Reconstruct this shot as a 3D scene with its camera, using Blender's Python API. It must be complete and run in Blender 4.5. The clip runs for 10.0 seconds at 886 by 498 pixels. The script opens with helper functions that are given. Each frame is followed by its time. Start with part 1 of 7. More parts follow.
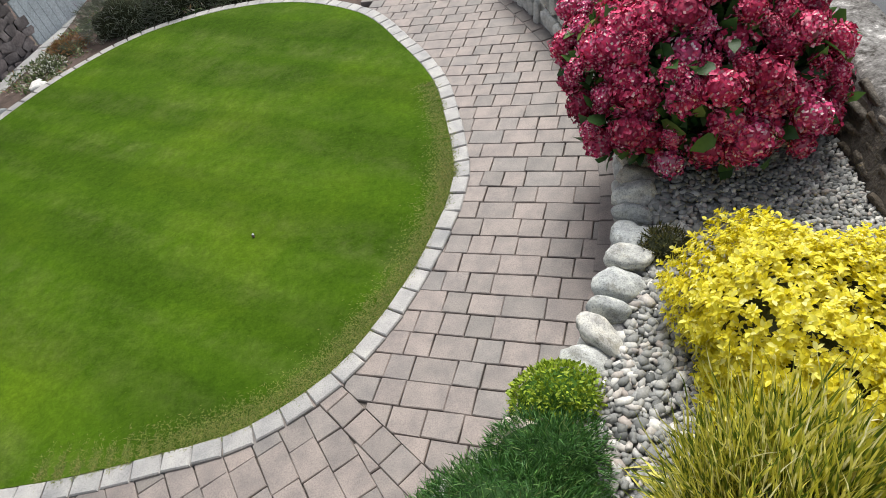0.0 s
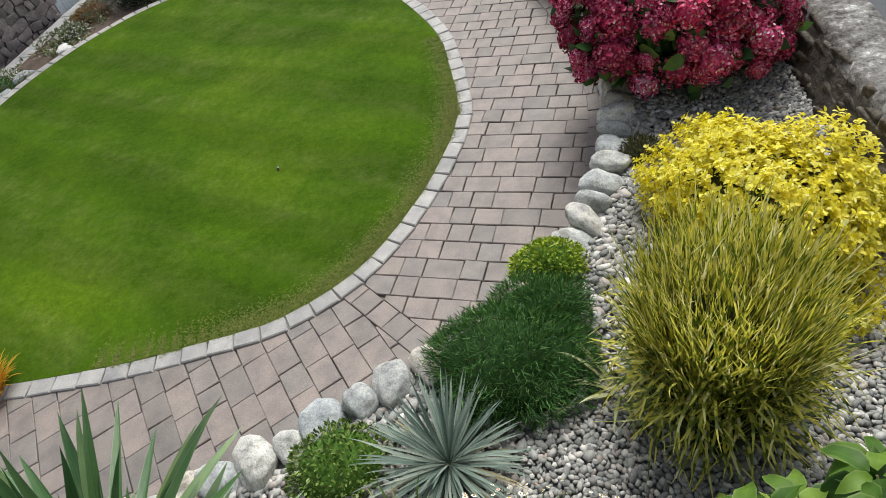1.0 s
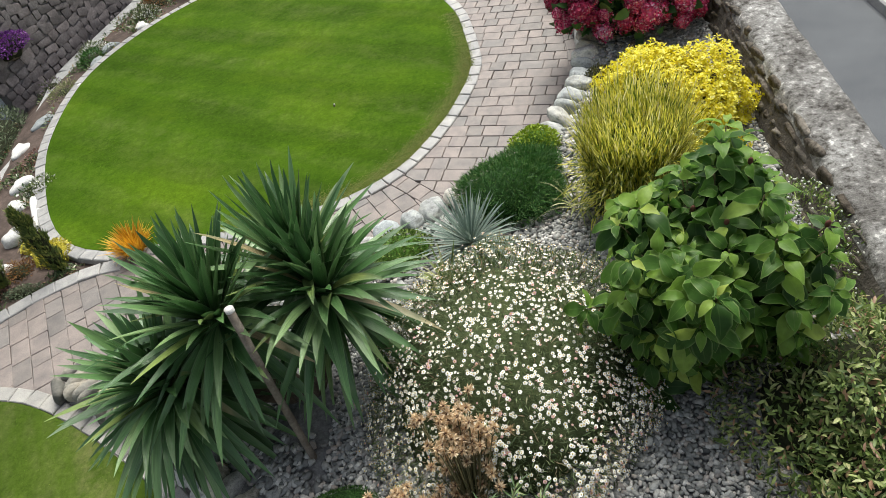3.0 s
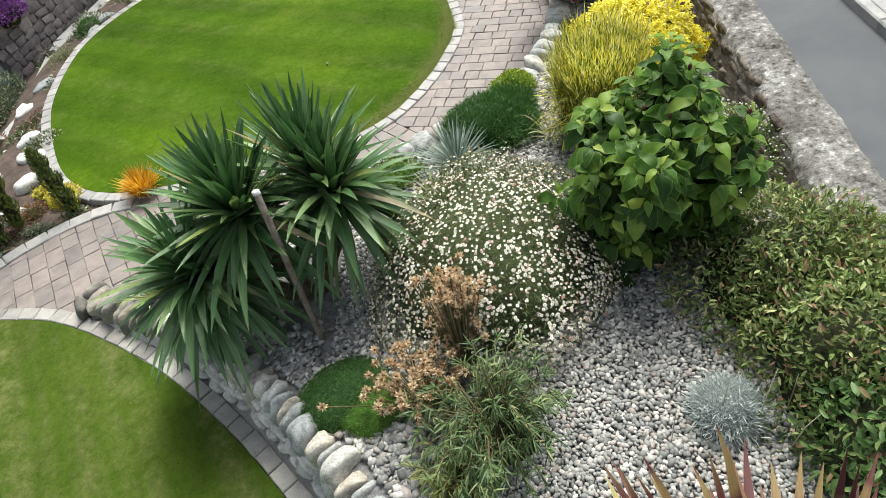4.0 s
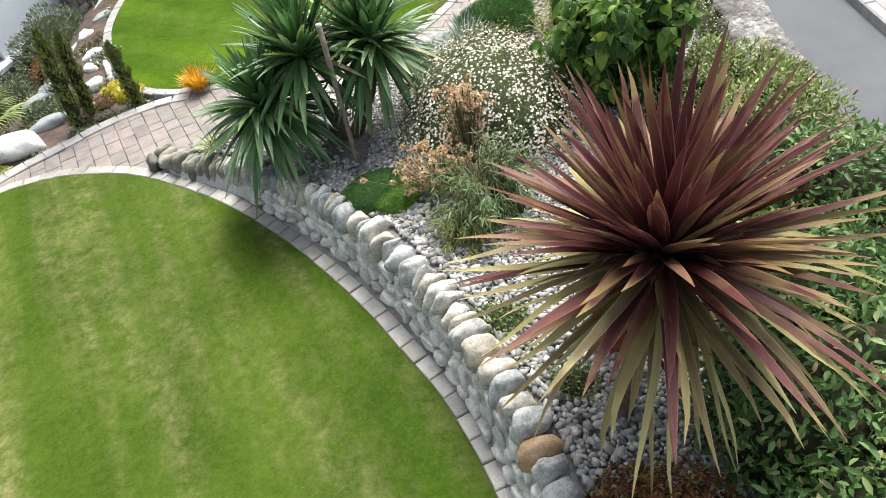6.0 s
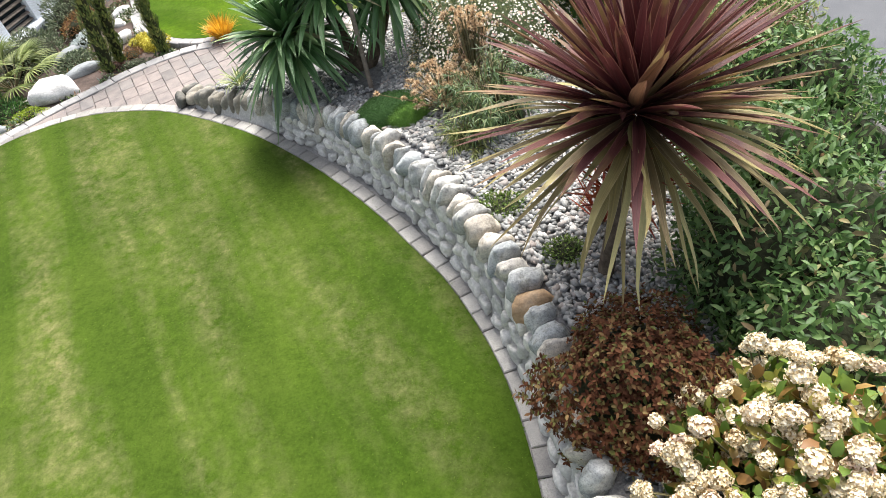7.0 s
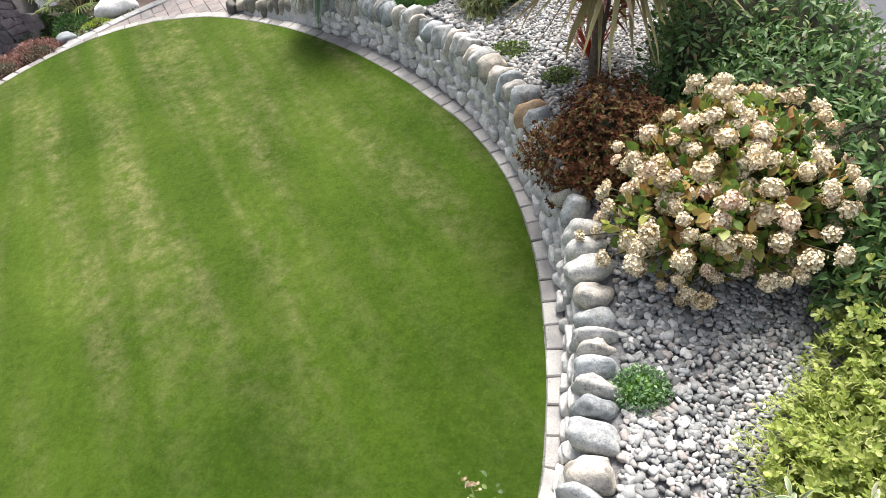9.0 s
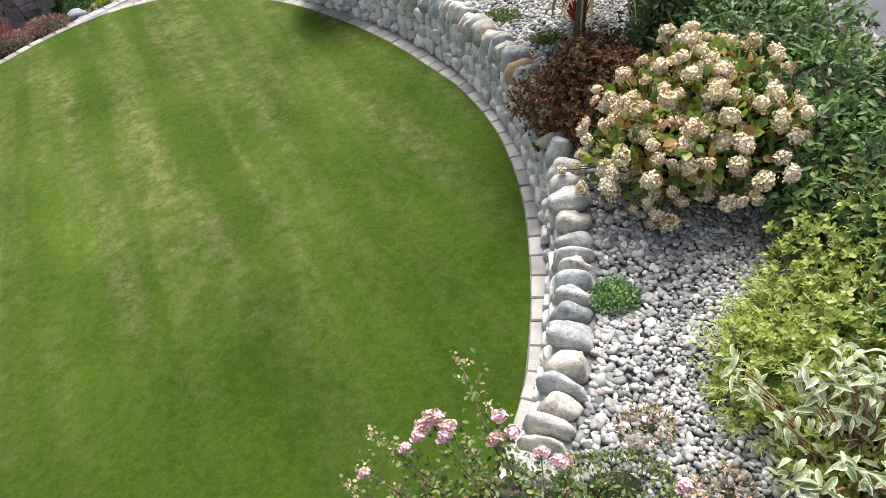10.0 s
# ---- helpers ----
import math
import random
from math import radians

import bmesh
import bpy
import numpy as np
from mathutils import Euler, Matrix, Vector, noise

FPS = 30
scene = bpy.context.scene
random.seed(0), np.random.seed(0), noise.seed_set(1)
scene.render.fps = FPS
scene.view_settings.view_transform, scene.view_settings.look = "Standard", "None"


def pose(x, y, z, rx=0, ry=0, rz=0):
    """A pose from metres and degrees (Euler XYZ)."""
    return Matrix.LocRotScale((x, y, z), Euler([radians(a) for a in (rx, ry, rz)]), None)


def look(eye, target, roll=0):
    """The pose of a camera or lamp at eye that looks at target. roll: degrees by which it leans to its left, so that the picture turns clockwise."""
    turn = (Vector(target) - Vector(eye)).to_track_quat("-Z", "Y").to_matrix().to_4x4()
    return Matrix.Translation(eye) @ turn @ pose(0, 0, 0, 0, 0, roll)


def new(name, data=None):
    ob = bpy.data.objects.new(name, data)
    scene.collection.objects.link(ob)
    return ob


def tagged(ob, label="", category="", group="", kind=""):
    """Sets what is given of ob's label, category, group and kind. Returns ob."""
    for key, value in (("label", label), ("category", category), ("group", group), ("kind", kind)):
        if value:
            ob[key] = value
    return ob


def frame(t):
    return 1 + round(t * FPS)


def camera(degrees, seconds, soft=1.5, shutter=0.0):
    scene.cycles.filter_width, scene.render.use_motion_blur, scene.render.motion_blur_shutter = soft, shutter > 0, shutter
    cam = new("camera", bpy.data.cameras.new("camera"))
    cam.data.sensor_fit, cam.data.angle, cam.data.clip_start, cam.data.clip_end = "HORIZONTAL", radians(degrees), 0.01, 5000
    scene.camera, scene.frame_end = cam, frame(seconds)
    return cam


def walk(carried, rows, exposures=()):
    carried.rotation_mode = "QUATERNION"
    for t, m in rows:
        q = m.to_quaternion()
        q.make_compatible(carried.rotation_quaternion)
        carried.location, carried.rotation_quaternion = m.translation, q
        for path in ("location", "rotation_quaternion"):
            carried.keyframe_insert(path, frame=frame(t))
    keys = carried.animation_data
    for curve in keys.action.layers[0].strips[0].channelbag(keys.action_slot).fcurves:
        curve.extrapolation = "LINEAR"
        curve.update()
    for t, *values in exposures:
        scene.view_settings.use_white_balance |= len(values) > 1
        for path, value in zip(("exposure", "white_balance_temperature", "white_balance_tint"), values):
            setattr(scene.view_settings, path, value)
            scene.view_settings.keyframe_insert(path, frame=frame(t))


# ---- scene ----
cam = camera(70.0, 10.0, soft=0.45)
PATH = [
    (0, (0.463, 0.017, 2.692), (0.171, 1.407, 1.283), -18.5),
    (0.5, (0.417, -0.290, 2.680), (0.133, 1.093, 1.263), -18.3),
    (1, (0.387, -0.665, 2.746), (0.103, 0.709, 1.321), -18.4),
    (1.5, (0.401, -1.021, 3.046), (0.106, 0.355, 1.625), -18.6),
    (2, (0.393, -1.423, 3.302), (0.094, -0.050, 1.878), -19.0),
    (2.5, (0.335, -1.852, 3.344), (0.050, -0.472, 1.925), -18.3),
    (3, (0.292, -2.361, 3.256), (0.017, -0.966, 1.850), -17.4),
    (3.2, (0.270, -2.557, 3.238), (0.004, -1.158, 1.834), -17.1),
    (4.3, (0.186, -3.289, 3.279), (-0.012, -1.901, 1.853), -15.4),
    (4.5, (0.180, -3.432, 3.256), (-0.018, -2.031, 1.842), -15.1),
    (5, (0.119, -3.863, 3.212), (-0.067, -2.447, 1.813), -14.1),
    (5.2, (0.101, -4.056, 3.186), (-0.087, -2.627, 1.799), -13.8),
    (6.3, (0.014, -4.934, 3.134), (-0.181, -3.518, 1.735), -12.9),
    (6.5, (0.011, -5.073, 3.092), (-0.188, -3.658, 1.693), -13.0),
    (7, (0.029, -5.430, 2.999), (-0.204, -4.024, 1.596), -13.9),
    (7.5, (0.052, -5.721, 2.928), (-0.214, -4.324, 1.521), -14.8),
    (8, (0.053, -6.058, 2.853), (-0.237, -4.662, 1.451), -15.1),
    (8.5, (0.048, -6.381, 2.789), (-0.252, -4.983, 1.391), -14.9),
    (9, (0.023, -6.773, 2.718), (-0.272, -5.373, 1.320), -14.4),
    (9.5, (0.016, -7.056, 2.682), (-0.268, -5.655, 1.284), -13.8),
    (10, (0.032, -7.268, 2.676), (-0.246, -5.862, 1.281), -13.4),
]
EXPOSURES = [(0.0, 0.07, 6450, 8), (1.0, -0.15, 6400, 7), (2.5, 0.06, 6450, 6), (4.5, 0.49, 6550, 4), (6.5, 0.82, 6500, 9), (8.0, 0.88, 6450, 12), (10.0, 0.56, 6400, 11)]
walk(cam, [(t, look(eye, target, roll)) for t, eye, target, roll in PATH], EXPOSURES)

# ---- light ----
world = bpy.data.worlds.new("sky")
scene.world = world
world.use_nodes = True
wn = world.node_tree
sky = wn.nodes.new("ShaderNodeTexSky")
sky.sky_type, sky.sun_disc = "NISHITA", False
sky.dust_density, sky.ozone_density = 4.0, 0.5
SUN_DIR = Vector((0.15, 0.6, 0.95)).normalized()
sky.sun_elevation = math.asin(SUN_DIR.z)
sky.sun_rotation = math.atan2(SUN_DIR.x, SUN_DIR.y)
haze = wn.nodes.new("ShaderNodeHueSaturation")
haze.inputs["Saturation"].default_value = 0.5
wn.links.new(sky.outputs[0], haze.inputs["Color"])
wn.links.new(haze.outputs[0], wn.nodes["Background"].inputs[0])
wn.nodes["Background"].inputs[1].default_value = 0.15
sun_data = bpy.data.lights.new("sun", "SUN")
sun_data.energy, sun_data.angle, sun_data.color = 3.9, radians(28.0), (1.0, 0.97, 0.92)
sun = new("sun", sun_data)
sun.matrix_world = look(SUN_DIR * 50, (0, 0, 0))

# ---- mesh helpers ----
rng = np.random.default_rng(7)
TAU = 2 * math.pi


def mesh_of(name, v, f, mat=None, smooth=False):
    """A mesh from an array of points and an array (or list) of faces."""
    me = bpy.data.meshes.new(name)
    if isinstance(f, np.ndarray):
        k = f.shape[1]
        me.vertices.add(len(v))
        me.vertices.foreach_set("co", np.asarray(v, np.float32).ravel())
        me.loops.add(f.size)
        me.loops.foreach_set("vertex_index", f.astype(np.int32).ravel())
        me.polygons.add(len(f))
        me.polygons.foreach_set("loop_start", np.arange(0, f.size, k, dtype=np.int32))
        me.update(calc_edges=True)
        me.validate()
    else:
        me.from_pydata([tuple(p) for p in v], [], f)
    if smooth:
        me.polygons.foreach_set("use_smooth", np.ones(len(me.polygons), bool))
    if mat:
        me.materials.append(mat)
    me.update()
    return me


def part(name, me, parent=None, label="", at=None, kind=""):
    ob = new(name, me)
    if parent is not None:
        ob.parent = parent
    if at is not None:
        ob.matrix_basis = at
    return tagged(ob, label, "", "", kind)


def thing(name, at, label, category, group="", kind=""):
    ob = new(name)
    ob.empty_display_size = 0.1
    ob.matrix_basis = pose(*at) if not isinstance(at, Matrix) else at
    return tagged(ob, label, category, group, kind)


def glide(points, steps=12, closed=False):
    """A smooth line through a few corner points of the plan."""
    p = np.array(points, float)
    n = len(p)
    out = []
    for i in range(n if closed else n - 1):
        if closed:
            a, b, c, d = p[(i - 1) % n], p[i], p[(i + 1) % n], p[(i + 2) % n]
        else:
            a, b, c, d = p[max(i - 1, 0)], p[i], p[i + 1], p[min(i + 2, n - 1)]
        for s in np.arange(steps) / steps:
            out.append(0.5 * (2 * b + (c - a) * s + (2 * a - 5 * b + 4 * c - d) * s * s + (3 * b - a - 3 * c + d) * s ** 3))
    if not closed:
        out.append(p[-1])
    return np.array(out)


def spaced(line, gap, closed=False):
    """Points and headings at even steps along a line."""
    q = np.vstack([line, line[:1]]) if closed else line
    d = np.r_[0, np.cumsum(np.linalg.norm(np.diff(q, axis=0), axis=1))]
    n = max(2, int(round(d[-1] / gap)))
    s = (np.arange(n) + 0.5) * d[-1] / n
    at = np.stack([np.interp(s, d, q[:, k]) for k in (0, 1)], 1)
    e = np.stack([np.interp(np.clip(s + 0.03, 0, d[-1]), d, q[:, k]) - np.interp(np.clip(s - 0.03, 0, d[-1]), d, q[:, k]) for k in (0, 1)], 1)
    return at, np.arctan2(e[:, 1], e[:, 0]), d[-1] / n


def shifted(line, by, closed=False):
    """The line moved to its left by so many metres."""
    if closed:
        t = np.roll(line, -1, 0) - np.roll(line, 1, 0)
    else:
        t = np.gradient(line, axis=0)
    t /= np.linalg.norm(t, axis=1)[:, None]
    return line + by * np.stack([-t[:, 1], t[:, 0]], 1)


def inside(p, poly):
    x, y = p[..., 0], p[..., 1]
    res = np.zeros(x.shape, bool)
    a, b = poly, np.roll(poly, -1, 0)
    for (x0, y0), (x1, y1) in zip(a, b):
        if y0 != y1:
            res ^= ((y0 > y) != (y1 > y)) & (x < (x1 - x0) * (y - y0) / (y1 - y0) + x0)
    return res


def distance(p, line):
    """Least distance of points to a line's corner points."""
    best = np.full(len(p), 1e9)
    for q in line:
        best = np.minimum(best, ((p - q) ** 2).sum(1))
    return np.sqrt(best)


def frames(axis, up):
    a = axis / (np.linalg.norm(axis, axis=1)[:, None] + 1e-9)
    s = np.cross(a, up)
    s /= np.linalg.norm(s, axis=1)[:, None] + 1e-9
    return a, s, np.cross(s, a)


def soup(tv, tf, origin, axis, up, length, width, lift=None):
    """Many copies of a little shape (u along, v across, w up) in one pair of arrays."""
    a, s, n = frames(axis, up)
    tv = np.asarray(tv, float)
    L, W = np.broadcast_to(length, len(a)), np.broadcast_to(width, len(a))
    v = (origin[:, None] + a[:, None] * (tv[None, :, 0:1] * L[:, None, None]) + s[:, None] * (tv[None, :, 1:2] * W[:, None, None])
         + n[:, None] * (tv[None, :, 2:3] * L[:, None, None]))
    f = np.asarray(tf)[None] + (np.arange(len(a)) * len(tv))[:, None, None]
    return v.reshape(-1, 3), f.reshape(-1, np.asarray(tf).shape[1])


def joined(*pairs):
    vs, fs, k = [], [], 0
    for v, f in pairs:
        vs.append(v), fs.append(f + k)
        k += len(v)
    return np.concatenate(vs), np.concatenate(fs)


# leaf shapes: two halves folded along the midrib
OVAL_V = [(0, 0, 0), (0.3, 0.45, 0.06), (0.68, 0.42, 0.02), (1, 0, -0.14), (0.68, -0.42, 0.02), (0.3, -0.45, 0.06), (0.33, 0, 0.0), (0.68, 0, -0.03)]
OVAL_T = [(0, 6, 1), (6, 7, 2), (6, 2, 1), (7, 3, 2), (0, 5, 6), (5, 4, 7), (5, 7, 6), (4, 3, 7)]
LANCE_V = [(0, 0, 0), (0.45, 0.5, 0.05), (1, 0, -0.1), (0.45, -0.5, 0.05), (0.45, 0, 0)]
LANCE_T = [(0, 4, 1), (4, 2, 1), (0, 3, 4), (3, 2, 4)]
BLADE_V = [(0, 0.5, 0), (0, -0.5, 0), (1, 0, 0)]
BLADE_T = [(0, 1, 2)]


def blades(origin, axis, length, width, droop, segs=6, fold=0.25, wide_at=0.35, up=None, curl=0.0):
    """Long arched leaves with a keel; each starts at origin, leaves along axis and sinks by its droop."""
    n = len(origin)
    up = np.tile([0.0, 0, 1], (n, 1)) + 0.001 * rng.normal(size=(n, 3)) if up is None else up
    a, s, nn = frames(axis, up)
    L, W, D = (np.broadcast_to(k, n) for k in (length, width, droop))
    t = np.linspace(0, 1, segs + 1)
    prof = np.where(t < wide_at, 0.45 + 0.55 * np.sin(t / wide_at * math.pi / 2), np.cos((t - wide_at) / (1 - wide_at) * math.pi / 2) ** 0.8)
    prof[-1] = 0.02
    mid = origin[:, None] + a[:, None] * (t[None, :, None] * L[:, None, None])
    mid[:, :, 2] -= (D * L)[:, None] * t[None] ** 2.2
    if curl:
        sway = rng.normal(0, curl, (n, 1, 1)) * t[None, :, None] ** 2 + rng.normal(0, curl * 0.35, (n, 1, 1)) * np.sin(t * 5.5)[None, :, None] * t[None, :, None]
        mid = mid + s[:, None] * sway * L[:, None, None]
    half = s[:, None] * (prof[None, :, None] * W[:, None, None] / 2)
    rise = nn[:, None] * (fold * prof[None, :, None] * W[:, None, None])
    v = np.stack([mid + half + rise, mid, mid - half + rise], 2)
    base = (np.arange(n) * (segs + 1) * 3)[:, None, None, None]
    j = (np.arange(segs) * 3)[None, :, None, None]
    quad = np.array([[0, 1, 4, 3], [1, 2, 5, 4]])[None, None]
    f = (base + j + quad).reshape(-1, 4)
    return v.reshape(-1, 3), f


def ball(n):
    """Even directions over a sphere."""
    i = np.arange(n) + 0.5
    z = 1 - 2 * i / n
    a = i * math.pi * (1 + 5 ** 0.5)
    r = np.sqrt(1 - z * z)
    return np.stack([r * np.cos(a), r * np.sin(a), z], 1)


def dome(n, low=-0.1, jitter=0.06):
    d = ball(int(n * 2 / (1 - low)))
    d = d[d[:, 2] > low]
    d = d + rng.normal(0, jitter, d.shape)
    return d / np.linalg.norm(d, axis=1)[:, None]


def wobble(p, scale, amount, seed=0.0):
    return np.array([noise.noise(Vector(q) * scale + Vector((seed, seed * 1.7, 3.1))) for q in p]) * amount


def ico(sub):
    bm = bmesh.new()
    bmesh.ops.create_icosphere(bm, subdivisions=sub, radius=1)
    v = np.array([x.co[:] for x in bm.verts])
    f = np.array([[x.index for x in q.verts] for q in bm.faces])
    bm.free()
    return v, f


ICO1, ICO2, ICO3 = ico(1), ico(2), ico(3)


def tube(points, radii, sides=7):
    """A round stem along points."""
    p = np.array(points, float)
    r = np.broadcast_to(radii, len(p))
    t = np.gradient(p, axis=0)
    a, s, n = frames(t, np.tile([0.31, 0.17, 0.05], (len(p), 1)))
    ang = np.arange(sides) * TAU / sides
    v = p[:, None] + r[:, None, None] * (s[:, None] * np.cos(ang)[None, :, None] + n[:, None] * np.sin(ang)[None, :, None])
    f = []
    for i in range(len(p) - 1):
        for k in range(sides):
            f.append((i * sides + k, i * sides + (k + 1) % sides, (i + 1) * sides + (k + 1) % sides, (i + 1) * sides + k))
    m = len(p) - 1
    v = np.vstack([v.reshape(-1, 3), p[-1]])
    for k in range(0, sides):
        f.append((m * sides + k, m * sides + (k + 1) % sides, len(v) - 1, len(v) - 1))
    return v, np.array([q if q[2] != q[3] else (q[0], q[1], q[2], q[2]) for q in f])


def tube_mesh(name, sets, mat, sides=7):
    vs, fs, k = [], [], 0
    for pts, rad in sets:
        v, f = tube(pts, rad, sides)
        vs.append(v)
        fs += [tuple(int(i) + k for i in (q if q[2] != q[3] else q[:3])) for q in f]
        k += len(v)
    return mesh_of(name, np.concatenate(vs), fs, mat, True)


def box_mesh(name, lx, ly, h, bevel, mat, wonk=0.0, top_only=True):
    """A block with its top at z = 0 and chamfered upper edges; small skew in its corners."""
    x, y, b = lx / 2, ly / 2, bevel
    r = [(random.uniform(-wonk, wonk), random.uniform(-wonk, wonk)) for _ in range(4)]
    c = [(-x, -y), (x, -y), (x, y), (-x, y)]
    lo = [(p[0] + q[0], p[1] + q[1], -h) for p, q in zip(c, r)]
    hi = [(p[0] + q[0], p[1] + q[1], -b) for p, q in zip(c, r)]
    top = [(math.copysign(abs(p[0]) - b, p[0]) + q[0], math.copysign(abs(p[1]) - b, p[1]) + q[1], random.uniform(-0.1, 0.1) * b) for p, q in zip(c, r)]
    v = lo + hi + top
    f = [(8, 9, 10, 11)]
    for i in range(4):
        j = (i + 1) % 4
        f += [(i, j, 4 + j, 4 + i), (4 + i, 4 + j, 8 + j, 8 + i)]
    return mesh_of(name, v, f, mat)


# ---- materials ----
def material(name):
    m = bpy.data.materials.new(name)
    m.use_nodes = True
    t = m.node_tree
    return m, t, t.nodes["Principled BSDF"]


def put(t, kind, **props):
    n = t.nodes.new(kind)
    for k, val in props.items():
        n.inputs[k.replace("_", " ")].default_value = val
    return n


def ramp(t, source, stops):
    r = t.nodes.new("ShaderNodeValToRGB")
    while len(r.color_ramp.elements) < len(stops):
        r.color_ramp.elements.new(0.5)
    for e, (pos, col) in zip(r.color_ramp.elements, stops):
        e.position, e.color = pos, (*col, 1)
    t.links.new(source, r.inputs[0])
    return r.outputs[0]


def noise_node(t, scale, detail=4, rough=0.55, stretch=None, coord="Object"):
    if coord == "World":
        src = t.nodes.new("ShaderNodeNewGeometry").outputs["Position"]
    else:
        src = t.nodes.new("ShaderNodeTexCoord").outputs[coord]
    if stretch:
        mp = t.nodes.new("ShaderNodeMapping")
        mp.vector_type = "TEXTURE"
        mp.inputs["Scale"].default_value = stretch[0]
        mp.inputs["Rotation"].default_value = stretch[1]
        t.links.new(src, mp.inputs[0])
        src = mp.outputs[0]
    n = put(t, "ShaderNodeTexNoise", Scale=scale, Detail=detail, Roughness=rough)
    t.links.new(src, n.inputs["Vector"])
    return n.outputs["Fac"]


def blend(t, a, b, fac, mode="MIX"):
    m = t.nodes.new("ShaderNodeMix")
    m.data_type, m.blend_type = "RGBA", mode
    for s, i in ((fac, 0), (a, 6), (b, 7)):
        if hasattr(s, "links"):
            t.links.new(s, m.inputs[i])
        else:
            m.inputs[i].default_value = s if i == 0 else (*s, 1)
    return m.outputs[2]


def bump(t, bsdf, height, strength=0.4, dist=0.01):
    b = put(t, "ShaderNodeBump", Strength=strength, Distance=dist)
    t.links.new(height, b.inputs["Height"])
    t.links.new(b.outputs[0], bsdf.inputs["Normal"])


def geometry(t, socket):
    return t.nodes.new("ShaderNodeNewGeometry").outputs[socket]


def leaf_material(name, stops, rough=0.5, glow=0.33, fine=0.0, gloss=0.5, margin=None):
    """Leaves: colour by leaf, light shining through."""
    m, t, b = material(name)
    col = ramp(t, geometry(t, "Random Per Island"), stops)
    n = noise_node(t, 30 if not fine else fine, 3)
    if margin:
        across = t.nodes.new("ShaderNodeAttribute")
        across.attribute_name = "across"
        col = blend(t, col, margin, ramp(t, across.outputs["Fac"], [(0.0, (0.14, 0.14, 0.14)), (0.08, (0, 0, 0)), (0.8, (0, 0, 0)), (0.98, (0.42, 0.42, 0.42))]))
    shade = ramp(t, n, [(0.3, (0.82, 0.82, 0.82)), (0.7, (1.12, 1.12, 1.08))])
    col = blend(t, col, shade, 1.0, "MULTIPLY")
    t.links.new(col, b.inputs["Base Color"])
    b.inputs["Roughness"].default_value = rough
    b.inputs["Specular IOR Level"].default_value = gloss
    tr = put(t, "ShaderNodeBsdfTranslucent")
    t.links.new(col, tr.inputs[0])
    mix = t.nodes.new("ShaderNodeMixShader")
    mix.inputs[0].default_value = glow
    t.links.new(b.outputs[0], mix.inputs[1])
    t.links.new(tr.outputs[0], mix.inputs[2])
    t.links.new(mix.outputs[0], t.nodes["Material Output"].inputs[0])
    return m


def sword_material(name, stops, edge, tip, rough=0.5, glow=0.15, gloss=0.35):
    """Long leaves: lengthwise ribs, a pale margin and tips that fade on some leaves."""
    m, t, b = material(name)
    across, along = (t.nodes.new("ShaderNodeAttribute") for _ in range(2))
    across.attribute_name, along.attribute_name = "across", "along"
    own = geometry(t, "Random Per Island")
    col = ramp(t, own, stops)
    where = t.nodes.new("ShaderNodeCombineXYZ")
    for source, k, socket in ((across, 5.0, "X"), (along, 0.9, "Y")):
        mul = t.nodes.new("ShaderNodeMath")
        mul.operation = "MULTIPLY"
        mul.inputs[1].default_value = k
        t.links.new(source.outputs["Fac"], mul.inputs[0])
        t.links.new(mul.outputs[0], where.inputs[socket])
    far = t.nodes.new("ShaderNodeMath")
    far.operation = "MULTIPLY"
    far.inputs[1].default_value = 400.0
    t.links.new(own, far.inputs[0])
    t.links.new(far.outputs[0], where.inputs["Z"])
    ribs = put(t, "ShaderNodeTexNoise", Scale=2.2, Detail=4, Roughness=0.7)
    t.links.new(where.outputs[0], ribs.inputs["Vector"])
    col = blend(t, col, ramp(t, ribs.outputs["Fac"], [(0.3, (0.6, 0.6, 0.6)), (0.5, (1, 1, 1)), (0.72, (1.5, 1.42, 1.3))]), 1.0, "MULTIPLY")
    fade = t.nodes.new("ShaderNodeMath")
    fade.operation = "MULTIPLY"
    t.links.new(ramp(t, along.outputs["Fac"], [(0.35, (0, 0, 0)), (0.95, (1, 1, 1))]), fade.inputs[0])
    t.links.new(ramp(t, noise_node(t, 3.0, 3), [(0.5, (0.03, 0.03, 0.03)), (0.6, (0.9, 0.9, 0.9))]), fade.inputs[1])
    col = blend(t, col, tip, fade.outputs[0])
    side = t.nodes.new("ShaderNodeMath")
    side.operation = "ABSOLUTE"
    t.links.new(across.outputs["Fac"], side.inputs[0])
    col = blend(t, col, edge, ramp(t, side.outputs[0], [(0.88, (0, 0, 0)), (0.98, (0.8, 0.8, 0.8))]))
    t.links.new(col, b.inputs["Base Color"])
    b.inputs["Roughness"].default_value = rough
    b.inputs["Specular IOR Level"].default_value = gloss
    bump(t, b, ribs.outputs["Fac"], 0.5, 0.004)
    tr = put(t, "ShaderNodeBsdfTranslucent")
    t.links.new(col, tr.inputs[0])
    mix = t.nodes.new("ShaderNodeMixShader")
    mix.inputs[0].default_value = glow
    t.links.new(b.outputs[0], mix.inputs[1])
    t.links.new(tr.outputs[0], mix.inputs[2])
    t.links.new(mix.outputs[0], t.nodes["Material Output"].inputs[0])
    return m


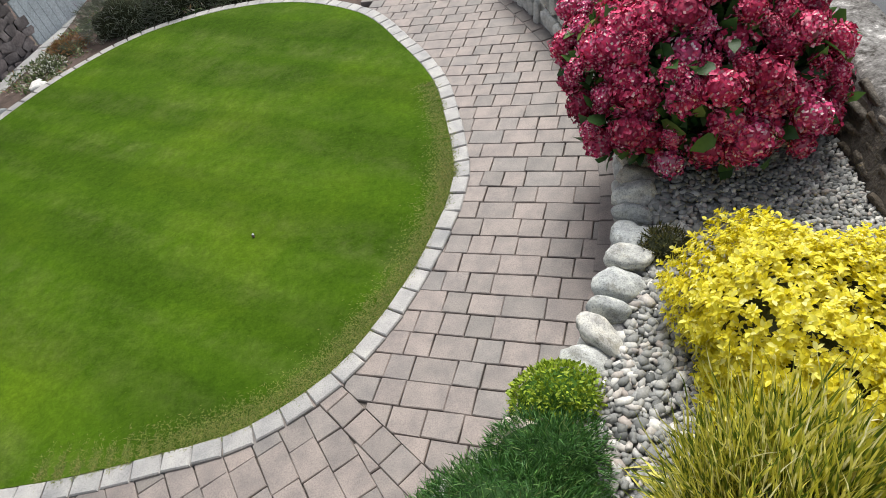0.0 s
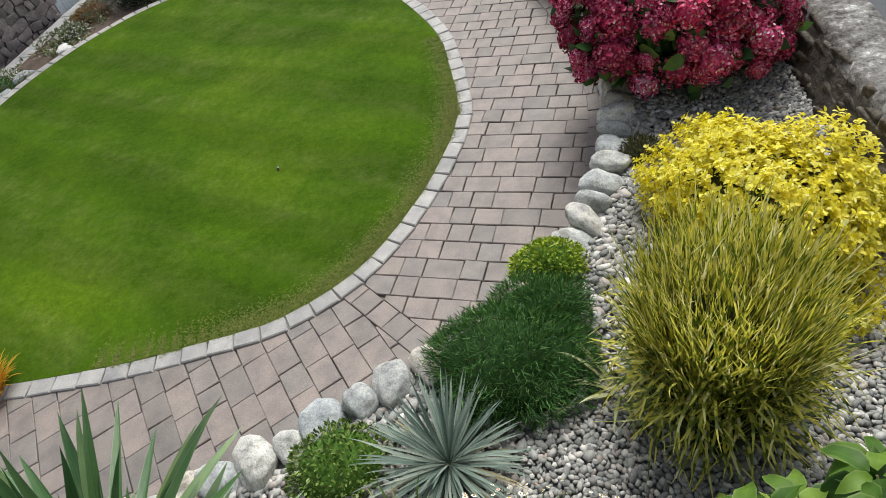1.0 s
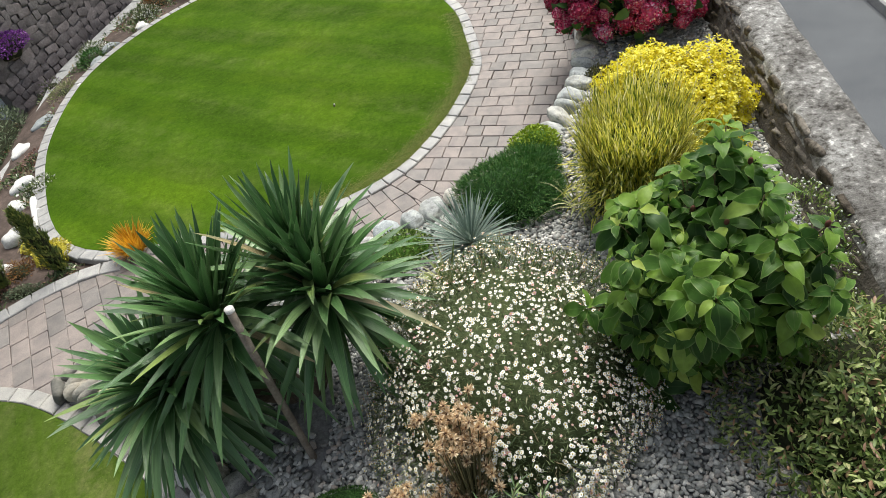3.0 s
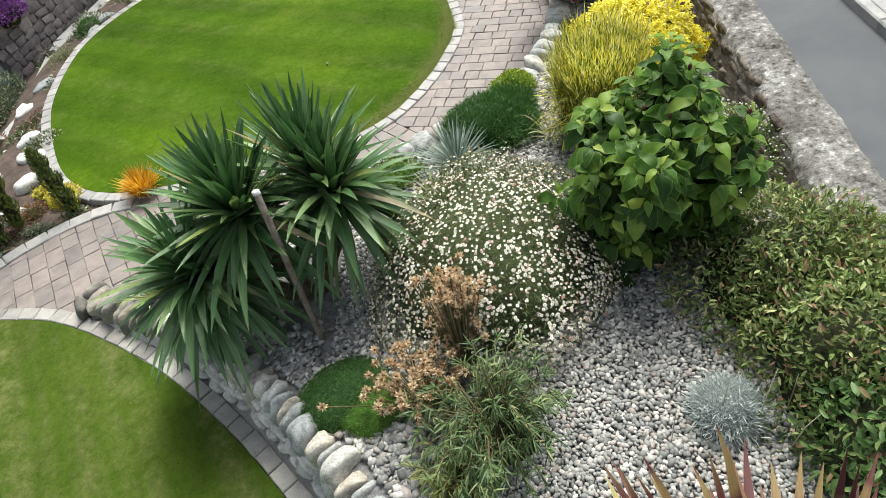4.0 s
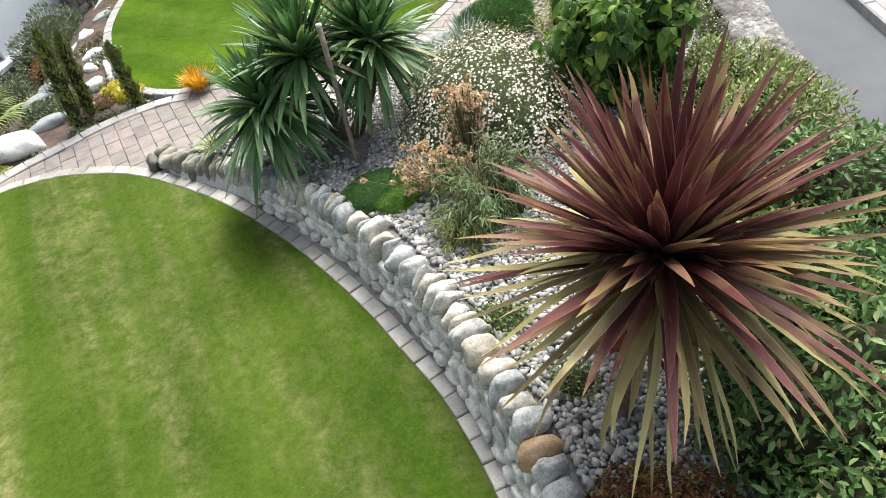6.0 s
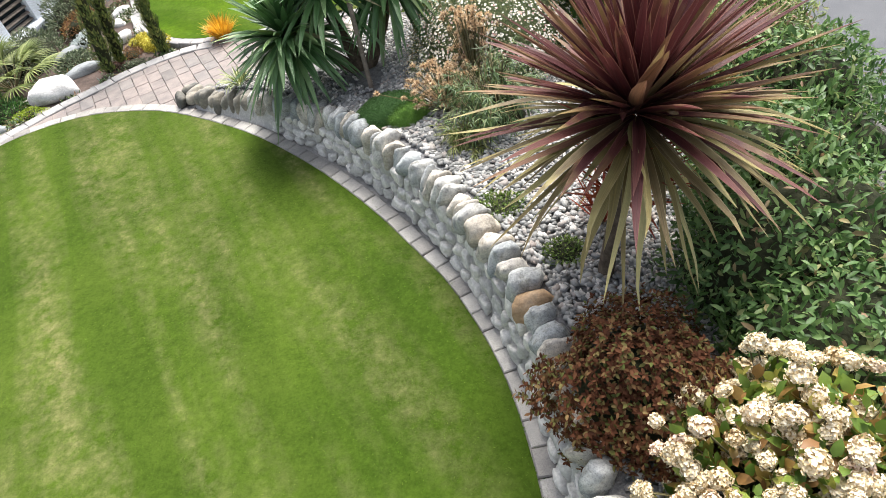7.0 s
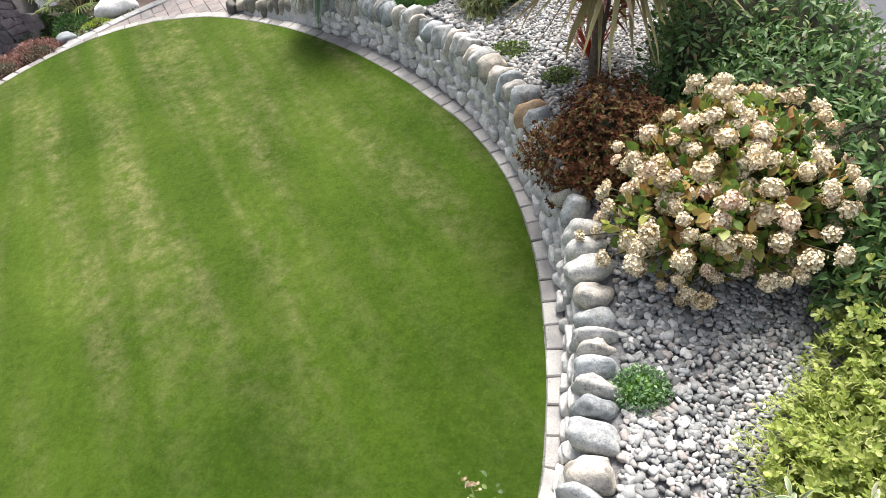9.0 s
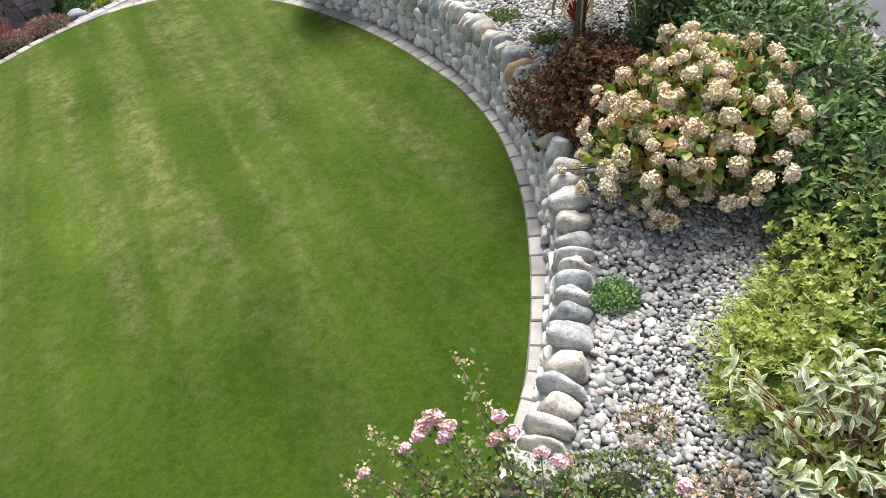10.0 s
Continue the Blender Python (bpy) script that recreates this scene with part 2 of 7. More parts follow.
def sword_mesh(name, v, f, mat, segs):
    """Leaves from blades(), with each point's place across and along its leaf."""
    me = mesh_of(name, v, f, mat)
    i = np.arange(len(v))
    for key, val in (("across", 1.0 - i % 3), ("along", (i // 3) % (segs + 1) / segs)):
        me.attributes.new(key, "FLOAT", "POINT").data.foreach_set("value", val.astype(np.float32))
    return me


def plain(name, stops, scale=8, rough=0.8, bumps=0.3, bscale=60, by_object=0.0, spec=0.3, coord="World", dist=0.01):
    """Stone, earth, wood: two sizes of mottling and a fine relief."""
    m, t, b = material(name)
    col = ramp(t, noise_node(t, scale, 5, 0.6, coord=coord), stops)
    fine = noise_node(t, bscale, 4, 0.6, coord=coord)
    col = blend(t, col, ramp(t, fine, [(0.3, (0.75, 0.75, 0.75)), (0.7, (1.18, 1.18, 1.18))]), 1.0, "MULTIPLY")
    if by_object:
        oi = t.nodes.new("ShaderNodeObjectInfo")
        k = by_object
        col = blend(t, col, ramp(t, oi.outputs["Random"], [(0, (1 - k, 1 - k, 1 - k)), (0.5, (1, 1, 1)), (1, (1 + k, 1 + k * 0.9, 1 + k * 0.85))]), 1.0, "MULTIPLY")
    t.links.new(col, b.inputs["Base Color"])
    b.inputs["Roughness"].default_value = rough
    b.inputs["Specular IOR Level"].default_value = spec
    bump(t, b, fine, bumps, dist)
    return m


SOIL = plain("soil", [(0.3, (0.05, 0.036, 0.03)), (0.7, (0.13, 0.095, 0.08))], 6, 0.95, 0.6, 40)
SAND = plain("joint_sand", [(0.3, (0.09, 0.08, 0.07)), (0.7, (0.2, 0.175, 0.155))], 9, 0.95, 0.5, 90)
MORTAR = plain("mortar", [(0.3, (0.25, 0.24, 0.225)), (0.7, (0.42, 0.405, 0.38))], 9, 0.9, 0.5, 70)
LIME_MORTAR = plain("lime_mortar", [(0.3, (0.36, 0.35, 0.33)), (0.7, (0.54, 0.525, 0.49))], 9, 0.9, 0.5, 70)
ASPHALT = plain("asphalt", [(0.3, (0.085, 0.09, 0.1)), (0.7, (0.12, 0.125, 0.135))], 1.5, 0.85, 0.4, 160)
KERBSTONE = plain("kerb_concrete", [(0.3, (0.27, 0.27, 0.27)), (0.7, (0.42, 0.42, 0.41))], 7, 0.85, 0.35, 90, by_object=0.14)


def paver_material(name, by):
    m, t, b = material(name)
    oi = t.nodes.new("ShaderNodeObjectInfo")
    base = ramp(t, oi.outputs["Random"], by)
    wear = noise_node(t, 7, 5, 0.6, coord="World")
    col = blend(t, base, ramp(t, wear, [(0.3, (0.72, 0.72, 0.74)), (0.62, (1.1, 1.08, 1.06))]), 1.0, "MULTIPLY")
    fine = noise_node(t, 130, 4, 0.7, coord="World")
    col = blend(t, col, ramp(t, fine, [(0.32, (0.72, 0.71, 0.7)), (0.5, (1.0, 1.0, 1.0)), (0.7, (1.2, 1.18, 1.15))]), 1.0, "MULTIPLY")
    t.links.new(col, b.inputs["Base Color"])
    b.inputs["Roughness"].default_value = 0.62
    b.inputs["Specular IOR Level"].default_value = 0.5
    bump(t, b, fine, 0.25, 0.005)
    return m


PAVER = paver_material("paver_concrete", [(0.0, (0.168, 0.153, 0.143)), (0.3, (0.215, 0.186, 0.172)), (0.7, (0.25, 0.211, 0.194)), (1.0, (0.192, 0.177, 0.168))])
KERB = paver_material("kerb_block_concrete", [(0.0, (0.22, 0.21, 0.195)), (0.5, (0.3, 0.29, 0.27)), (1.0, (0.38, 0.37, 0.345))])
EDGER = paver_material("edging_concrete", [(0.0, (0.28, 0.28, 0.277)), (0.5, (0.325, 0.32, 0.315)), (1.0, (0.37, 0.365, 0.355))])


def cobble_material():
    m, t, b = material("cobble_stone")
    oi = t.nodes.new("ShaderNodeObjectInfo")
    base = ramp(t, oi.outputs["Random"], [(0.0, (0.3, 0.32, 0.325)), (0.14, (0.5, 0.49, 0.46)), (0.3, (0.35, 0.375, 0.38)), (0.5, (0.62, 0.605, 0.56)), (0.66, (0.38, 0.41, 0.42)), (0.8, (0.54, 0.5, 0.44)),
                                         (0.93, (0.53, 0.49, 0.425)), (1.0, (0.44, 0.4, 0.34))])
    veins = noise_node(t, 3.0, 6, 0.65)
    col = blend(t, base, ramp(t, veins, [(0.35, (0.7, 0.7, 0.72)), (0.5, (1, 1, 1)), (0.68, (1.25, 1.22, 1.16))]), 1.0, "MULTIPLY")
    stains = noise_node(t, 14, 5, 0.7, coord="World")
    col = blend(t, col, ramp(t, stains, [(0.34, (0.62, 0.6, 0.56)), (0.48, (1, 1, 1)), (0.7, (1.15, 1.14, 1.12))]), 1.0, "MULTIPLY")
    fine = noise_node(t, 60, 4, 0.7, coord="World")
    col = blend(t, col, ramp(t, fine, [(0.3, (0.75, 0.75, 0.75)), (0.7, (1.15, 1.15, 1.15))]), 1.0, "MULTIPLY")
    t.links.new(col, b.inputs["Base Color"])
    b.inputs["Roughness"].default_value = 0.8
    b.inputs["Specular IOR Level"].default_value = 0.3
    grit = noise_node(t, 150, 3, 0.7, coord="World")
    speck = blend(t, col, ramp(t, grit, [(0.36, (0.62, 0.62, 0.62)), (0.46, (1, 1, 1)), (0.64, (1.08, 1.08, 1.08))]), 1.0, "MULTIPLY")
    t.links.new(speck, b.inputs["Base Color"])
    bump(t, b, stains, 0.6, 0.015)
    return m


COBBLE = cobble_material()


def pebble_material(name, single, k=1.0):
    m, t, b = material(name)
    by = t.nodes.new("ShaderNodeObjectInfo").outputs["Random"] if single else geometry(t, "Random Per Island")
    tones = [(0.0, (0.085, 0.092, 0.092)), (0.16, (0.27, 0.278, 0.268)), (0.34, (0.16, 0.168, 0.166)), (0.5, (0.4, 0.405, 0.385)), (0.62, (0.24, 0.246, 0.24)), (0.72, (0.33, 0.29, 0.262)), (0.86, (0.62, 0.62, 0.59)), (1.0, (0.27, 0.285, 0.284))]
    base = ramp(t, by, [(s, tuple(k * c * g for c, g in zip(col, (1.14, 1.11, 1.1)))) for s, col in tones])
    fine = noise_node(t, 90, 3, 0.6, coord="World")
    col = blend(t, base, ramp(t, fine, [(0.3, (0.8, 0.8, 0.8)), (0.7, (1.12, 1.12, 1.12))]), 1.0, "MULTIPLY")
    t.links.new(col, b.inputs["Base Color"])
    b.inputs["Roughness"].default_value = 0.7
    return m


PEBBLE = pebble_material("pebble_stone", False, 0.86)
LONE_PEBBLE = pebble_material("large_pebble_stone", True)
GRAVEL = pebble_material("fine_gravel_stone", False, 0.92)


def mowing_bands(t, angle):
    """Straight bands left by the mower, their edges a little ragged."""
    mp = t.nodes.new("ShaderNodeMapping")
    mp.vector_type = "TEXTURE"
    mp.inputs["Rotation"].default_value = (0, 0, angle)
    t.links.new(geometry(t, "Position"), mp.inputs[0])
    w = put(t, "ShaderNodeTexWave", Scale=0.42, Distortion=2.6, Detail=3.0, Detail_Scale=2.2)
    w.bands_direction = "Y"
    t.links.new(mp.outputs[0], w.inputs["Vector"])
    return w.outputs["Fac"]


def scorched(t, amount):
    """Dry grass only over the sunny middle of the striped lawn and thinly on the oval one; also a tone that darkens
    outwards.
    """
    d = t.nodes.new("ShaderNodeVectorMath")
    d.operation = "DISTANCE"
    d.inputs[1].default_value = (-3.3, -2.3, 0)
    t.links.new(geometry(t, "Position"), d.inputs[0])
    sc = t.nodes.new("ShaderNodeMapRange")
    sc.inputs["From Min"].default_value, sc.inputs["From Max"].default_value = 1.6, 4.0
    sc.inputs["To Min"].default_value, sc.inputs["To Max"].default_value = 1.0, 0.18
    t.links.new(d.outputs["Value"], sc.inputs["Value"])
    m = t.nodes.new("ShaderNodeMath")
    m.operation = "MULTIPLY"
    t.links.new(amount, m.inputs[0])
    t.links.new(sc.outputs[0], m.inputs[1])
    return m.outputs[0], ramp(t, sc.outputs[0], [(0.18, (0.67, 0.74, 0.58)), (0.9, (0.99, 0.97, 0.98))])


def lawn_material(name, dry, stripe_angle, greens, mow, patch_scale=3.2):
    m, t, b = material(name)
    big = noise_node(t, 0.8, 4, 0.55, coord="World")
    fine = noise_node(t, 55, 4, 0.7, coord="World")
    streak = noise_node(t, 1.1, 3, 0.5, ((3.6, 0.34, 1), (0, 0, stripe_angle)), "World")
    patch = noise_node(t, patch_scale, 8, 0.78, coord="World")
    green = ramp(t, big, [(0.3, greens[0]), (0.5, greens[1]), (0.72, greens[2])])
    mul = t.nodes.new("ShaderNodeMath")
    mul.operation = "MULTIPLY"
    t.links.new(ramp(t, streak, [(0.42, (0, 0, 0)), (0.68, (1, 1, 1))]), mul.inputs[0])
    t.links.new(ramp(t, patch, [(0.4, (0, 0, 0)), (0.68, (1, 1, 1))]), mul.inputs[1])
    mul2 = t.nodes.new("ShaderNodeMath")
    mul2.operation = "MULTIPLY"
    mul2.inputs[1].default_value = dry
    t.links.new(mul.outputs[0], mul2.inputs[0])
    dry_share, outer_tone = scorched(t, mul2.outputs[0])
    col = blend(t, blend(t, green, outer_tone, 1.0, "MULTIPLY"), (0.25, 0.215, 0.125), dry_share)
    mown = mowing_bands(t, stripe_angle)
    col = blend(t, col, ramp(t, mown, [(0.36, (1 - mow,) * 3), (0.5, (1, 1, 1)), (0.64, (1 + mow, 1 + mow * 0.9, 1 + mow * 0.6))]), 1.0, "MULTIPLY")
    tuftiness = noise_node(t, 17, 5, 0.7, coord="World")
    col = blend(t, col, ramp(t, tuftiness, [(0.34, (0.82, 0.84, 0.78)), (0.66, (1.17, 1.14, 1.1))]), 1.0, "MULTIPLY")
    col = blend(t, col, ramp(t, fine, [(0.3, (0.8, 0.82, 0.74)), (0.68, (1.16, 1.14, 1.1))]), 1.0, "MULTIPLY")
    t.links.new(col, b.inputs["Base Color"])
    b.inputs["Roughness"].default_value = 0.9
    b.inputs["Specular IOR Level"].default_value = 0.05
    bump(t, b, fine, 0.35, 0.01)
    return m


LAWN_A = lawn_material("lawn_grass", 0.9, radians(-30), ((0.042, 0.085, 0.006), (0.066, 0.123, 0.0084), (0.108, 0.17, 0.0115)), 0.09)
LAWN_B = lawn_material("striped_lawn_grass", 0.62, radians(-60), ((0.034, 0.064, 0.008), (0.049, 0.085, 0.011), (0.07, 0.109, 0.017)), 0.05, 6.5)
WOOD_STAKE = plain("weathered_wood", [(0.3, (0.14, 0.115, 0.09)), (0.7, (0.26, 0.22, 0.18))], 14, 0.8, 0.4, 60)
BARK = plain("bark", [(0.3, (0.06, 0.045, 0.032)), (0.7, (0.16, 0.125, 0.09))], 20, 0.9, 0.8, 50)
STEM = plain("stem", [(0.3, (0.07, 0.07, 0.03)), (0.7, (0.16, 0.13, 0.06))], 20, 0.8, 0.3, 80)

# ---- plan of the garden ----
LAWN1 = glide([(0.0, 3.47), (-0.04, 4.0), (-0.14, 4.62), (-0.43, 5.34), (-0.85, 6.12), (-1.6, 6.75), (-2.46, 7.03), (-3.4, 6.95), (-4.1, 6.5), (-4.66, 5.75),
               (-4.95, 4.85), (-4.82, 3.6), (-4.4, 2.58), (-3.92, 1.86), (-3.32, 1.52), (-2.3, 1.49), (-1.56, 1.57), (-1.15, 1.65), (-0.78, 1.86), (-0.52, 2.14),
               (-0.3, 2.5), (-0.13, 2.88), (-0.03, 3.2)], 8, True)
LAWN2 = glide([(-3.1, -0.1), (-3.65, 0.09), (-4.3, 0.12), (-4.95, -0.16), (-5.5, -0.8), (-6.0, -1.9), (-6.3, -3.4), (-6.1, -5.2), (-5.3, -6.8), (-3.8, -7.9), (-2.3, -7.9),
               (-1.1, -7.1), (-0.45, -6.4), (-0.13, -5.75), (-0.02, -5.2), (0.01, -4.6), (-0.02, -4.05), (-0.15, -3.42), (-0.4, -2.82), (-0.68, -2.38), (-1.1, -1.8), (-1.65, -1.18), (-2.3, -0.6)], 8, True)
EDGE_OF_BED = [(0.55, 6.0), (0.8, 5.25), (0.98, 4.55), (1.06, 3.8), (1.06, 3.2), (0.98, 2.7), (0.84, 2.2), (0.68, 1.8), (0.45, 1.45), (0.2, 1.18), (-0.1, 1.0), (-0.45, 0.85), (-0.8, 0.68),
               (-1.4, 0.5), (-2.2, 0.33), (-3.12, 0.13)]
LAWN_SIDE = [(-3.12, 0.13), (-2.75, -0.2), (-2.25, -0.47), (-1.58, -1.0), (-0.98, -1.66), (-0.5, -2.36), (-0.21, -2.93), (-0.03, -3.42), (0.08, -3.9), (0.13, -4.4), (0.13, -4.9), (0.08, -5.3),
             (-0.02, -5.72), (-0.3, -6.3), (-0.95, -7.1), (-1.6, -7.8)]
PATH_SIDE_LINE = glide(EDGE_OF_BED, 10)
LAWN_SIDE_LINE = glide(LAWN_SIDE, 10)
BED = np.vstack([PATH_SIDE_LINE, LAWN_SIDE_LINE[1:], [(-1.0, -7.9), (1.5, -7.9), (1.75, -6.0), (2.1, 6.0)]])


def bed_z(x, y):
    """Height of the raised bed's gravel."""
    x, y = np.asarray(x, float), np.asarray(y, float)
    s = np.clip((-0.5 - x) / 2.4, 0, 1)
    k = np.clip((-3.6 - y) / 2.0, 0, 1.1)
    return 0.43 - 0.31 * s - 0.16 * k * k * (3 - 2 * np.minimum(k, 1)) - 0.05 * np.clip((x - 1.1) / 0.8, 0, 1)


def ground_z(x, y):
    """Height of the earth under and round the garden."""
    x, y = np.asarray(x, float), np.asarray(y, float)
    left = np.clip((-5.1 - x + 0.25 * np.sin(y)) / 0.9, 0, 1)
    road = np.clip((x - 2.2) / 0.1, 0, 1)
    return -0.05 - 0.3 * left * left * (3 - 2 * left) - 0.3 * road


# ---- ground, road, walls ----
gx = np.r_[-300, -60, -25, np.arange(-13, 6.01, 0.25), 25, 60, 300]
gy = np.r_[-300, -60, -25, np.arange(-13, 16.01, 0.25), 35, 70, 300]
GX, GY = np.meshgrid(gx, gy, indexing="ij")
gv = np.stack([GX, GY, ground_z(GX, GY)], -1).reshape(-1, 3)
ii, jj = np.meshgrid(np.arange(len(gx) - 1), np.arange(len(gy) - 1), indexing="ij")
q0 = (ii * len(gy) + jj).ravel()
gf = np.stack([q0, q0 + len(gy), q0 + len(gy) + 1, q0 + 1], 1)
tagged(part("ground", mesh_of("ground", gv, gf, SOIL, True)), "dark garden soil reaching out round the lawns", "ground", "", "structure")


def sheet(name, poly, z, mat, step=0.08, lift=None):
    """A flat sheet inside a closed line, as a grid cut along it."""
    bm = bmesh.new()
    bm.faces.new([bm.verts.new((x, y, z)) for x, y in poly])
    bmesh.ops.triangulate(bm, faces=bm.faces[:])
    me = bpy.data.meshes.new(name)
    bm.to_mesh(me)
    bm.free()
    me.materials.append(mat)
    return me


# base under the paving
PAVED = np.array([(-5.3, -0.6), (-5.0, 0.05), (-4.72, 0.36), (-4.4, 0.64), (-3.95, 1.03), (-3.4, 1.31), (-2.3, 1.5), (0.4, 2.0), (-0.9, 6.9), (0.4, 6.9), (1.2, 4.5), (1.2, 2.2), (0.3, 0.5), (-3.0, 0.0), (-3.6, -0.3)])
tagged(part("path_bed", sheet("path_bed", PAVED, -0.022, SAND)), "dark joint sand under the paved garden path", "path", "", "structure")


def lawn(name, line, mat, label, z=0.012, blades_n=60000, blade_mat=None):
    root = tagged(part(name, sheet(name, line, z, mat)), label, "lawn", "", "structure")
    lo, hi = line.min(0), line.max(0)
    p = rng.uniform(lo, hi, (int(blades_n * 1.45), 2))
    p = p[inside(p, line)][:blades_n]
    # a ragged fringe along the edge
    e = line[rng.integers(0, len(line), 2500)] + rng.normal(0, 0.02, (2500, 2))
    p = np.vstack([p, e])
    n = len(p)
    o = np.column_stack([p, np.full(n, z - 0.002)])
    ax = np.column_stack([rng.normal(0, 0.8, (n, 2)), np.full(n, 0.14)])
    v, f = soup(BLADE_V, BLADE_T, o, ax, rng.normal(0, 0.15, (n, 3)) + np.array([0, 0, 1]), rng.uniform(0.012, 0.022, n), 0.0035)
    part("grass", mesh_of("grass", v, f, blade_mat), root, kind="stuff")
    return root


def grass_blade_material(name, mat_dry, angle, tint=(1.0, 1.0, 1.0), patch_scale=2.6):
    m, t, b = material(name)
    base = ramp(t, geometry(t, "Random Per Island"), [(0.0, (0.045, 0.095, 0.01)), (0.5, (0.09, 0.158, 0.018)), (0.88, (0.14, 0.225, 0.028)), (1.0, (0.24, 0.26, 0.07))])
    base = blend(t, base, tint, 1.0, "MULTIPLY")
    streak = noise_node(t, 1.1, 3, 0.5, ((3.6, 0.34, 1), (0, 0, angle)), "World")
    patch = noise_node(t, patch_scale, 7, 0.75, coord="World")
    mul = t.nodes.new("ShaderNodeMath")
    mul.operation = "MULTIPLY"
    t.links.new(ramp(t, streak, [(0.42, (0, 0, 0)), (0.68, (mat_dry,) * 3)]), mul.inputs[0])
    t.links.new(ramp(t, patch, [(0.4, (0, 0, 0)), (0.68, (1, 1, 1))]), mul.inputs[1])
    dry_share, outer_tone = scorched(t, mul.outputs[0])
    col = blend(t, blend(t, base, outer_tone, 1.0, "MULTIPLY"), (0.3, 0.245, 0.135), dry_share)
    t.links.new(col, b.inputs["Base Color"])
    tr = put(t, "ShaderNodeBsdfTranslucent")
    t.links.new(col, tr.inputs[0])
    mix = t.nodes.new("ShaderNodeMixShader")
    mix.inputs[0].default_value = 0.5
    t.links.new(b.outputs[0], mix.inputs[1])
    t.links.new(tr.outputs[0], mix.inputs[2])
    t.links.new(mix.outputs[0], t.nodes["Material Output"].inputs[0])
    b.inputs["Roughness"].default_value = 0.8
    b.inputs["Specular IOR Level"].default_value = 0.06
    return m


oval = lawn("lawn_oval", LAWN1, LAWN_A, "mown green oval lawn with a light block edging", blade_mat=grass_blade_material("grass_blade", 0.9, radians(-30), (0.98, 1.0, 0.62)), blades_n=60000)
lawn("lawn_striped", LAWN2, LAWN_B, "mown lawn with dry yellow streaks beside the stone wall", blade_mat=grass_blade_material("dry_grass_blade", 0.7, radians(-60), (0.88, 0.97, 0.75), 6.5), blades_n=110000)

# dry fringe along the path side of the oval lawn
arc = LAWN1[(LAWN1[:, 0] > -2.4) & (LAWN1[:, 1] < 4.6)]
k = 20000
fr = arc[rng.integers(0, len(arc), k)] + rng.normal(0, 0.02, (k, 2))
fr = fr + (np.array((-2.4, 4.3)) - fr) / np.linalg.norm(np.array((-2.4, 4.3)) - fr, axis=1)[:, None] * np.abs(rng.normal(0.0, 0.075, k))[:, None]
fo = np.column_stack([fr, np.full(k, 0.012)])
fv, ff = soup(BLADE_V, BLADE_T, fo, np.column_stack([rng.normal(0, 1, (k, 2)), np.full(k, 0.25)]), rng.normal(0, 0.25, (k, 3)) + np.array([0, 0, 1]), rng.uniform(0.012, 0.024, k), 0.0042)
STRAW = leaf_material("straw_blade", [(0, (0.09, 0.15, 0.015)), (0.5, (0.17, 0.2, 0.03)), (1, (0.27, 0.25, 0.08))], 0.8, 0.35)
part("dry_grass", mesh_of("dry_grass", fv, ff, STRAW), oval, "yellow dry grass fringe", kind="stuff")

# road beyond the garden wall
road_me = mesh_of("road", [(2.34, -40, -0.3), (3.86, -40, -0.3), (3.86, 40, -0.3), (2.34, 40, -0.3)], [(0, 1, 2, 3)], ASPHALT)
tagged(part("road", road_me), "smooth grey asphalt lane beyond the garden wall", "road", "", "structure")
pave_me = mesh_of("pavement", [(3.98, -40, -0.2), (9, -40, -0.2), (9, 40, -0.2), (3.98, 40, -0.2)], [(0, 1, 2, 3)], plain("pavement_concrete", [(0.3, (0.26, 0.25, 0.26)), (0.7, (0.36, 0.35, 0.36))], 2, 0.9, 0.3, 60))
tagged(part("pavement", pave_me), "pale concrete pavement across the lane", "pavement", "", "structure")
kerb_root = thing("road_kerb", (3.92, 0, -0.2), "row of pale kerb stones along the lane", "kerb", "", "structure")
kerb_piece = box_mesh("kerb_stone", 0.12, 0.895, 0.25, 0.015, KERBSTONE)
for k in range(-12, 14):
    part("kerb_stone", kerb_piece, kerb_root, at=pose(0, k * 0.9, 0.005))

# garden wall along the lane: rubble body with a rough capping
def lichened(name):
    """Old wall capping: dark and pale patches, mottling and fine grit."""
    m, t, b = material(name)
    col = ramp(t, noise_node(t, 3.2, 4, 0.6, coord="World"), [(0.35, (0.12, 0.113, 0.106)), (0.5, (0.19, 0.182, 0.174)), (0.66, (0.3, 0.293, 0.283))])
    mottle = noise_node(t, 21, 5, 0.7, coord="World")
    col = blend(t, col, ramp(t, mottle, [(0.36, (0.35, 0.33, 0.31)), (0.47, (0.9, 0.9, 0.9)), (0.57, (1.15, 1.15, 1.15)), (0.66, (2.3, 2.3, 2.3))]), 1.0, "MULTIPLY")
    fine = noise_node(t, 85, 4, 0.7, coord="World")
    col = blend(t, col, ramp(t, fine, [(0.3, (0.7, 0.7, 0.7)), (0.7, (1.25, 1.25, 1.25))]), 1.0, "MULTIPLY")
    t.links.new(col, b.inputs["Base Color"])
    b.inputs["Roughness"].default_value = 0.95
    b.inputs["Specular IOR Level"].default_value = 0.15
    bump(t, b, mottle, 0.9, 0.02)
    return m


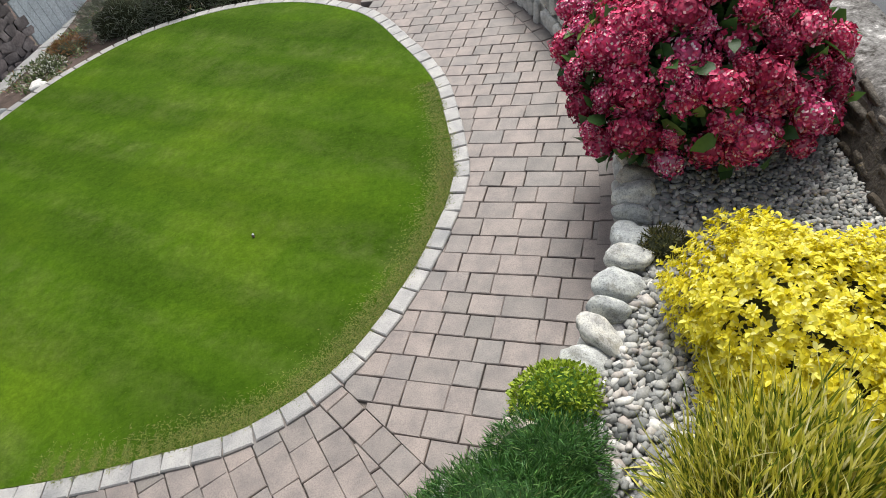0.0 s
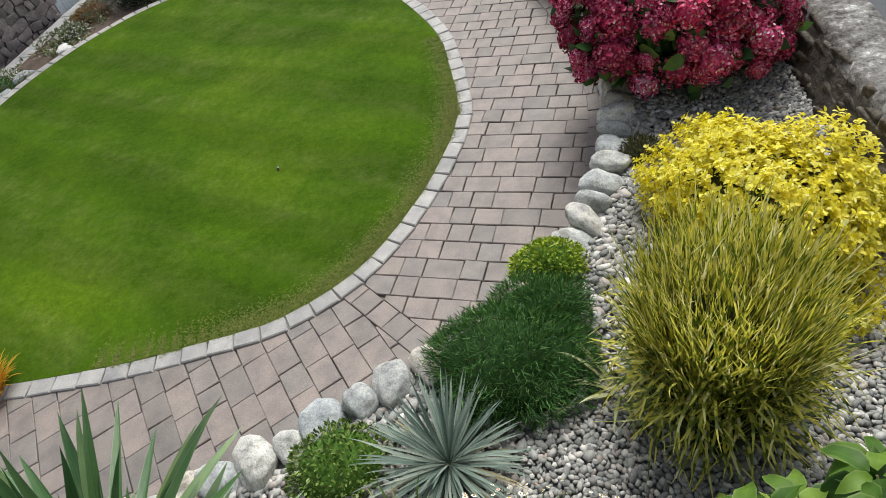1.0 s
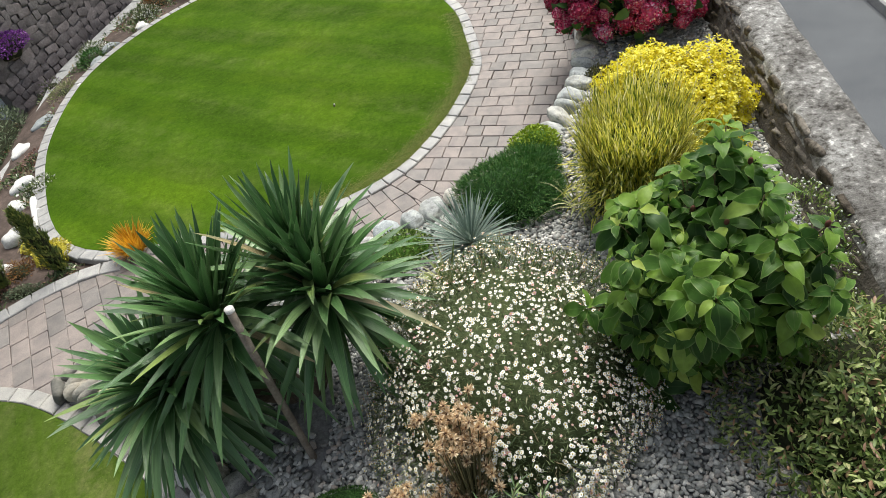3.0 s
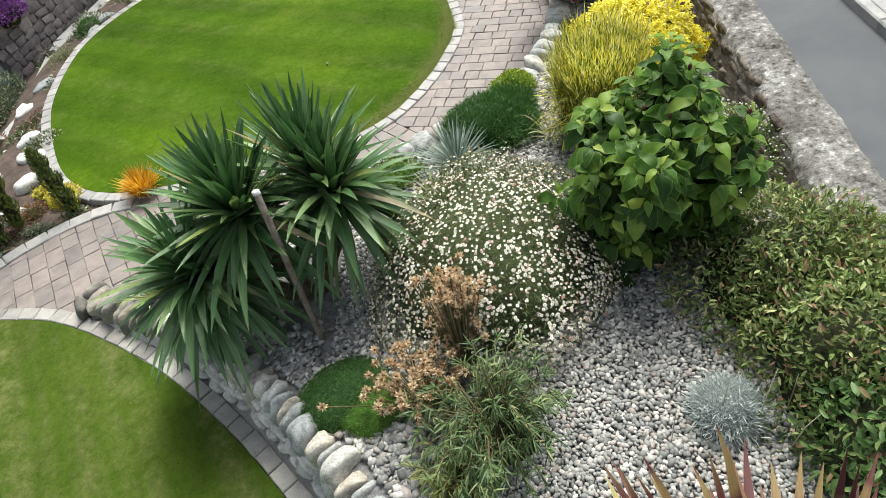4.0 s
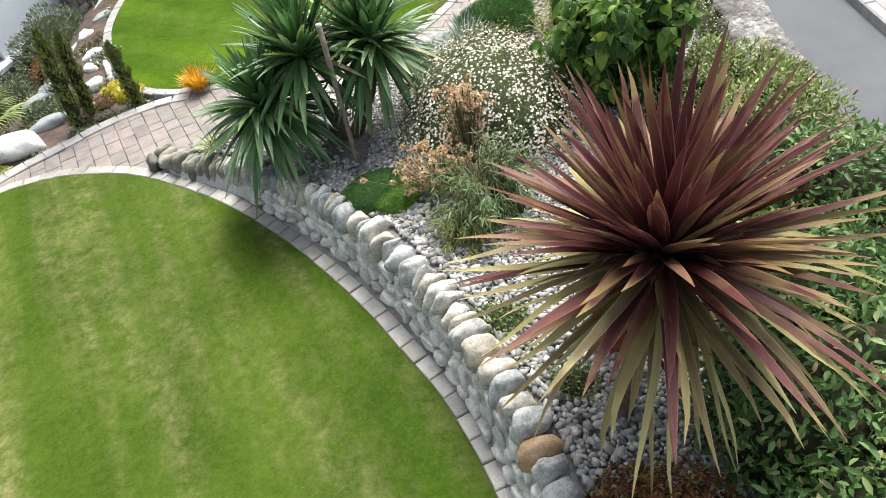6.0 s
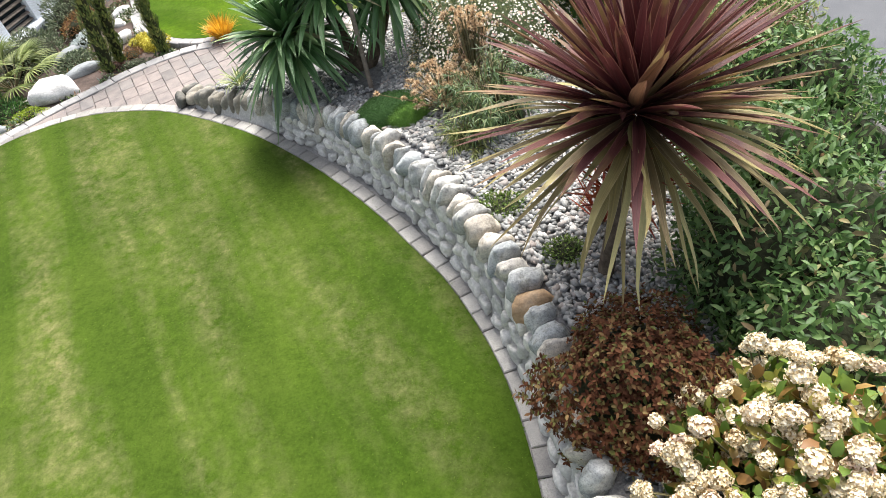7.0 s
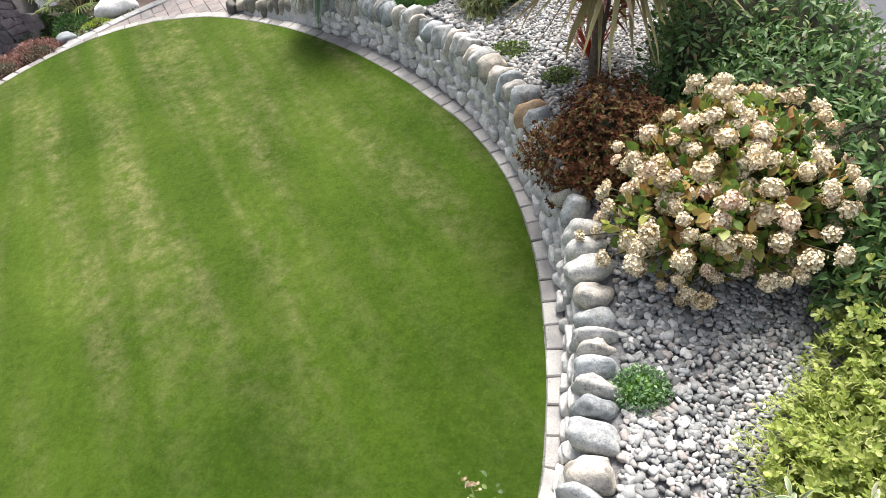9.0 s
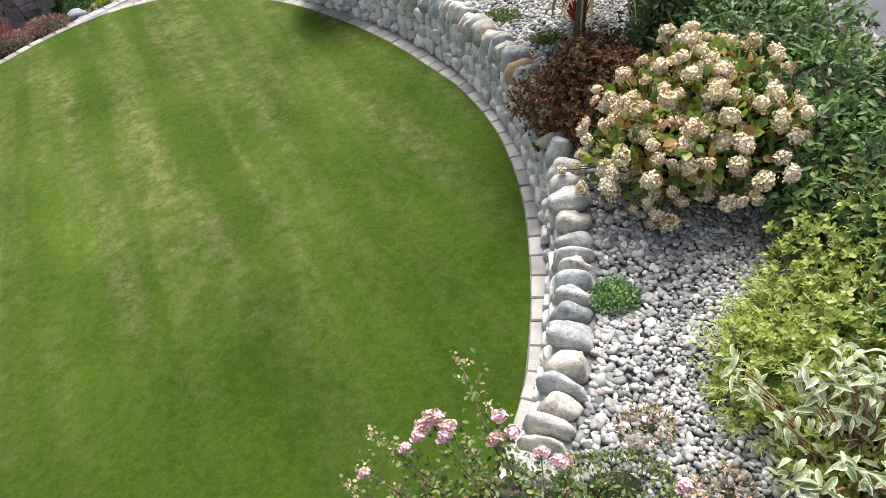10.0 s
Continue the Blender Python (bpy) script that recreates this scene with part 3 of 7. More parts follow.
WALL_STONE = lichened("lichened_wall")
def rubble():
    m, t, b = material("rubble_stone")
    oi = t.nodes.new("ShaderNodeObjectInfo")
    col = ramp(t, oi.outputs["Random"], [(0.0, (0.075, 0.062, 0.05)), (0.35, (0.13, 0.11, 0.09)), (0.65, (0.1, 0.09, 0.08)), (1.0, (0.19, 0.168, 0.145))])
    patch = noise_node(t, 24, 5, 0.7, coord="World")
    col = blend(t, col, ramp(t, patch, [(0.36, (0.45, 0.43, 0.4)), (0.5, (1, 1, 1)), (0.64, (1.5, 1.5, 1.45)), (0.72, (2.2, 2.2, 2.15))]), 1.0, "MULTIPLY")
    t.links.new(col, b.inputs["Base Color"])
    b.inputs["Roughness"].default_value = 0.95
    b.inputs["Specular IOR Level"].default_value = 0.15
    bump(t, b, patch, 0.9, 0.02)
    return m


RUBBLE = rubble()


def garden_wall():
    root = thing("wall_lane", (2.1, 0, 0), "weathered rubble garden wall with a pale lichened capping", "wall", "", "structure")
    ys = np.arange(-10, 7.6, 0.06)
    prof = [(-0.18, -0.4), (-0.17, -0.1), (-0.15, 0.15), (-0.12, 0.3), (-0.085, 0.42), (-0.05, 0.52), (-0.02, 0.6), (0.0, 0.655), (0.022, 0.676), (0.1, 0.685), (0.18, 0.688), (0.26, 0.686), (0.33, 0.68), (0.35, 0.66), (0.355, 0.6), (0.355, 0.3), (0.355, -0.4)]
    v = []
    for y in ys:
        for s, z in prof:
            x = 1.92 + 0.075 * y + s * 0.97 - 0.1 * max(s, 0) * y * 0.5
            q = Vector((x * 5, y * 5, z * 5))
            w = noise.noise(q) * 0.012 + noise.noise(q * 3.1) * 0.012
            v.append((x - 2.1 + w * (1 if s < 0.1 else -1), y, z + (noise.noise(q * 1.9 + Vector((9, 2, 1))) * 0.012 if z > 0.6 else 0)))
    n = len(prof)
    f = [(i * n + k, i * n + k + 1, (i + 1) * n + k + 1, (i + 1) * n + k) for i in range(len(ys) - 1) for k in range(n - 1)]
    me = mesh_of("wall_body", v, f, WALL_STONE, True)
    me.materials.append(plain("rubble_joint", [(0.3, (0.06, 0.052, 0.044)), (0.7, (0.14, 0.122, 0.105))], 12, 0.95, 0.8, 50, dist=0.015))
    me.polygons.foreach_set("material_index", np.array([1 if k < 6 else 0 for i in range(len(ys) - 1) for k in range(n - 1)], np.int32))
    part("wall_body", me, root)
    stones = []
    for k in range(8):
        d = ICO2[0] * (1 + wobble(ICO2[0] * 1.0, 1.3, 0.6, k * 3.0)[:, None])
        d = np.sign(d) * np.abs(d) ** 0.45
        stones.append(mesh_of("face_stone", d * 0.5, ICO2[1], RUBBLE, True))
    for row, z in enumerate((0.28, 0.37, 0.46, 0.54, 0.61)):
        y = -0.6 + row * 0.09
        while y < 3.9:
            w, h = random.uniform(0.07, 0.24), random.uniform(0.07, 0.13)
            yy, zz = y + w / 2, z + random.uniform(-0.025, 0.02)
            y += w * random.uniform(0.95, 1.2)
            m = pose(1.92 + 0.075 * yy - 2.1 - 0.17 * (0.66 - zz) / 0.5 + random.uniform(0.022, 0.034), yy, zz, random.uniform(-14, 14), -16 + random.uniform(-5, 5), random.uniform(-4, 10)) @ Matrix.Diagonal((0.045, w * 1.05, h, 1))
            part("face_stone", random.choice(stones), root, at=m)


garden_wall()

# raised bed: earth under the gravel
gx = np.arange(-3.3, 3.05, 0.07)
gy = np.arange(-9, 6.05, 0.07)
GX, GY = np.meshgrid(gx, gy, indexing="ij")
P2 = np.stack([GX, GY], -1).reshape(-1, 2)
BEDV = np.column_stack([P2, bed_z(P2[:, 0], P2[:, 1]) - 0.012])
keep = inside(P2, BED) & (distance(P2, LAWN_SIDE_LINE) > 0.1) & (distance(P2, PATH_SIDE_LINE) > 0.07)
ii, jj = np.meshgrid(np.arange(len(gx) - 1), np.arange(len(gy) - 1), indexing="ij")
q0 = (ii * len(gy) + jj).ravel()
quads = np.stack([q0, q0 + len(gy), q0 + len(gy) + 1, q0 + 1], 1)
quads = quads[keep[quads].sum(1) == 4]
used = np.unique(quads)
back = np.zeros(len(BEDV), int)
back[used] = np.arange(len(used))
GRIT = plain("grit", [(0.3, (0.12, 0.12, 0.12)), (0.7, (0.25, 0.245, 0.245))], 30, 0.9, 0.8, 90)
bed_root = tagged(part("raised_bed", mesh_of("raised_bed", BEDV[used], back[quads], GRIT, True)), "raised planting bed covered with mixed grey pebbles", "planting bed", "", "structure")


def strewn(lo, hi, gap):
    """Points over the bed on a shaken six-sided net."""
    x, y = np.meshgrid(np.arange(lo[0], hi[0], gap), np.arange(lo[1], hi[1], gap * 0.87), indexing="ij")
    x = x + (np.arange(x.shape[1]) % 2)[None] * gap / 2
    p = np.stack([x, y], -1).reshape(-1, 2)
    p = p + rng.normal(0, gap * 0.2, p.shape)
    p = p[inside(p, BED)]
    return p[(distance(p, LAWN_SIDE_LINE) > 0.235) & (distance(p, PATH_SIDE_LINE) > 0.17)]


def pebble_soup(p, size, name, mat, flat=0.3, smooth=False):
    k = len(p)
    s = rng.uniform(size[0], size[1], k) * np.where(rng.random(k) < 0.1, 1.35, 1)
    o = np.column_stack([p, bed_z(p[:, 0], p[:, 1]) + s * rng.uniform(0.0, 0.2, k)])
    a = rng.uniform(0, TAU, k)
    ax = np.column_stack([np.cos(a), np.sin(a), rng.normal(0, 0.25, k)])
    up = np.column_stack([rng.normal(0, 0.35, (k, 2)), np.ones(k)])
    tv = np.sign(ICO1[0]) * np.abs(ICO1[0]) ** 0.65 * np.array([0.6, 0.45, flat])
    tv = tv + 0.11 * np.sin(tv[:, [1, 2, 0]] * 11 + 0.7)
    v, f = soup(tv, ICO1[1], o, ax, up, s, s * rng.uniform(0.75, 1.2, k))
    return part(name, mesh_of(name, v, f, mat, smooth), bed_root, kind="stuff")


CREST = np.vstack([PATH_SIDE_LINE[::4], LAWN_SIDE_LINE[::4]])


def grain(p):
    """Above nought where the gravel is fine: away from the walls and towards the lane."""
    d = distance(p, CREST)
    mix = np.sin(p[:, 0] * 7.3 + 1.1 * np.sin(p[:, 1] * 5.1)) * np.cos(p[:, 1] * 6.1) * 0.16
    return d - 0.5 + mix + rng.normal(0, 0.1, len(p))


pts = strewn((-3.1, -7.7), (2.1, 6.0), 0.026)
coarse = pts[grain(pts) < 0]
near_stretch = (coarse[:, 1] > -6.15) & (coarse[:, 1] < -4.95) & (coarse[:, 0] < 0.62)
lone = coarse[near_stretch][::2][:300]
rest = np.vstack([coarse[~near_stretch], coarse[near_stretch][1::2], coarse[near_stretch][::2][300:]])
pebble_soup(rest, (0.021, 0.047), "pebbles", PEBBLE, 0.24)
fine = strewn((-0.9, -7.7), (2.1, 3.2), 0.0215)
fine = fine[grain(fine) > 0]
pebble_soup(fine, (0.018, 0.031), "fine_gravel", GRAVEL)
LONE = []
for k in range(6):
    d = np.sign(ICO2[0]) * np.abs(ICO2[0]) ** 0.7 * (1 + wobble(ICO2[0], 1.5, 0.55, k * 3.7)[:, None]) * np.array([0.56, 0.42, 0.24])
    LONE.append(mesh_of("pebble", d, ICO2[1], LONE_PEBBLE))
for x, y in lone:
    s = random.uniform(0.024, 0.05)
    part("pebble", random.choice(LONE), bed_root, at=pose(x, y, float(bed_z(x, y)) + s * 0.16, random.uniform(-20, 20), random.uniform(-20, 20), random.uniform(0, 360)) @ Matrix.Diagonal((s, s * random.uniform(0.8, 1.2), s, 1)))

# stone shapes
def stone_shapes(n, name, mat, square=0.85, rough=0.3):
    out = []
    for k in range(n):
        d = ICO3[0] / np.linalg.norm(ICO3[0], axis=1)[:, None]
        r = 1 + wobble(d, 0.9, rough, k * 5.3) + wobble(d, 2.2, rough * 0.3, k * 2.1 + 40)
        d = np.sign(d) * np.abs(d) ** square * r[:, None]
        d /= np.abs(d).max(0)
        out.append(mesh_of(name, d * 0.5, ICO3[1], mat, True))
    return out


COBBLES = stone_shapes(14, "cobble", COBBLE, 0.8, 0.42)
RUSTY_COBBLE = stone_shapes(1, "cobble", plain("rusty_stone", [(0.3, (0.3, 0.19, 0.1)), (0.55, (0.44, 0.3, 0.18)), (0.75, (0.5, 0.38, 0.26))], 9, 0.8, 0.5, 50), 0.8, 0.35)[0]
TIP_COBBLES = stone_shapes(4, "cobble", plain("dark_tip_stone", [(0.3, (0.1, 0.1, 0.095)), (0.5, (0.2, 0.19, 0.165)), (0.7, (0.34, 0.31, 0.25))], 4, 0.85, 0.6, 40, by_object=0.4), 0.8, 0.4)
FACE_STONES = stone_shapes(10, "face_stone", plain("pale_face_stone", [(0.3, (0.46, 0.45, 0.425)), (0.5, (0.6, 0.585, 0.545)), (0.7, (0.7, 0.68, 0.63))], 6, 0.85, 0.5, 45, by_object=0.25, dist=0.012), 0.62, 0.5)


def stone_wall(name, line, label, height, flip=1, courses=3, gap=0.115, lean=0.12, rusty=None, lying=False):
    """A retaining wall: mortar core, courses of face stones and a crest of upright cobbles laid across it."""
    root = thing(name, (0, 0, 0), label, "stone wall", "", "structure")
    core_in, core_out = shifted(line, (lean + 0.1) * flip), shifted(line, -0.03 * flip)
    v, f = [], []
    for i, (a, b) in enumerate(zip(core_out, core_in)):
        h = height(line[i][0], line[i][1]) * min(1.0, 0.2 + 0.2 * min(i, len(line) - 1 - i))
        top = a * 0.62 + b * 0.38
        v += [(a[0], a[1], -0.06), (top[0], top[1], max(h - 0.1, 0.0)), (b[0], b[1], max(h - 0.08, 0.0)), (b[0], b[1], -0.06)]
        if i:
            f += [((i - 1) * 4 + k, (i - 1) * 4 + k + 1, i * 4 + k + 1, i * 4 + k) for k in range(3)]
    part("mortar_core", mesh_of("mortar_core", v, f, LIME_MORTAR), root)
    mid = shifted(line, lean * flip)
    run = np.r_[0, np.cumsum(np.linalg.norm(np.diff(mid, axis=0), axis=1))]
    s = 0.0
    while s < run[-1]:
        w = gap * random.uniform(0.66, 1.5)
        x, y = (float(np.interp(s + w / 2, run, mid[:, k])) for k in (0, 1))
        x2, y2 = (float(np.interp(s + w / 2 + 0.05, run, mid[:, k])) for k in (0, 1))
        s += w * 0.92
        turn = math.degrees(math.atan2(y2 - y, x2 - x))
        h = float(height(x, y)) - (0.045 if x < -2.0 else 0.0)
        d, t = random.uniform(0.19, 0.26), min(random.uniform(0.21, 0.27), h + 0.08)
        if lying:
            d, t, h = random.uniform(0.19, 0.29), random.uniform(0.12, 0.15), h - 0.02
        shape = random.choice(TIP_COBBLES if x < -2.2 else COBBLES)
        if rusty and abs(x - rusty[0]) < 0.12 and abs(y - rusty[1]) < w / 2:
            shape = RUSTY_COBBLE
        m = pose(x, y, h + 0.05 - t / 2 + random.uniform(-0.02, 0.025), random.uniform(-10, 10) - 8 * flip, random.uniform(-10, 10), turn + random.uniform(-13, 13)) @ Matrix.Diagonal((w * 1.04, d, t, 1))
        part("cobble", shape, root, at=m)
    # face stones bedded in mortar, course on course along the wall
    for c in range(courses):
        out = shifted(line, (-0.005 + 0.03 * c) * flip)
        run = np.r_[0, np.cumsum(np.linalg.norm(np.diff(out, axis=0), axis=1))]
        s = random.uniform(0, 0.1)
        while s < run[-1]:
            w = random.uniform(0.08, 0.17)
            x, y = (float(np.interp(s + w / 2, run, out[:, k])) for k in (0, 1))
            x2, y2 = (float(np.interp(s + w / 2 + 0.05, run, out[:, k])) for k in (0, 1))
            s += w * 1.02
            h = float(height(x, y)) - 0.11
            if h < 0.06 or x < -1.95:
                continue
            lift = h / courses
            m = pose(x, y, lift * (c + 0.5) + random.uniform(-0.02, 0.02), random.uniform(-8, 8), random.uniform(-25, 25), math.degrees(math.atan2(y2 - y, x2 - x)) + random.uniform(-6, 6)) @ Matrix.Diagonal((w * random.uniform(0.9, 1.1), random.uniform(0.07, 0.1), lift * random.uniform(0.95, 1.35), 1))
            part("face_stone", random.choice(FACE_STONES), root, at=m)
    return root


# mortar bedding between kerb and wall
strip_in, strip_out = shifted(LAWN_SIDE_LINE, 0.06), shifted(LAWN_SIDE_LINE, -0.13)
sv = [(*q, -0.006) for pair in zip(strip_out, strip_in) for q in pair]
tagged(part("kerb_bedding", mesh_of("kerb_bedding", sv, [(2 * i, 2 * i + 2, 2 * i + 3, 2 * i + 1) for i in range(len(strip_in) - 1)], MORTAR)), "grey mortar bedding between kerb and stone wall", "bedding", "", "structure")
stone_wall("lawn_wall", LAWN_SIDE_LINE, "low retaining wall of pale rounded cobbles beside the lawn", lambda x, y: bed_z(x, y) + 0.03, gap=0.112, lean=0.125, rusty=(0.07, -3.35))
stone_wall("path_wall", PATH_SIDE_LINE, "low retaining wall of rounded grey boulders beside the path", lambda x, y: bed_z(x, y) + 0.03, courses=2, gap=0.145, lean=0.085, lying=True)

# edging blocks round the lawns
def edging(name, line, closed, width, length, mat, label, top=0.014, gap=0.005):
    root = thing(name, (0, 0, 0), label, "lawn edging", "", "structure")
    shapes = [box_mesh("edging_block", length - gap, width, 0.07, 0.007, mat, 0.004) for _ in range(5)]
    at, head, step = spaced(line, length, closed)
    for (x, y), a in zip(at, head):
        m = pose(x, y, top + random.uniform(-0.003, 0.003), random.uniform(-0.7, 0.7), random.uniform(-0.7, 0.7), math.degrees(a) + random.uniform(-1.2, 1.2)) @ Matrix.Diagonal((step / length, 1, 1, 1))
        part("edging_block", random.choice(shapes), root, at=m)
    return root


edging("oval_lawn_edging", shifted(LAWN1, -0.055, True), True, 0.115, 0.165, EDGER, "ring of pale grey edging blocks round the oval lawn")
edging("striped_lawn_kerb", shifted(LAWN2, -0.06, True), True, 0.114, 0.16, KERB, "ring of grey kerb blocks between lawn and stone wall")

# paving blocks in three lengths
W = 0.147
SIZES = [0.145, 0.19, 0.235]
PAVERS = [[box_mesh("paving_block", s - 0.004, W - 0.004, 0.05, 0.0045, PAVER, 0.003) for _ in range(4)] for s in SIZES]
path_root = thing("garden_path", (0, 0, 0), "curved path of pinkish grey tumbled concrete blocks", "path", "", "structure")
SEAM_A, SEAM_B = np.array((-0.71, 1.76)), np.array((-0.24, 1.24))
seam_dir = (SEAM_B - SEAM_A) / np.linalg.norm(SEAM_B - SEAM_A)
seam_n = np.array((-seam_dir[1], seam_dir[0]))


def put_block(x, y, deg, k):
    part("paving_block", random.choice(PAVERS[k]), path_root, at=pose(x, y, random.uniform(-0.003, 0.002), random.uniform(-0.8, 0.8), random.uniform(-0.8, 0.8), deg + random.uniform(-0.7, 0.7)))


def cut_block(corners, point, normal):
    """A paving block sawn off along a straight line; what lies on the normal's side stays."""
    out = []
    for i in range(len(corners)):
        a, b = corners[i], corners[(i + 1) % len(corners)]
        da, db = (a - point) @ normal, (b - point) @ normal
        if da >= 0:
            out.append(a)
        if da * db < 0:
            out.append(a + (b - a) * da / (da - db))
    if len(out) < 3:
        return
    mid = sum(out) / len(out)
    area = abs(sum(p[0] * q[1] - p[1] * q[0] for p, q in zip(out, out[1:] + out[:1]))) / 2
    if area < 0.002:
        return
    v, n = [], len(out)
    for inset, z in ((0.0035, -0.05), (0.0035, -0.006), (0.009, 0.0)):
        for p in out:
            v.append((*((p - mid) * (1 - inset / max(np.linalg.norm(p - mid), 0.01))), z))
    f = [tuple(range(2 * n, 3 * n))] + [(r * n + i, r * n + (i + 1) % n, (r + 1) * n + (i + 1) % n, (r + 1) * n + i) for r in (0, 1) for i in range(n)]
    part("paving_block", mesh_of("paving_block", v, f, PAVER), path_root, "sawn paving block", pose(mid[0], mid[1], -0.001))


LAWN1_IN, LAWN2_IN = shifted(LAWN1, 0.06, True), shifted(LAWN2, -0.06, True)


SEAM_W = 0.073


def paved(deg, lo, hi, test, sign, shares=(0.45, 0.33, 0.22)):
    """Courses at an angle over a part of the path."""
    e1 = np.array((math.cos(radians(deg)), math.sin(radians(deg))))
    e2 = np.array((-e1[1], e1[0]))
    for r in np.arange(lo[1], hi[1], W):
        s = lo[0] + random.uniform(0, 0.2)
        while s < hi[0]:
            k = random.choices((0, 1, 2), shares)[0]
            c = e1 * (s + SIZES[k] / 2) + e2 * (r + W / 2)
            s += SIZES[k]
            if not test(c, k):
                continue
            cs = [c + e1 * (u * SIZES[k] / 2) + e2 * (w * W / 2) for u, w in ((-1, -1), (1, -1), (1, 1), (-1, 1))]
            side = [((q - SEAM_A) @ seam_n) * sign - SEAM_W for q in cs]
            if min(side) >= 0:
                put_block(c[0], c[1], deg, k)
            elif max(side) > 0:
                cut_block(cs, SEAM_A + seam_n * sign * SEAM_W, seam_n * sign)


def on_path(c):
    p = c[None]
    return not inside(p, LAWN1)[0] and not inside(p, LAWN2)[0] and not inside(p, BED)[0]


UPPER_BED = glide([(-5.15, -0.12), (-4.95, 0.15), (-4.7, 0.42), (-4.38, 0.7), (-4.05, 1.0), (-3.75, 1.2), (-3.4, 1.34), (-3.1, 1.38)], 8)
PATH_WEST = np.vstack([UPPER_BED, [(-2.3, 1.56), (-1.2, 1.8), (-0.5, 1.95), (0.5, 1.9), (0.5, -1.0), (-5.15, -1.0)]])


def main_section(c, k):
    return (c - SEAM_A) @ seam_n > -0.05 and on_path(c) and -1.0 < c[0] < 1.15 and c[1] > 1.0 and c[1] < 6.6 and (c[1] < 4.8 or c[0] > -1.2)


def west_section(c, k):
    return (c - SEAM_A) @ seam_n < 0.05 and on_path(c) and inside(c[None], PATH_WEST)[0]


paved(-16.5, (-2.7, 0.6), (0.4, 6.6), main_section, 1)
paved(-60, (-3.2, -4.9), (1.2, 0.9), west_section, -1, (0.08, 0.3, 0.62))
for s in np.arange(-0.02, 0.95, 0.145):
    c = SEAM_A + seam_dir * s
    if on_path(c):
        part("paving_block", random.choice(PAVERS[0]), path_root, at=pose(c[0], c[1], 0.0, 0, 0, math.degrees(math.atan2(seam_dir[1], seam_dir[0]))))
edging("path_edging", shifted(UPPER_BED, -0.06), False, 0.14, 0.2, EDGER, "row of pale edging blocks along the path")
border = PATH_SIDE_LINE[(PATH_SIDE_LINE[:, 1] > 1.35)]
for (x, y), a in zip(*spaced(shifted(border, -0.06), 0.2)[:2]):
    part("paving_block", random.choice(PAVERS[1]), path_root, at=pose(x, y, 0.006, random.uniform(-1, 1), random.uniform(-1, 1), math.degrees(a)))

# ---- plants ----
# near-black for solid cores: the shade deep inside a bush, put into the colour
INNER = plain("inner_shade", [(0.3, (0.015, 0.018, 0.008)), (0.7, (0.04, 0.045, 0.02))], 25, 0.95, 0.8, 60)


def scatter_dome(center, radii, n, low=-0.1, lump=0.12, seed=0.0):
    d = dome(n, low)
    r = 1 + wobble(d, 1.6, lump, seed)
    return np.array(center) + d * np.array(radii) * r[:, None], d


def leafy(center, radii, n, length, width, shape="oval", low=-0.15, lump=0.15, out=0.6, layers=2, seed=0.0, spread=0.5, rise=0.15):
    """Leaves over a lumpy dome, in shells one inside the other."""
    vs = []
    for k in range(layers):
        p, d = scatter_dome(center, np.array(radii) * (1 - 0.13 * k), n // layers, low, lump, seed)
        m = len(p)
        p = p + rng.normal(0, length * 0.3, p.shape)
        ax = d * out + rng.normal(0, spread, (m, 3)) + np.array([0, 0, rise])
        up = d + rng.normal(0, 0.35, (m, 3))
        L = length * rng.uniform(0.65, 1.2, m)
        tv, tf = (OVAL_V, OVAL_T) if shape == "oval" else (LANCE_V, LANCE_T)
        vs.append(soup(tv, tf, p, ax, up, L, width / length * L))
    return joined(*vs)


def core(name, center, radii, mat, lump=0.15, seed=0.0):
    d = ICO3[0]
    r = 1 + wobble(d, 1.6, lump, seed)
    return mesh_of(name, np.array(center) + d * np.array(radii) * r[:, None], ICO3[1], mat, True)


def whorls(center, radii, n, petals, length, width, low=-0.1, lump=0.2, seed=0.0, lean=0.55, layers=1, shape=None, shake=0.02):
    """Shoots ending in whorls of leaves, over a lumpy dome."""
    vs = []
    for k in range(layers):
        p, d = scatter_dome(center, np.array(radii) * (1 - 0.14 * k), n // layers, low, lump, seed)
        p = p + np.clip(rng.normal(0, shake, p.shape), -1.4 * shake, 1.4 * shake)
        d = d + np.array([0, 0, 0.35]) + rng.normal(0, 0.2 + 3 * (shake - 0.02), d.shape)
        a, s, nn = frames(d, np.tile([0.2, 0.1, 1.0], (len(d), 1)) + rng.normal(0, 0.3, d.shape))
        for j in range(petals):
            ang = TAU * j / petals + rng.uniform(0, 0.7, len(p))
            tilt = lean + 0.35 * (j % 2)
            ax = a * (1 - tilt) + (s * np.cos(ang)[:, None] + nn * np.sin(ang)[:, None]) * tilt
            L = length * rng.uniform(0.75, 1.2, len(p))
            vs.append(soup(*(shape or (LANCE_V, LANCE_T)), p + a * rng.uniform(-0.01, 0.02, (len(p), 1)), ax, a + rng.normal(0, 0.1, a.shape), L, width / length * L))
    return joined(*vs)


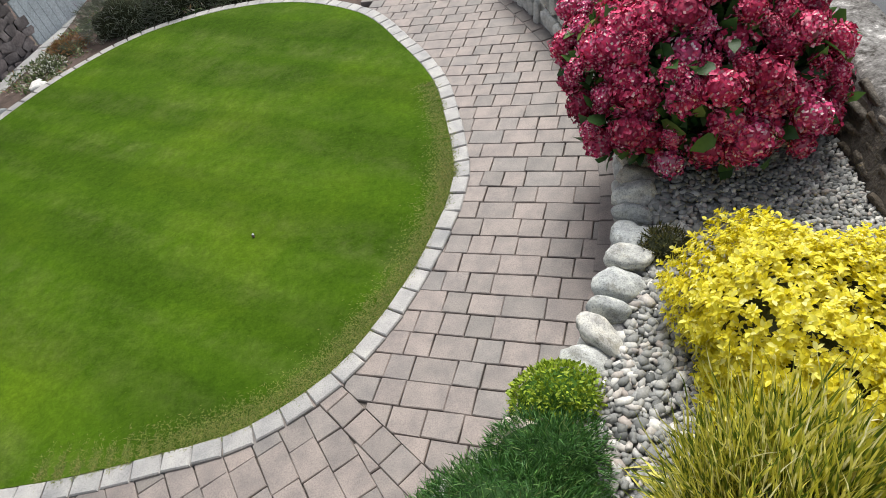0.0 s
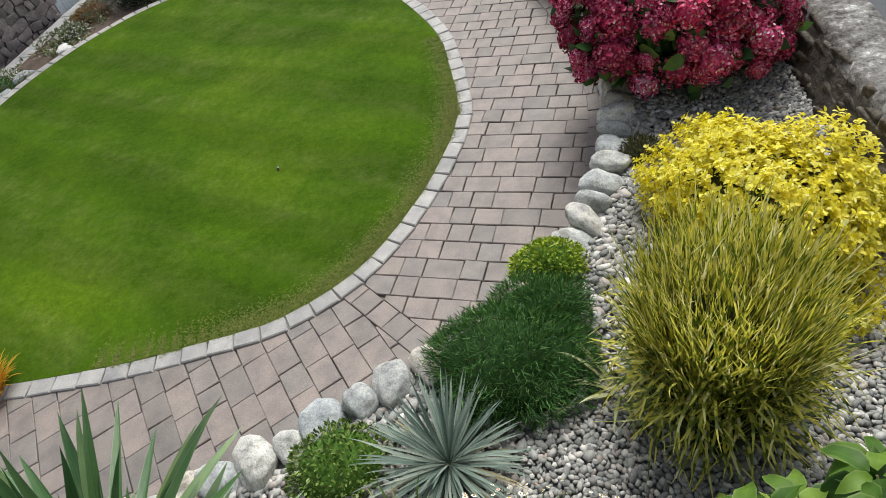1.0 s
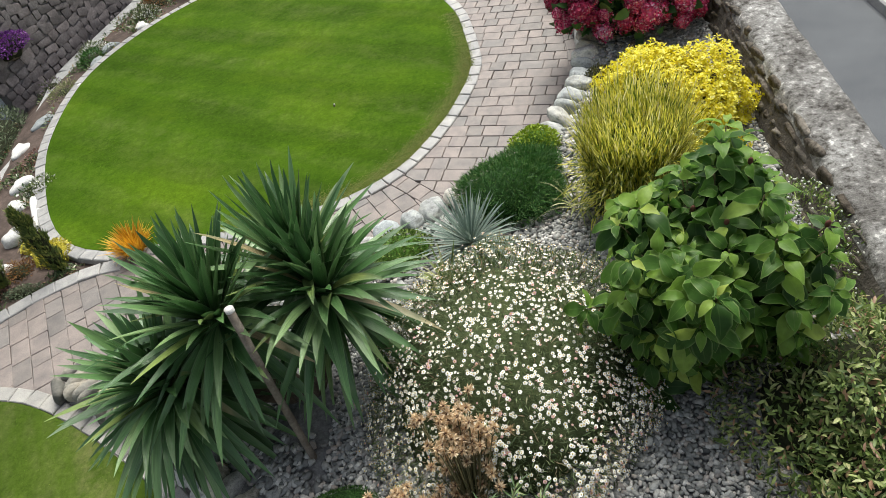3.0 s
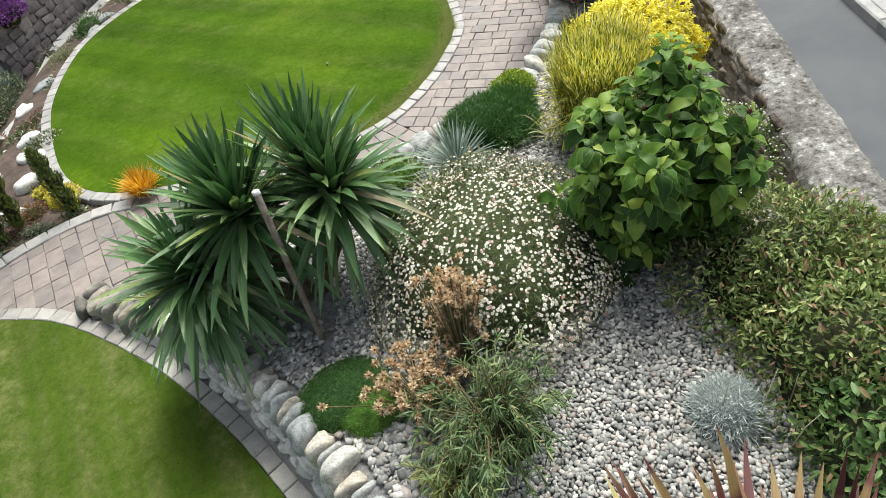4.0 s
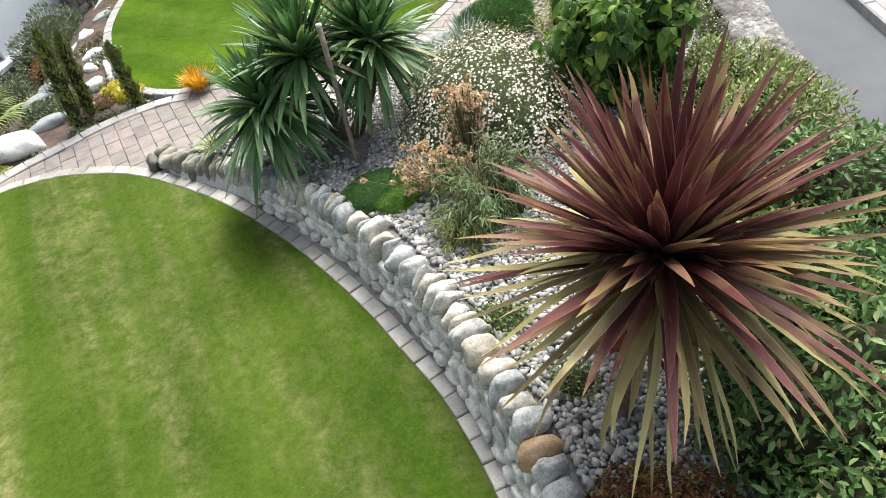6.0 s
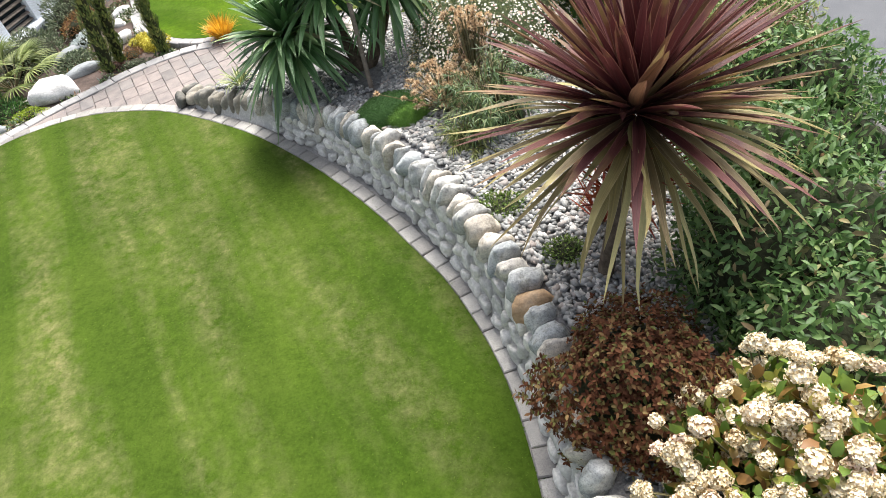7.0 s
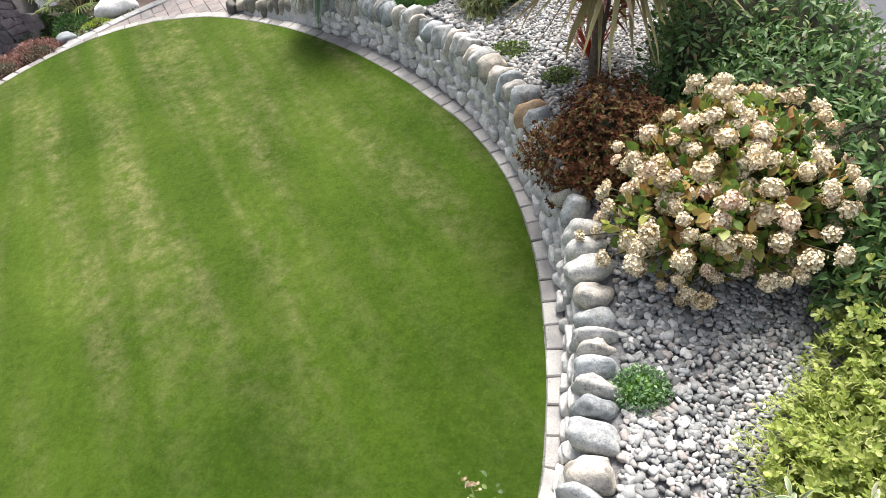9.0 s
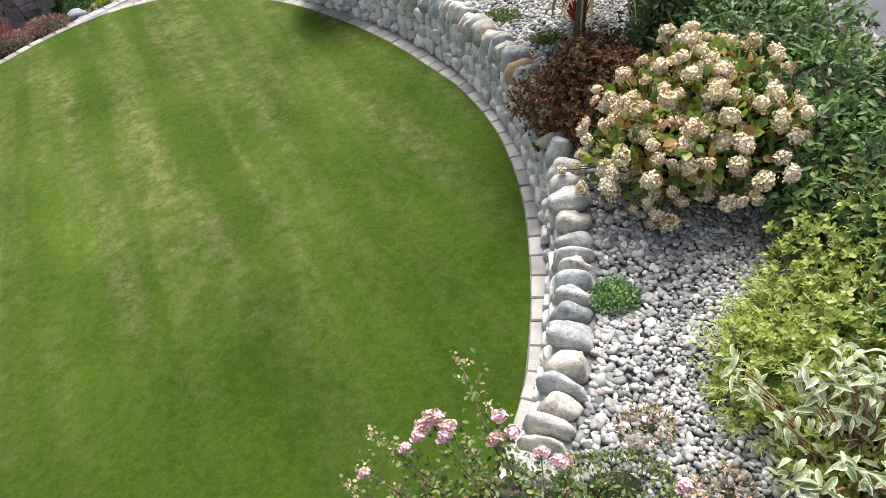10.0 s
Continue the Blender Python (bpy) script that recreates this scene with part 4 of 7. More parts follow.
# flower heads of the hydrangeas: a ball of four-petalled florets
def flower_heads(name, mat, count, florets, r, petal):
    out = []
    for k in range(count):
        d = ball(florets) + rng.normal(0, 0.07, (florets, 3))
        d = d[d[:, 2] > -0.75]
        d /= np.linalg.norm(d, axis=1)[:, None]
        squash = np.array([1, rng.uniform(0.85, 1), rng.uniform(0.72, 0.9)])
        p = d * r * squash * (1 + wobble(d, 2.0, 0.4, k * 3.3))[:, None]
        p = p + rng.normal(0, petal * 0.3, p.shape)
        a, s, nn = frames(d + rng.normal(0, 0.45, d.shape), rng.normal(size=d.shape))
        vs = []
        for j in range(4):
            ang = TAU * j / 4
            ax = (s * math.cos(ang) + nn * math.sin(ang)) + a * 0.3
            vs.append(soup([(0, 0, 0), (0.5, 0.55, 0.02), (1, 0.0, -0.05), (0.5, -0.55, 0.02)], [(0, 3, 2), (0, 2, 1)], p, ax, a, petal, petal))
        v, f = joined(*vs, (ICO2[0] * r * 0.8 * squash, ICO2[1]))
        out.append(mesh_of(name, v, f, mat))
    return out


def bloom_material(name, stops, rough=0.7):
    m, t, b = material(name)
    col = ramp(t, geometry(t, "Random Per Island"), stops)
    oi = t.nodes.new("ShaderNodeObjectInfo")
    col = blend(t, col, ramp(t, oi.outputs["Random"], [(0, (0.62, 0.5, 0.55)), (0.35, (1, 1, 1)), (0.7, (1.1, 1.3, 1.25)), (1, (1.15, 2.0, 1.8))]), 1.0, "MULTIPLY")
    t.links.new(col, b.inputs["Base Color"])
    b.inputs["Roughness"].default_value = rough
    b.inputs["Specular IOR Level"].default_value = 0.2
    return m


def faded_material(name, stops):
    m, t, b = material(name)
    col = ramp(t, geometry(t, "Random Per Island"), stops)
    oi = t.nodes.new("ShaderNodeObjectInfo")
    col = blend(t, col, ramp(t, oi.outputs["Random"], [(0, (0.85, 0.76, 0.62)), (0.3, (1, 0.98, 0.93)), (0.8, (1.05, 1.03, 1.0)), (1, (1.0, 0.85, 0.85))]), 1.0, "MULTIPLY")
    t.links.new(col, b.inputs["Base Color"])
    b.inputs["Roughness"].default_value = 0.8
    b.inputs["Specular IOR Level"].default_value = 0.15
    return m


CRIMSON = bloom_material("crimson_petals", [(0.0, (0.22, 0.01, 0.04)), (0.3, (0.48, 0.024, 0.09)), (0.58, (0.64, 0.06, 0.15)), (0.76, (0.6, 0.13, 0.22)), (0.9, (0.64, 0.3, 0.34)), (1.0, (0.7, 0.5, 0.46))])
CREAM = faded_material("faded_petals", [(0.0, (0.4, 0.3, 0.16)), (0.2, (0.64, 0.53, 0.33)), (0.5, (0.8, 0.71, 0.52)), (0.85, (0.86, 0.79, 0.64)), (1.0, (0.88, 0.84, 0.74))])
HYD_LEAF = leaf_material("hydrangea_leaf", [(0, (0.03, 0.085, 0.02)), (0.5, (0.05, 0.13, 0.03)), (0.85, (0.09, 0.19, 0.04)), (1, (0.2, 0.27, 0.06))], 0.45)
OLD_LEAF = leaf_material("fading_leaf", [(0, (0.09, 0.18, 0.03)), (0.4, (0.2, 0.3, 0.05)), (0.66, (0.4, 0.4, 0.09)), (0.82, (0.44, 0.29, 0.09)), (1, (0.28, 0.13, 0.05))], 0.5, 0.4)


def hydrangea(at, radii, count, heads, leaf, label, leaves=900, drop=0.12, low=-0.3, leaf_len=0.11, seed=0.0, lump=0.16, loose=0.04, inner=0.62):
    root = thing("hydrangea", at, label, "shrub")
    mid = np.array((0, 0, radii[2] * 0.32))
    part("inner_shade_mass", core("inner_shade_mass", mid, np.array(radii) * inner, INNER, 0.2, seed), root)
    v, f = leafy(mid, np.array(radii) * 0.9, leaves, leaf_len, leaf_len * 0.62, "oval", low, lump, 0.5, 2, seed, 0.45)
    part("foliage", mesh_of("foliage", v, f, leaf, True), root, kind="stuff")
    p, d = scatter_dome(mid, radii, count, low, lump, seed)
    stalks = []
    for q, n in zip(p, d):
        if random.random() < drop:
            continue
        s = random.uniform(0.62, 1.18)
        q = mid + (q - mid) * (1 + min(rng.normal(0, loose), 1.6 * loose)) + rng.normal(0, 0.1 * lump + 0.008, 3)
        stalks.append(([(q[0] * 0.1, q[1] * 0.1, 0), tuple(q * np.array((0.6, 0.6, 0.62))), tuple(q)], (0.006, 0.004, 0.003)))
        turn = Vector(n + np.array([0, 0, 0.2])).to_track_quat("Z", "Y").to_matrix().to_4x4()
        part("flower_head", random.choice(heads), root, at=Matrix.Translation(q) @ turn @ pose(0, 0, 0, 0, 0, random.uniform(0, 360)) @ Matrix.Diagonal((s, s, s * random.uniform(0.8, 1.1), 1)))
    part("stem_mass", tube_mesh("stem_mass", stalks, STEM, 5), root)
    return root


RED_HEADS = flower_heads("flower_head", CRIMSON, 6, 190, 0.08, 0.0145)
CREAM_HEADS = flower_heads("flower_head", CREAM, 7, 150, 0.036, 0.0092)
hydrangea((1.41, 2.93, 0.43), (0.62, 0.62, 0.7), 240, RED_HEADS, HYD_LEAF, "full hydrangea bush with crimson and pink flower heads", 1300, 0.2, -0.14, 0.125, 2.0)
hydrangea((0.92, -4.46, 0.38), (0.48, 0.46, 0.47), 470, CREAM_HEADS, OLD_LEAF, "hydrangea bush with faded cream flower heads and yellowing leaves", 2000, 0.36, -0.25, 0.068, 5.0, 0.42, 0.1, 0.5)

# golden mock orange
GOLD = leaf_material("golden_leaf", [(0, (0.6, 0.52, 0.015)), (0.35, (0.82, 0.72, 0.03)), (0.8, (0.88, 0.82, 0.1)), (1, (0.9, 0.87, 0.34))], 0.5, 0.45)


def golden_shrub():
    root = thing("golden_shrub", (1.4, 1.29, 0.43), "low golden mock orange with bright yellow leaf whorls", "shrub")
    part("inner_shade_mass", core("inner_shade_mass", (0, 0, 0.08), (0.38, 0.48, 0.24), INNER, 0.2, 3.0), root)
    v, f = whorls((0, 0, 0.06), (0.46, 0.58, 0.36), 3100, 7, 0.029, 0.016, -0.1, 0.42, 3.0, layers=2, shape=(OVAL_V, OVAL_T))
    v2, f2 = leafy((0, 0, 0.05), (0.45, 0.55, 0.32), 1500, 0.04, 0.017, "lance", -0.15, 0.22, 0.5, 2, 3.0)
    v, f = joined((v, f), (v2, f2))
    part("foliage", mesh_of("foliage", v, f, GOLD), root, kind="stuff")


golden_shrub()


def tuft(at, n, length, width, spread, droop, mat, label, name="grass_clump", category="grass", base_r=0.06, segs=6, fold=0.15, rise=1.0, seed=0, curl=0.0, even=False):
    """A clump of arching blades."""
    r = np.random.default_rng(seed + 11)
    root = thing(name, at, label, category)
    a = r.uniform(0, TAU, n)
    k = np.sqrt(r.uniform(0, 1, n))
    o = np.column_stack([np.cos(a) * base_r * k, np.sin(a) * base_r * k, np.zeros(n)])
    lean = spread * (0.25 + 0.75 * k) * r.uniform(0.6, 1.3, n)
    ax = np.column_stack([np.cos(a) * lean, np.sin(a) * lean, np.full(n, rise)]) + r.normal(0, 0.07, (n, 3))
    v, f = blades(o, ax, length * (r.uniform(0.35, 1.0, n) if even else r.uniform(0.6, 1.1, n)), width, droop * r.uniform(0.4, 1.5, n) * (0.3 + k), segs, fold, curl=curl)
    part("blade_mass", mesh_of("blade_mass", v, f, mat), root, kind="stuff")
    return root


def banded_material(name, green, yellow):
    """Grass blades with yellow bands across the green."""
    m, t, b = material(name)
    along = t.nodes.new("ShaderNodeAttribute")
    along.attribute_name = "along"
    own = geometry(t, "Random Per Island")
    far = put(t, "ShaderNodeMath")
    far.operation = "MULTIPLY_ADD"
    t.links.new(own, far.inputs[0])
    far.inputs[1].default_value = 9.0
    many = put(t, "ShaderNodeMath")
    many.operation = "MULTIPLY"
    many.inputs[1].default_value = 5.0
    t.links.new(along.outputs["Fac"], many.inputs[0])
    t.links.new(many.outputs[0], far.inputs[2])
    saw = put(t, "ShaderNodeMath")
    saw.operation = "PINGPONG"
    saw.inputs[1].default_value = 1.0
    t.links.new(far.outputs[0], saw.inputs[0])
    col = blend(t, ramp(t, own, green), ramp(t, own, yellow), ramp(t, saw.outputs[0], [(0.34, (0, 0, 0)), (0.52, (1, 1, 1))]))
    t.links.new(col, b.inputs["Base Color"])
    b.inputs["Roughness"].default_value = 0.5
    tr = put(t, "ShaderNodeBsdfTranslucent")
    t.links.new(col, tr.inputs[0])
    mix = t.nodes.new("ShaderNodeMixShader")
    mix.inputs[0].default_value = 0.42
    t.links.new(b.outputs[0], mix.inputs[1])
    t.links.new(tr.outputs[0], mix.inputs[2])
    t.links.new(mix.outputs[0], t.nodes["Material Output"].inputs[0])
    return m


ZEBRA = banded_material("striped_grass_blade", [(0, (0.06, 0.11, 0.012)), (0.6, (0.17, 0.22, 0.025)), (1, (0.42, 0.42, 0.06))], [(0, (0.62, 0.58, 0.06)), (0.7, (0.82, 0.75, 0.16)), (1, (0.88, 0.83, 0.5))])
zebra = thing("grass_clump", (0.96, 0.57, 0.43), "tall dense clump of yellow striped grass blades", "grass")
n = 4200
a, k = rng.uniform(0, TAU, n), np.sqrt(rng.uniform(0, 1, n))
o = np.column_stack([np.cos(a) * 0.26 * k, np.sin(a) * 0.26 * k, rng.uniform(0.1, 0.44, n)])
lean = 0.28 * k * rng.uniform(0.4, 1.4, n)
ax = np.column_stack([np.cos(a) * lean, np.sin(a) * lean, np.ones(n)]) + rng.normal(0, 0.08, (n, 3))
v, f = blades(o, ax, rng.uniform(0.24, 0.5, n), 0.0075, rng.uniform(0.02, 0.2, n), 8, 0.15, curl=0.1)
part("blade_mass", sword_mesh("blade_mass", v, f, ZEBRA, 8), zebra, kind="stuff")
# dark lump standing in for the shade between the blades
part("blade_shade_mass", core("blade_shade_mass", (0, 0, 0.12), (0.25, 0.25, 0.44), INNER, 0.25, 77.0), zebra)
n = 420
a, e = rng.uniform(0, TAU, n), rng.uniform(0.1, 0.9, n)
o = np.column_stack([np.cos(a) * 0.24, np.sin(a) * 0.24, rng.uniform(0.05, 0.5, n)])
v, f = blades(o, np.column_stack([np.cos(a), np.sin(a), e]), rng.uniform(0.1, 0.26, n), 0.01, rng.uniform(0.2, 0.9, n), 7, 0.1, curl=0.3)
part("side_blade_mass", sword_mesh("side_blade_mass", v, f, ZEBRA, 7), zebra, kind="stuff")
BLUE = sword_material("blue_blade", [(0, (0.12, 0.18, 0.15)), (0.5, (0.22, 0.29, 0.25)), (1, (0.34, 0.4, 0.34))], (0.36, 0.42, 0.36), (0.26, 0.32, 0.27))
STRIPED = leaf_material("cream_striped_blade", [(0, (0.14, 0.2, 0.06)), (0.5, (0.3, 0.34, 0.12)), (1, (0.55, 0.54, 0.32))], 0.5, 0.15)
ORANGE = leaf_material("orange_blade", [(0, (0.5, 0.24, 0.015)), (0.5, (0.76, 0.42, 0.03)), (1, (0.85, 0.6, 0.08))], 0.5, 0.4)
RED = leaf_material("red_blade", [(0, (0.2, 0.03, 0.02)), (0.5, (0.36, 0.06, 0.03)), (1, (0.5, 0.14, 0.07))], 0.45, 0.2)


def rosette(n, length, width, droop, low=-0.5, up=1.0, seed=0, segs=7, fold=0.3, base=0.02, wide_at=0.35):
    """Stiff leaves leaving one point all round."""
    r = np.random.default_rng(seed)
    d = ball(int(n * 2 / (1 - low)))
    d = d[d[:, 2] > low] + 0.0
    d = d + r.normal(0, 0.13, d.shape)
    d[:, 2] *= np.where(d[:, 2] > 0, up, 0.8)
    d /= np.linalg.norm(d, axis=1)[:, None]
    return blades(d * base, d, length * r.uniform(0.75, 1.08, len(d)), width * r.uniform(0.8, 1.15, len(d)), droop * r.uniform(0.3, 1.5, len(d)) * (1.1 - 0.75 * np.clip(d[:, 2], 0, 1)), segs, fold, wide_at, curl=0.05), d


def spiky(name, at, crowns, mat, label, category, trunk=None, trunk_mat=None):
    root = thing(name, at, label, category)
    if trunk:
        part("trunk", tube_mesh("trunk", trunk, trunk_mat, 9), root)
    for k, (c, n, length, width, droop, low, up) in enumerate(crowns):
        (v, f), d = rosette(n, length, width, droop, low, up, 31 + k, 8, 0.26)
        part("leaf_crown", sword_mesh("leaf_crown", v, f, mat, 8), root, at=pose(*c))
    return root


blue_yucca = spiky("blue_yucca", (-0.07, 0.39, 0.43), [((0, 0, 0.06), 170, 0.36, 0.013, 0.15, -0.1, 1.0)], BLUE, "spiky blue grey yucca rosette on pebbles", "plant")
skirt_a = rng.uniform(0, TAU, 34)
skirt_v, skirt_f = blades(np.tile([0.0, 0.0, 0.05], (34, 1)), np.column_stack([np.cos(skirt_a), np.sin(skirt_a), rng.uniform(-0.1, 0.3, 34)]), rng.uniform(0.2, 0.36, 34), 0.012, rng.uniform(0.2, 0.5, 34), 6, 0.2)
part("old_leaf_skirt", mesh_of("old_leaf_skirt", skirt_v, skirt_f, leaf_material("faded_blade", [(0, (0.3, 0.27, 0.14)), (1, (0.5, 0.45, 0.28))], 0.6)), blue_yucca, "faded straw coloured lower leaves")
tuft((-0.22, 0.1, 0.43), 70, 0.34, 0.014, 0.9, 0.45, STRIPED, "small cream striped grass clump on the pebbles", base_r=0.03)
tuft((0.62, 0.62, 0.43), 26, 0.4, 0.013, 1.3, 0.5, STRIPED, "loose cream striped blades beside the tall grass", base_r=0.04, seed=4)
YUCCA = sword_material("yucca_leaf", [(0, (0.036, 0.1, 0.03)), (0.45, (0.075, 0.175, 0.055)), (0.75, (0.125, 0.25, 0.085)), (0.93, (0.22, 0.34, 0.14)), (0.97, (0.22, 0.31, 0.08)), (0.99, (0.38, 0.36, 0.17)), (1, (0.5, 0.4, 0.24))], (0.2, 0.26, 0.14), (0.13, 0.2, 0.09), 0.31, 0.2, 0.6)
BASE_YUCCA = (-1.15, -0.42, 0.38)
spiky("yucca", BASE_YUCCA, [((0.42, 0.08, 0.66), 170, 0.55, 0.056, 0.34, -0.8, 2.1), ((-0.1, -0.02, 0.7), 150, 0.6, 0.056, 0.24, -0.5, 2.8), ((-0.46, -0.16, 0.42), 230, 0.6, 0.06, 0.3, -0.75, 1.5), ((0.3, 0.22, 0.7), 95, 0.62, 0.05, 0.1, 0.0, 2.6), ((-0.2, 0.16, 0.58), 95, 0.56, 0.05, 0.2, 0.0, 2.6)],
      YUCCA, "large dark green yucca with several sword leaf crowns", "plant",
      [([(0.1, 0, -0.05), (0.3, 0.04, 0.3), (0.42, 0.08, 0.62)], (0.06, 0.05, 0.045)), ([(0.05, 0, -0.05), (-0.05, 0, 0.3), (-0.13, -0.02, 0.66)], (0.06, 0.055, 0.045)), ([(0, 0, -0.05), (-0.2, -0.1, 0.2), (-0.34, -0.2, 0.38)], (0.055, 0.05, 0.045))], BARK)
tuft((-2.35, -0.12, 0.22), 60, 0.3, 0.014, 1.0, 0.5, STRIPED, "yellow striped grass clump hanging over the stones", base_r=0.04, seed=9)

# support stake
stake = thing("garden_stake", (-0.99, -0.84, 0.4), "leaning round wooden stake with a pale cut top", "stake")
pole = part("pole", tube_mesh("pole", [([(0, 0, -0.1), (-0.006, 0.09, 0.5), (-0.012, 0.18, 0.985)], 0.019)], WOOD_STAKE, 10), stake)
part("cap", tube_mesh("cap", [([(-0.012, 0.18, 0.98), (-0.0125, 0.184, 1.0)], 0.021)], plain("pale_cap", [(0.3, (0.55, 0.53, 0.5)), (0.7, (0.72, 0.7, 0.68))], 20), 10), pole, "pale cut end")


def mound(name, at, radii, n, length, width, mat, label, category="ground cover", shape="lance", lump=0.1, seed=0.0, inner=0.9, out=0.9, inner_mat=None):
    root = thing(name, at, label, category)
    # core under the leaves; the default INNER paints the shade between them
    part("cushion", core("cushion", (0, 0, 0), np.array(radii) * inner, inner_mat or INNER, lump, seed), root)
    v, f = leafy((0, 0, 0), radii, n, length, width, shape, 0.0, lump, out, 1, seed, 0.45)
    part("foliage", mesh_of("foliage", v, f, mat), root, kind="stuff")
    return root


THRIFT = leaf_material("dark_needle", [(0, (0.028, 0.1, 0.018)), (0.5, (0.055, 0.165, 0.03)), (0.9, (0.1, 0.23, 0.045)), (1, (0.22, 0.29, 0.1))], 0.6, 0.2)
THYME = leaf_material("lime_leaf", [(0, (0.14, 0.22, 0.01)), (0.5, (0.27, 0.38, 0.02)), (1, (0.42, 0.5, 0.05))], 0.6, 0.2)
MOSS = leaf_material("moss_leaf", [(0, (0.022, 0.075, 0.01)), (0.5, (0.042, 0.12, 0.016)), (1, (0.075, 0.17, 0.025))], 0.7, 0.1)
MOSS_LIGHT = leaf_material("bright_moss_leaf", [(0, (0.05, 0.12, 0.016)), (0.5, (0.085, 0.185, 0.026)), (1, (0.15, 0.26, 0.04))], 0.7, 0.1)
HERB = leaf_material("herb_leaf", [(0, (0.06, 0.11, 0.02)), (0.5, (0.13, 0.21, 0.035)), (0.9, (0.22, 0.3, 0.06)), (1, (0.35, 0.38, 0.16))], 0.6, 0.15)
GREY = leaf_material("silver_leaf", [(0, (0.42, 0.48, 0.48)), (0.5, (0.58, 0.64, 0.64)), (1, (0.74, 0.78, 0.77))], 0.7, 0.1)
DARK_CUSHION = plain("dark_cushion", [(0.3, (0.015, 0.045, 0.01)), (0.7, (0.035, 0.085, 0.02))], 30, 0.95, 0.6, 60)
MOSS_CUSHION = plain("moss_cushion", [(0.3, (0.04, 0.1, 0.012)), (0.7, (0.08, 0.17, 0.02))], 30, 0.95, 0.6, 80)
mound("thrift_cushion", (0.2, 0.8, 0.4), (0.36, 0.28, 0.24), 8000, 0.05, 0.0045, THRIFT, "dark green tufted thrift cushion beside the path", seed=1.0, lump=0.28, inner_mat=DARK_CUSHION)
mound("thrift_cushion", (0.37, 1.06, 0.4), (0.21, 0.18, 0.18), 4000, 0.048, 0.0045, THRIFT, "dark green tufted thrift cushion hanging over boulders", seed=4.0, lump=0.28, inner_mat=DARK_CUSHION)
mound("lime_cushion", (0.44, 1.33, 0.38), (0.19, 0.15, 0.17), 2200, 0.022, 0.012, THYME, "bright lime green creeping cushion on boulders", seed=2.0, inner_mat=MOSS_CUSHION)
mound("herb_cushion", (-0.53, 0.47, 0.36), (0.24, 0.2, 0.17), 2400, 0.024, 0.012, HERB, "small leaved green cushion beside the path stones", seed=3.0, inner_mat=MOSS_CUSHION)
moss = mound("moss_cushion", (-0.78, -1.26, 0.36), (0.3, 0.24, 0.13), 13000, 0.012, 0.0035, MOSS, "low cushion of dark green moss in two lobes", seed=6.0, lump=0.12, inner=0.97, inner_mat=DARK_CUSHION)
v, f = leafy((0, 0, 0), (0.2, 0.17, 0.1), 7000, 0.012, 0.0035, "lance", 0.0, 0.12, 0.9, 1, 9.0, 0.45)
lobe = part("lobe", core("lobe", (0, 0, 0), np.array((0.2, 0.17, 0.1)) * 0.97, MOSS_CUSHION, 0.12, 9.0), moss, "brighter green lobe", pose(0.14, -0.12, 0.03))
part("lobe_foliage", mesh_of("lobe_foliage", v, f, MOSS_LIGHT), lobe, kind="stuff")
mound("silver_cushion", (1.05, -1.68, 0.42), (0.13, 0.13, 0.14), 2600, 0.06, 0.004, GREY, "round pale blue grey tufted cushion", seed=7.0, inner_mat=plain("silver_cushion", [(0.3, (0.2, 0.25, 0.24)), (0.7, (0.34, 0.4, 0.39))], 30))
mound("succulent_cushion", (0.39, -5.3, 0.27), (0.11, 0.1, 0.08), 700, 0.026, 0.014, leaf_material("succulent_leaf", [(0, (0.1, 0.2, 0.08)), (0.5, (0.2, 0.34, 0.15)), (1, (0.36, 0.48, 0.26))], 0.5, 0.2), "small round green succulent among pebbles", seed=8.0, inner_mat=MOSS_CUSHION)
mound("dark_sedum", (1.02, 2.0, 0.42), (0.11, 0.09, 0.09), 600, 0.035, 0.009, leaf_material("bronze_needle", [(0, (0.03, 0.04, 0.012)), (0.6, (0.09, 0.09, 0.025)), (1, (0.16, 0.14, 0.04))], 0.6), "small dark bronze green tuft among pebbles", seed=9.0)
mound("sedum_mat", (-0.05, -2.55, 0.4), (0.2, 0.14, 0.06), 1300, 0.022, 0.012, HERB, "low yellowish green mat spreading on pebbles", seed=10.0)
mound("sedum_mat", (0.28, -3.0, 0.42), (0.12, 0.1, 0.05), 600, 0.022, 0.012, HERB, "low green mat near the crimson dracaena", seed=11.0)

